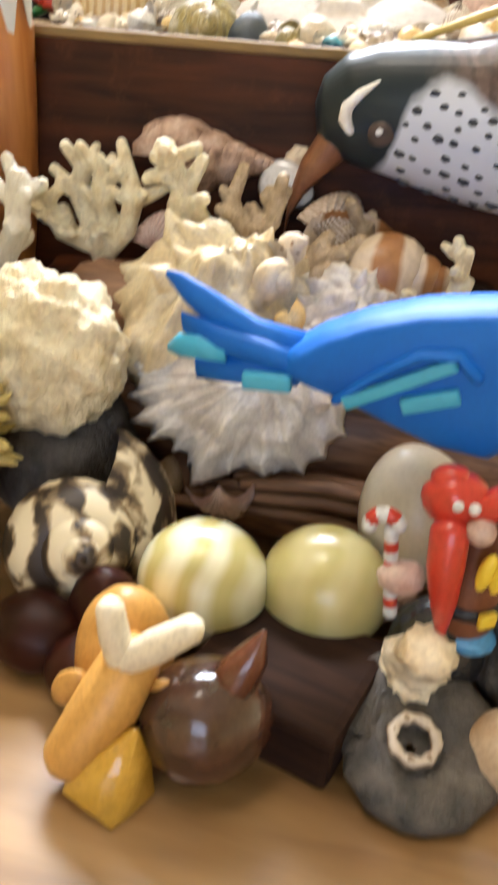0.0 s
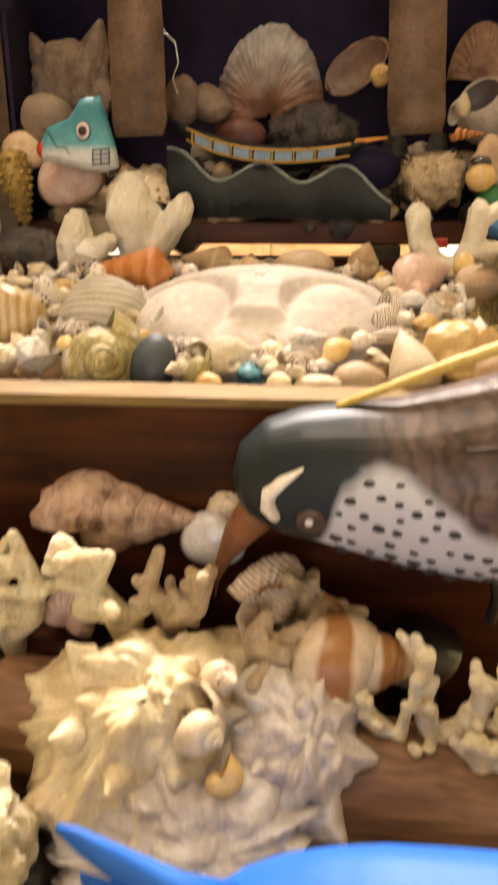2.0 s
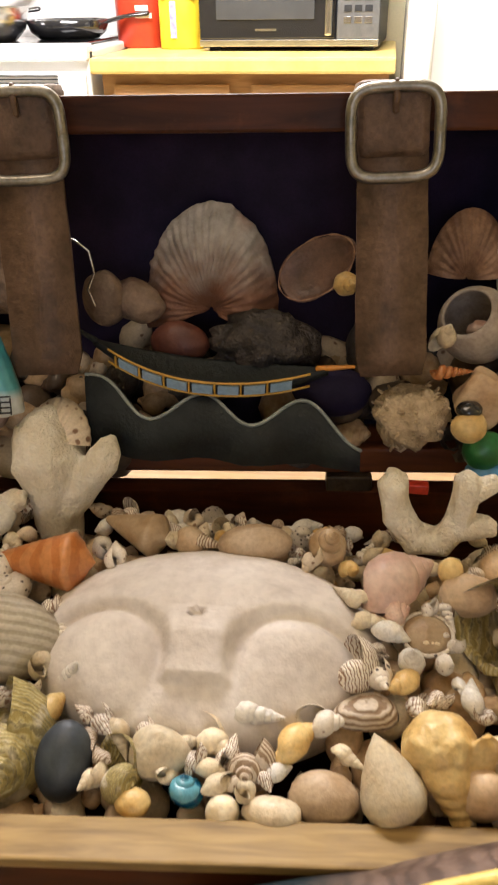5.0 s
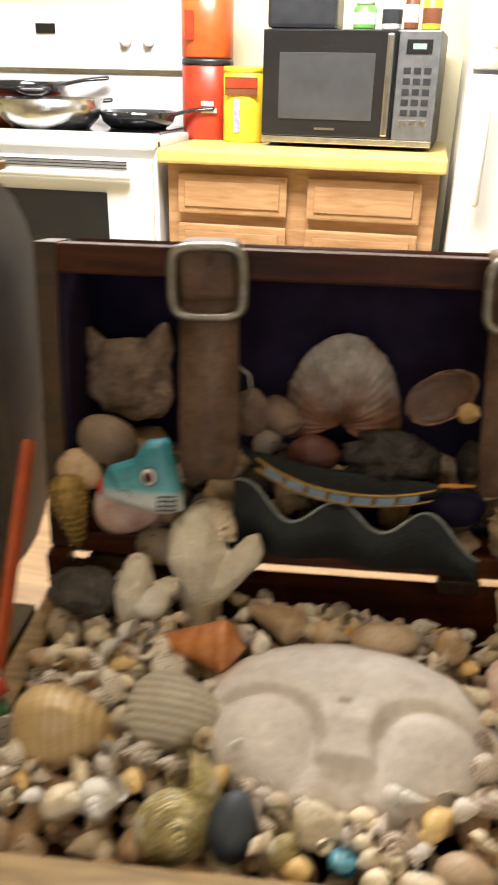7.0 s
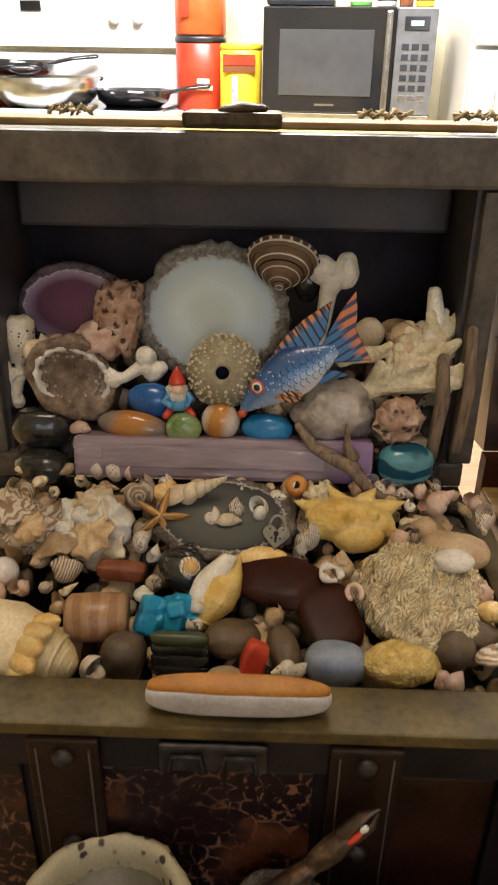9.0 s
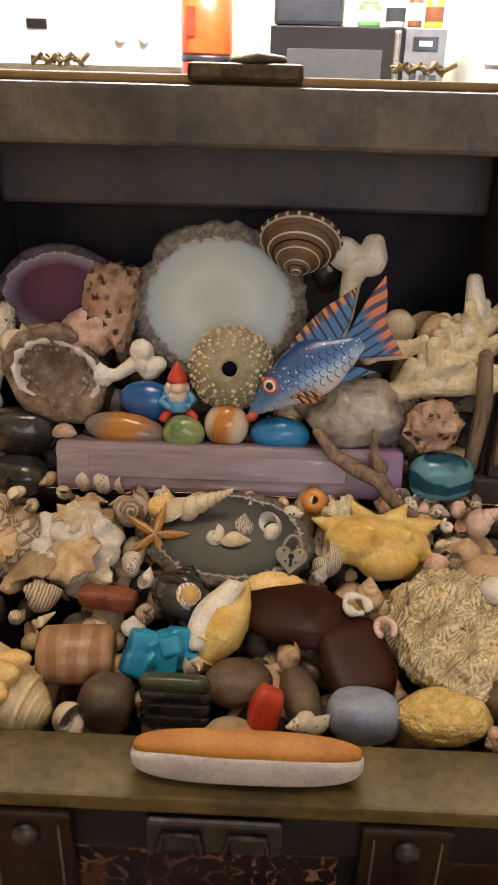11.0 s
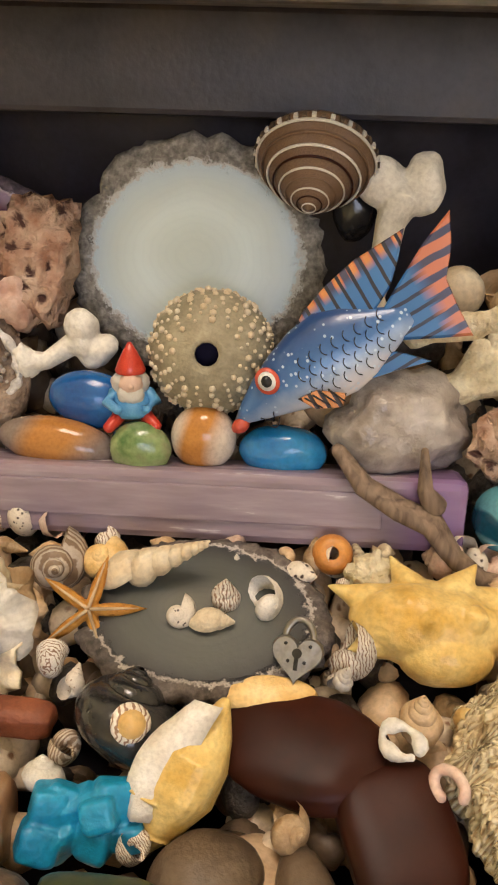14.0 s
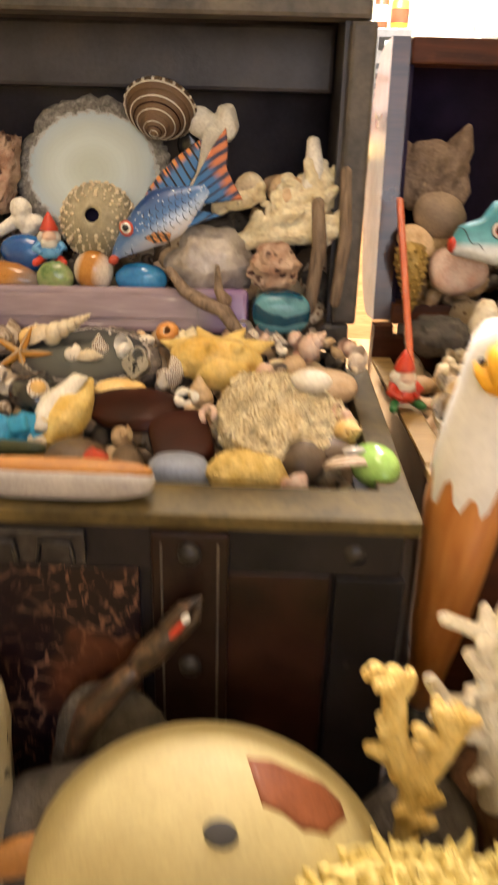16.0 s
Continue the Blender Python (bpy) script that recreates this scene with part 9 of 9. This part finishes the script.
toy.add(moved(lump(0.010, 0.009, 0.008, 0.08), pose(-0.0105, -0.003, 0.0475)), REDPAINT)
for ex in (-0.0082, -0.0042):
    toy.add(moved(ico(0.0016, 2), pose(ex, -0.0098, 0.0445)), PWHITE)
toy.add(moved(lump(0.0075, 0.0065, 0.0072, 0.04), pose(-0.0016, -0.010, 0.0388)), SHELL_ROSE)
toy.add(tube([(-0.0085, -0.009, 0.037), (-0.0078, -0.011, 0.027), (-0.0064, -0.011, 0.017), (-0.005, -0.010, 0.005)], [0.0050, 0.0048, 0.0036, 0.0012], 12), REDPAINT)
toy.add(tube([(-0.003, -0.006, 0.042), (0.003, -0.006, 0.0465), (0.009, -0.006, 0.0435), (0.0125, -0.006, 0.035), (0.014, -0.006, 0.024)], [0.004, 0.005, 0.005, 0.004, 0.0012], 12), REDPAINT)
for ex in (0.0018, 0.0052):
    toy.add(moved(lump(0.0042, 0.004, 0.0115, 0.05), pose(ex, -0.0115, 0.0285, 0, 8, 0)), YEL_PL)
ob = new("toy_figurine", toy.mesh("toy_figurine"))
ob.matrix_basis = pose(0.2165, 0.452, 0.808)
tagged(ob, "small red and brown toy figurine with yellow gloves", "figurine")
stone((0.212, 0.452, 0.799), 0.028, 0.024, 0.036, STONE_BLACK, "dark glossy stone that a figurine stands on", seed=9.0)
cs = base("candy_cane_toy", pose(0.1985, 0.450, 0.807, 0, -12, 0), "striped red and white candy cane ornament", "toy")
for i in range(9):
    z = 0.003 + i * 0.003
    part("stripe", tube([(0.0002 * i, 0, z), (0.0002 * (i + 1), 0, z + 0.003)], [0.0021, 0.0021], 8), REDPAINT if i % 2 else PWHITE, cs, "", True)
for i in range(5):
    a = math.pi * i / 5
    part("stripe", tube([(-0.003 + 0.004 * math.cos(a) * -1 + 0.003, 0, 0.031 + 0.004 * math.sin(a)), (0.004 * math.cos(a + 0.6) * -1, 0, 0.031 + 0.004 * math.sin(a + 0.6))], [0.0022, 0.0022], 8), REDPAINT if i % 2 else PWHITE, cs, "", True)
part("hand_knob", lump(0.013, 0.009, 0.010, 0.1), SHELL_ROSE, cs, "pink knob", True, pose(0.004, -0.001, 0.016))
oy = base("ruffled_shell", pose(0.2050, 0.441, 0.7985, 20, 0, 10), "small ruffled white shell cluster on the table", "shell")
for i in range(7):
    part("frill", lump(0.022 - 0.0012 * i, 0.014, 0.009, 0.35, 0.4, i * 2.2, 3), SHELL_CREAM, oy, "", True, pose(0.001 * i - 0.003, 0, -0.009 + 0.0036 * i, 10 * (i % 3), 0, 35 * i))
stone((0.2, 0.444, 0.786), 0.022, 0.02, 0.013, STONE_BLACK, "small dark stone under a shell", seed=6.1)


def moose(m, label):
    tan, horn = plain("caramel painted clay", (0.55, 0.28, 0.05), (0.68, 0.38, 0.09), 60, 0.4, 0.1), plain("cream painted clay", (0.72, 0.62, 0.42), (0.82, 0.74, 0.56), 60, 0.4, 0.1)
    f = Form()
    f.add(moved(lump(0.027, 0.025, 0.043, 0.03), pose(-0.003, 0.006, 0.018, -6)), tan)
    f.add(tube([(0.0045, -0.006, 0.031), (0.001, -0.013, 0.022), (-0.0045, -0.019, 0.012), (-0.0065, -0.021, 0.008)], [0.0075, 0.0085, 0.0072, 0.0068], 16), tan)
    for ear in ((-0.0105, -0.011, 0.0205, 32), (0.0155, -0.009, 0.0225, -30)):
        f.add(moved(lump(0.0085, 0.0045, 0.0145, 0.05), pose(*ear[:3], 0, ear[3], 0)), tan)
    f.add(tube([(0.003, -0.010, 0.032), (0.0012, -0.010, 0.041), (0.0002, -0.010, 0.0485)], [0.0036, 0.0038, 0.0034], 12), horn)
    f.add(tube([(0.004, -0.010, 0.033), (0.012, -0.010, 0.0405), (0.0205, -0.010, 0.0485)], [0.0036, 0.0042, 0.0034], 12), horn)
    ob = new("toy_figurine", f.mesh("toy_figurine"))
    ob.matrix_basis = m
    return tagged(ob, label, "figurine")


moose(pose(0.1345, 0.415, 0.781), "small caramel clay animal ornament with cream antlers")
stone((0.119, 0.424, 0.788), 0.024, 0.026, 0.02, STONE_BROWN, "dark brown stone under the clay ornament", seed=4.4)
nut = base("brown_seed", pose(0.158, 0.410, 0.7965, 0, 10, 20), "glossy dark brown carved seed on the table", "ornament")
part("seed_body", lump(0.034, 0.03, 0.033, 0.05, 1.0, 2.0), plain("glossy brown nut", (0.03, 0.013, 0.009), (0.1, 0.04, 0.022), 60, 0.16, 0.1, coat=0.6), nut, "", True)
part("seed_tip", tube([(0.004, 0, 0.014), (0.007, 0.001, 0.022), (0.008, 0.002, 0.028)], [0.006, 0.004, 0.001], 10), plain("red brown nut", (0.1, 0.03, 0.014), (0.18, 0.06, 0.03), 60, 0.2, 0.1, coat=0.5), nut, "pointed tip", True)
BOXWOOD = dull(wood("dark stained box wood", (0.01, 0.005, 0.0035), (0.034, 0.016, 0.009), 30, "X", 0.8, 0.0, 9.0), 0.12)
bx = base("dark_box", pose(0.174, 0.434, TABLE, 0, 0, -14) @ Matrix.Diagonal((1.25, 1.35, 1.0, 1)), "small dark brown wooden box on the table", "box")
part("box_body", box(-0.017, 0.017, -0.014, 0.014, 0.0, 0.016, 0.002), BOXWOOD, bx)
part("box_lid", box(-0.018, 0.018, -0.015, 0.015, 0.0162, 0.021, 0.002), BOXWOOD, bx)
am = base("ammonite", pose(0.209, 0.424, 0.789, 20, 0, 10) @ Matrix.Diagonal((1.2, 1.2, 1.0, 1)), "dark fossil ammonite with a pale centre on the table", "fossil")
part("coil", scaled(spiral(3.5, 1.9, 0.62, 0.05, 0.38, 1.0, 26, 12, 14, 0.08), 0.022, 0.022, 0.013), ROCK_DARK, am, "", True)
part("centre", moved(tube([(0.0047 * math.cos(a), 0.0047 * math.sin(a), 0.0064) for a in (2 * math.pi * j / 20 for j in range(21))], [0.0013 + 0.0003 * math.sin(j * 2.3) for j in range(21)], 8), pose(0, 0, 0)), SHELL_GREY, am, "pale ring", True)
stone((0.235, 0.43, 0.79), 0.026, 0.024, 0.022, STONE_TAN, "brown stone on the table", seed=5.7)
stone((0.240, 0.455, 0.80), 0.036, 0.03, 0.042, ROCK_DARK, "dark glittering rock on the table", seed=7.7, bumps=0.2)
thing("yellow_shard", lathe([(0.011, -0.008), (0.0125, -0.006), (0.007, 0.006), (0.001, 0.014), (0.0, 0.0145)], 5, True), plain("yellow amber", (0.55, 0.3, 0.02), (0.7, 0.42, 0.05), 60, 0.15, 0.1, coat=0.5), pose(0.140, 0.396, 0.788, 0, 20, 10), "yellow amber shard on the table", "stone")
stone((0.117, 0.44, 0.795), 0.022, 0.02, 0.03, STONE_BROWN, "dark brown upright stone", seed=8.8)
stone((0.1, 0.43, 0.79), 0.03, 0.024, 0.024, STONE_BROWN, "dark brown stone on the table", seed=8.1)
stone((0.225, 0.47, 0.795), 0.02, 0.02, 0.03, STONE_TAN, "pale pinkish stone on the table", seed=1.3)
shell("whelk", (0.125, 0.482, 0.793), 0.02, 80, 0, 30, SHELL_TAN, "small brown shell on the table")

# the carved eagle post between the chests
WHITEP, ORANGEP = plain("white painted wood", (0.72, 0.73, 0.76), (0.84, 0.84, 0.85), 80, 0.45, 0.25, 0.0006, 400, dirt=0.1), plain("yellow orange paint", (0.75, 0.36, 0.02), (0.85, 0.46, 0.03), 60, 0.4, 0.1)
EAGLEWOOD = wood("orange varnished wood", (0.42, 0.14, 0.03), (0.6, 0.26, 0.07), 24, "Z", 0.3, 0.3, 8.0, bump=0.1)
eg = Form()
eg.add(rough(lathe([(0.0, -0.122), (0.005, -0.12), (0.0085, -0.095), (0.012, -0.066), (0.0138, -0.04), (0.0155, -0.015), (0.0145, 0.002)], 28, False), 0.0006, 0.01), EAGLEWOOD)
jag = []
for k, (z, r) in enumerate(((0.0, 0.0152), (0.006, 0.0158), (0.018, 0.0145), (0.03, 0.0125), (0.04, 0.0115), (0.047, 0.0105), (0.0525, 0.0075), (0.055, 0.0))):
    jag.append([(r * math.cos(2 * math.pi * j / 36), r * math.sin(2 * math.pi * j / 36), z - (0.009 * (j % 4 in (0, 1)) + 0.003 * math.sin(j)) * (k == 0) - 0.003 * (j % 4 in (0, 1)) * (k == 1)) for j in range(36)])
eg.add(strip(jag, False), WHITEP)
eg.add(loft([(-0.0205, 0, 0.0395, 0.0018, 0.0025), (-0.0190, 0, 0.0430, 0.0058, 0.0065), (-0.013, 0, 0.0470, 0.0088, 0.0075), (-0.006, 0, 0.0505, 0.009, 0.005)], 20), ORANGEP, pose(0, 0, 0.0062, 0, 0, 90) @ Matrix.Diagonal((0.95, 0.74, 0.82, 1)))
eg.add(loft([(-0.0165, 0, 0.0380, 0.009, 0.003), (-0.010, 0, 0.0405, 0.0125, 0.0045), (-0.005, 0, 0.0425, 0.0125, 0.004)], 20), ORANGEP, pose(0, 0, 0.0075, 0, 0, 90) @ Matrix.Diagonal((0.95, 0.78, 0.82, 1)))
for s in (-1, 1):
    eg.add(ico(0.0014, 2), STONE_BLACK, pose(s * 0.0075, -0.0082, 0.044))
ob = new("eagle_carving", eg.mesh("eagle_carving"))
ob.matrix_basis = pose(0.0195, 0.562, 0.9545, 7, 2, 0) @ Matrix.Diagonal((0.9, 0.95, 1.0, 1))
tagged(ob, "carved wooden eagle post with white head and yellow beak", "ornament")
st_e = base("carving_stand", pose(0.0155, 0.577, TABLE) @ Matrix.Diagonal((0.7, 0.7, 0.62, 1)), "dark stand under the eagle carving", "stand")
part("foot", lathe([(0.02, 0), (0.018, 0.012), (0.011, 0.03), (0.0105, 0.098)], 24), STONE_BLACK, st_e, "", True)
antler(pose(0.0335, 0.530, 0.883), [[(0.004, 0, -0.045), (0.0, 0, -0.02), (-0.005, -0.001, 0.0), (-0.006, -0.001, 0.018), (-0.009, -0.001, 0.031)], [(0.0, 0, -0.018), (0.010, -0.002, -0.004), (0.012, -0.002, 0.014)], [(-0.002, 0, -0.014), (-0.014, -0.003, -0.008), (-0.018, -0.003, 0.002)], [(0.001, 0, -0.03), (0.014, -0.002, -0.022)]], CORAL_WHITE, "cream branching coral before the eagle", 0.0048, 52)
antler(pose(0.003, 0.503, 0.874), [[(0.002, 0, -0.034), (0.0, 0, -0.012), (0.0, 0, 0.006)], [(-0.003, 0, 0.0), (-0.007, -0.001, 0.018), (-0.0095, -0.001, 0.040)], [(0.003, 0, 0.0), (0.009, 0, 0.016), (0.010, 0, 0.028)]], SPONGE, "yellowish two-horned coral lump beside the plush toy", 0.0042, 54)
stone((0.012, 0.530, 0.810), 0.05, 0.035, 0.065, ROCK_DARK, "dark rock under branching coral", seed=2.9, bumps=0.15)

# before the black chest
eggp = base("painted_egg", pose(-0.058, 0.483, 0.838), "large cream egg ornament painted with brown patches", "ornament")
EGGM = dull(plain("cream eggshell", (0.37, 0.3, 0.14), (0.47, 0.4, 0.2), 30, 0.55, 0.1, dirt=0.16), 0.25)
part("shell", scaled(ico(1.0, 4), 0.0585, 0.044, 0.056), EGGM, eggp, "smooth cream shell", True)


def egg_patch(outline, mat, label):
    cx, cy = sum(p[0] for p in outline) / len(outline), sum(p[1] for p in outline) / len(outline)
    rings = []
    for k, out in ((0.05, 1.006), (0.3, 1.006), (0.6, 1.006), (0.8, 1.006), (0.96, 1.006), (1.0, 0.99)):
        ring = []
        for x, y in outline:
            x, y = cx + (x - cx) * k, cy + (y - cy) * k
            ring.append((x * 0.0585 * out, y * 0.044 * out, math.sqrt(max(0.0, 1 - x * x - y * y)) * 0.056 * out))
        rings.append(ring)
    part("painted_patch", strip(rings), mat, eggp, label, True)


egg_patch([(0.17, 0.06), (0.29, 0.10), (0.46, 0.09), (0.56, 0.11), (0.66, 0.05), (0.69, -0.05), (0.60, -0.23), (0.48, -0.29), (0.37, -0.25), (0.27, -0.24), (0.22, -0.1)], dull(plain("brown painted patch", (0.15, 0.045, 0.016), (0.21, 0.066, 0.026), 80, 0.5), 0.2), "brown painted shape")
egg_patch([(0.1 + 0.085 * math.cos(a), -0.44 + 0.07 * math.sin(a)) for a in (2 * math.pi * i / 14 for i in range(14))], PBLACK, "black painted spot")
FLUFF = plain("yellow plush", (0.62, 0.48, 0.14), (0.78, 0.64, 0.24), 160, 0.9, 1.0, 0.002, 600)
plush = base("plush_toy", pose(0.010, 0.455, 0.834) @ Matrix.Diagonal((1.25, 1.0, 1.0, 1)), "fluffy pale yellow plush toy on the table", "toy")
part("body", rough(scaled(ico(1, 5), 0.05, 0.032, 0.052), 0.003, 0.008, 2.0), FLUFF, plush, "", True)
tufts = Form()
rng = random.Random(9)
for i in range(420):
    a, b = rng.uniform(0, 6.28), rng.uniform(-0.2, 1.5)
    d = Vector((math.cos(a) * math.cos(b), math.sin(a) * math.cos(b), math.sin(b)))
    q = Vector((d.x * 0.05, d.y * 0.032, d.z * 0.052))
    tufts.add(tube([q, q + d * 0.003, q + d * 0.005 + Vector((rng.uniform(-1, 1), rng.uniform(-1, 1), rng.uniform(-1, 1))) * 0.002], [0.0022, 0.0016, 0.0005], 5), FLUFF)
ob = new("fluff", tufts.mesh("fluff"))
ob.parent = plush
tagged(ob, "short fluffy pile", kind="stuff")
MOTTLE = spotted("cream and black speckled horn", (0.56, 0.5, 0.34), (0.05, 0.035, 0.03), 150, 0.36)
bowl = base("horn_cup", pose(-0.161, 0.497, TABLE), "speckled horn cup with a dark grey inside", "cup")
part("wall", rough(lathe([(0.02, 0.0), (0.03, 0.02), (0.032, 0.08), (0.0325, 0.098), (0.0318, 0.104), (0.0305, 0.108), (0.0285, 0.1095), (0.0265, 0.107), (0.0255, 0.101), (0.025, 0.09), (0.01, 0.06), (0.0, 0.06)], 56, False), 0.0016, 0.007, 2.0), MOTTLE, bowl, "", True)
part("lining", lathe([(0.0, 0.088), (0.015, 0.09), (0.0258, 0.096)], 40, False), plain("grey green horn", (0.09, 0.085, 0.06), (0.15, 0.14, 0.1), 40, 0.35, 0.1), bowl, "grey-green inside", True)
claw = base("crab_claw", pose(-0.086, 0.523, 0.895, 0, -50, 12) @ Matrix.Diagonal((0.95, 0.6, 0.62, 1)), "dark mottled crab claw leaning on the chest front", "claw")
CLAW = plain("dark mottled claw", (0.012, 0.008, 0.007), (0.05, 0.028, 0.018), 150, 0.3, 0.3, coat=0.3, c3=(0.2, 0.11, 0.06))
part("arm", tube([(-0.05, 0, -0.008), (-0.03, -0.002, 0.002), (-0.008, 0, 0.0)], [0.006, 0.0095, 0.006], 14), CLAW, claw, "", True)
part("palm", scaled(ico(1, 3), 0.016, 0.007, 0.0085), CLAW, claw, "", True, pose(0.004, 0, 0))
part("finger", tube([(0.014, 0, 0.004), (0.024, -0.001, 0.006), (0.031, -0.001, 0.002)], [0.0048, 0.0036, 0.001], 10), CLAW, claw, "", True)
part("finger", tube([(0.014, 0, -0.004), (0.023, -0.001, -0.004), (0.029, -0.001, 0.0)], [0.004, 0.003, 0.001], 10), CLAW, claw, "", True)
part("red_tip", lump(0.009, 0.004, 0.004, 0.05), REDPAINT, claw, "red tip", True, pose(0.017, -0.005, 0.001))
part("white_tip", lump(0.004, 0.004, 0.0045, 0.05), PWHITE, claw, "white tip", True, pose(0.0225, -0.005, 0.002))
cone_b = base("carved_fish", pose(-0.118, 0.505, 0.83, 0, -28, 10), "dark carved driftwood fish with an orange belly", "ornament")
part("body", loft([(-0.05, 0, 0, 0.004, 0.006), (-0.03, 0, 0, 0.012, 0.018), (0.0, 0, 0.002, 0.015, 0.022), (0.03, 0, 0.004, 0.011, 0.014), (0.055, 0, 0.006, 0.004, 0.005)], 24), ROCK_DARK, cone_b, "", True)
part("orange_patch", moved(lump(0.034, 0.008, 0.016, 0.1), pose(-0.008, -0.0125, 0.006)), plain("orange brown paint", (0.4, 0.17, 0.04), (0.5, 0.24, 0.07), 70, 0.4), cone_b, "orange patch", True)
stone((-0.12, 0.51, 0.797), 0.06, 0.04, 0.036, ROCK_DARK, "dark rock before the black chest", seed=3.8, bumps=0.15)
stone((-0.10, 0.525, 0.83), 0.05, 0.02, 0.1, ROCK_DARK, "upright dark rock before the black chest", seed=6.8, bumps=0.12)
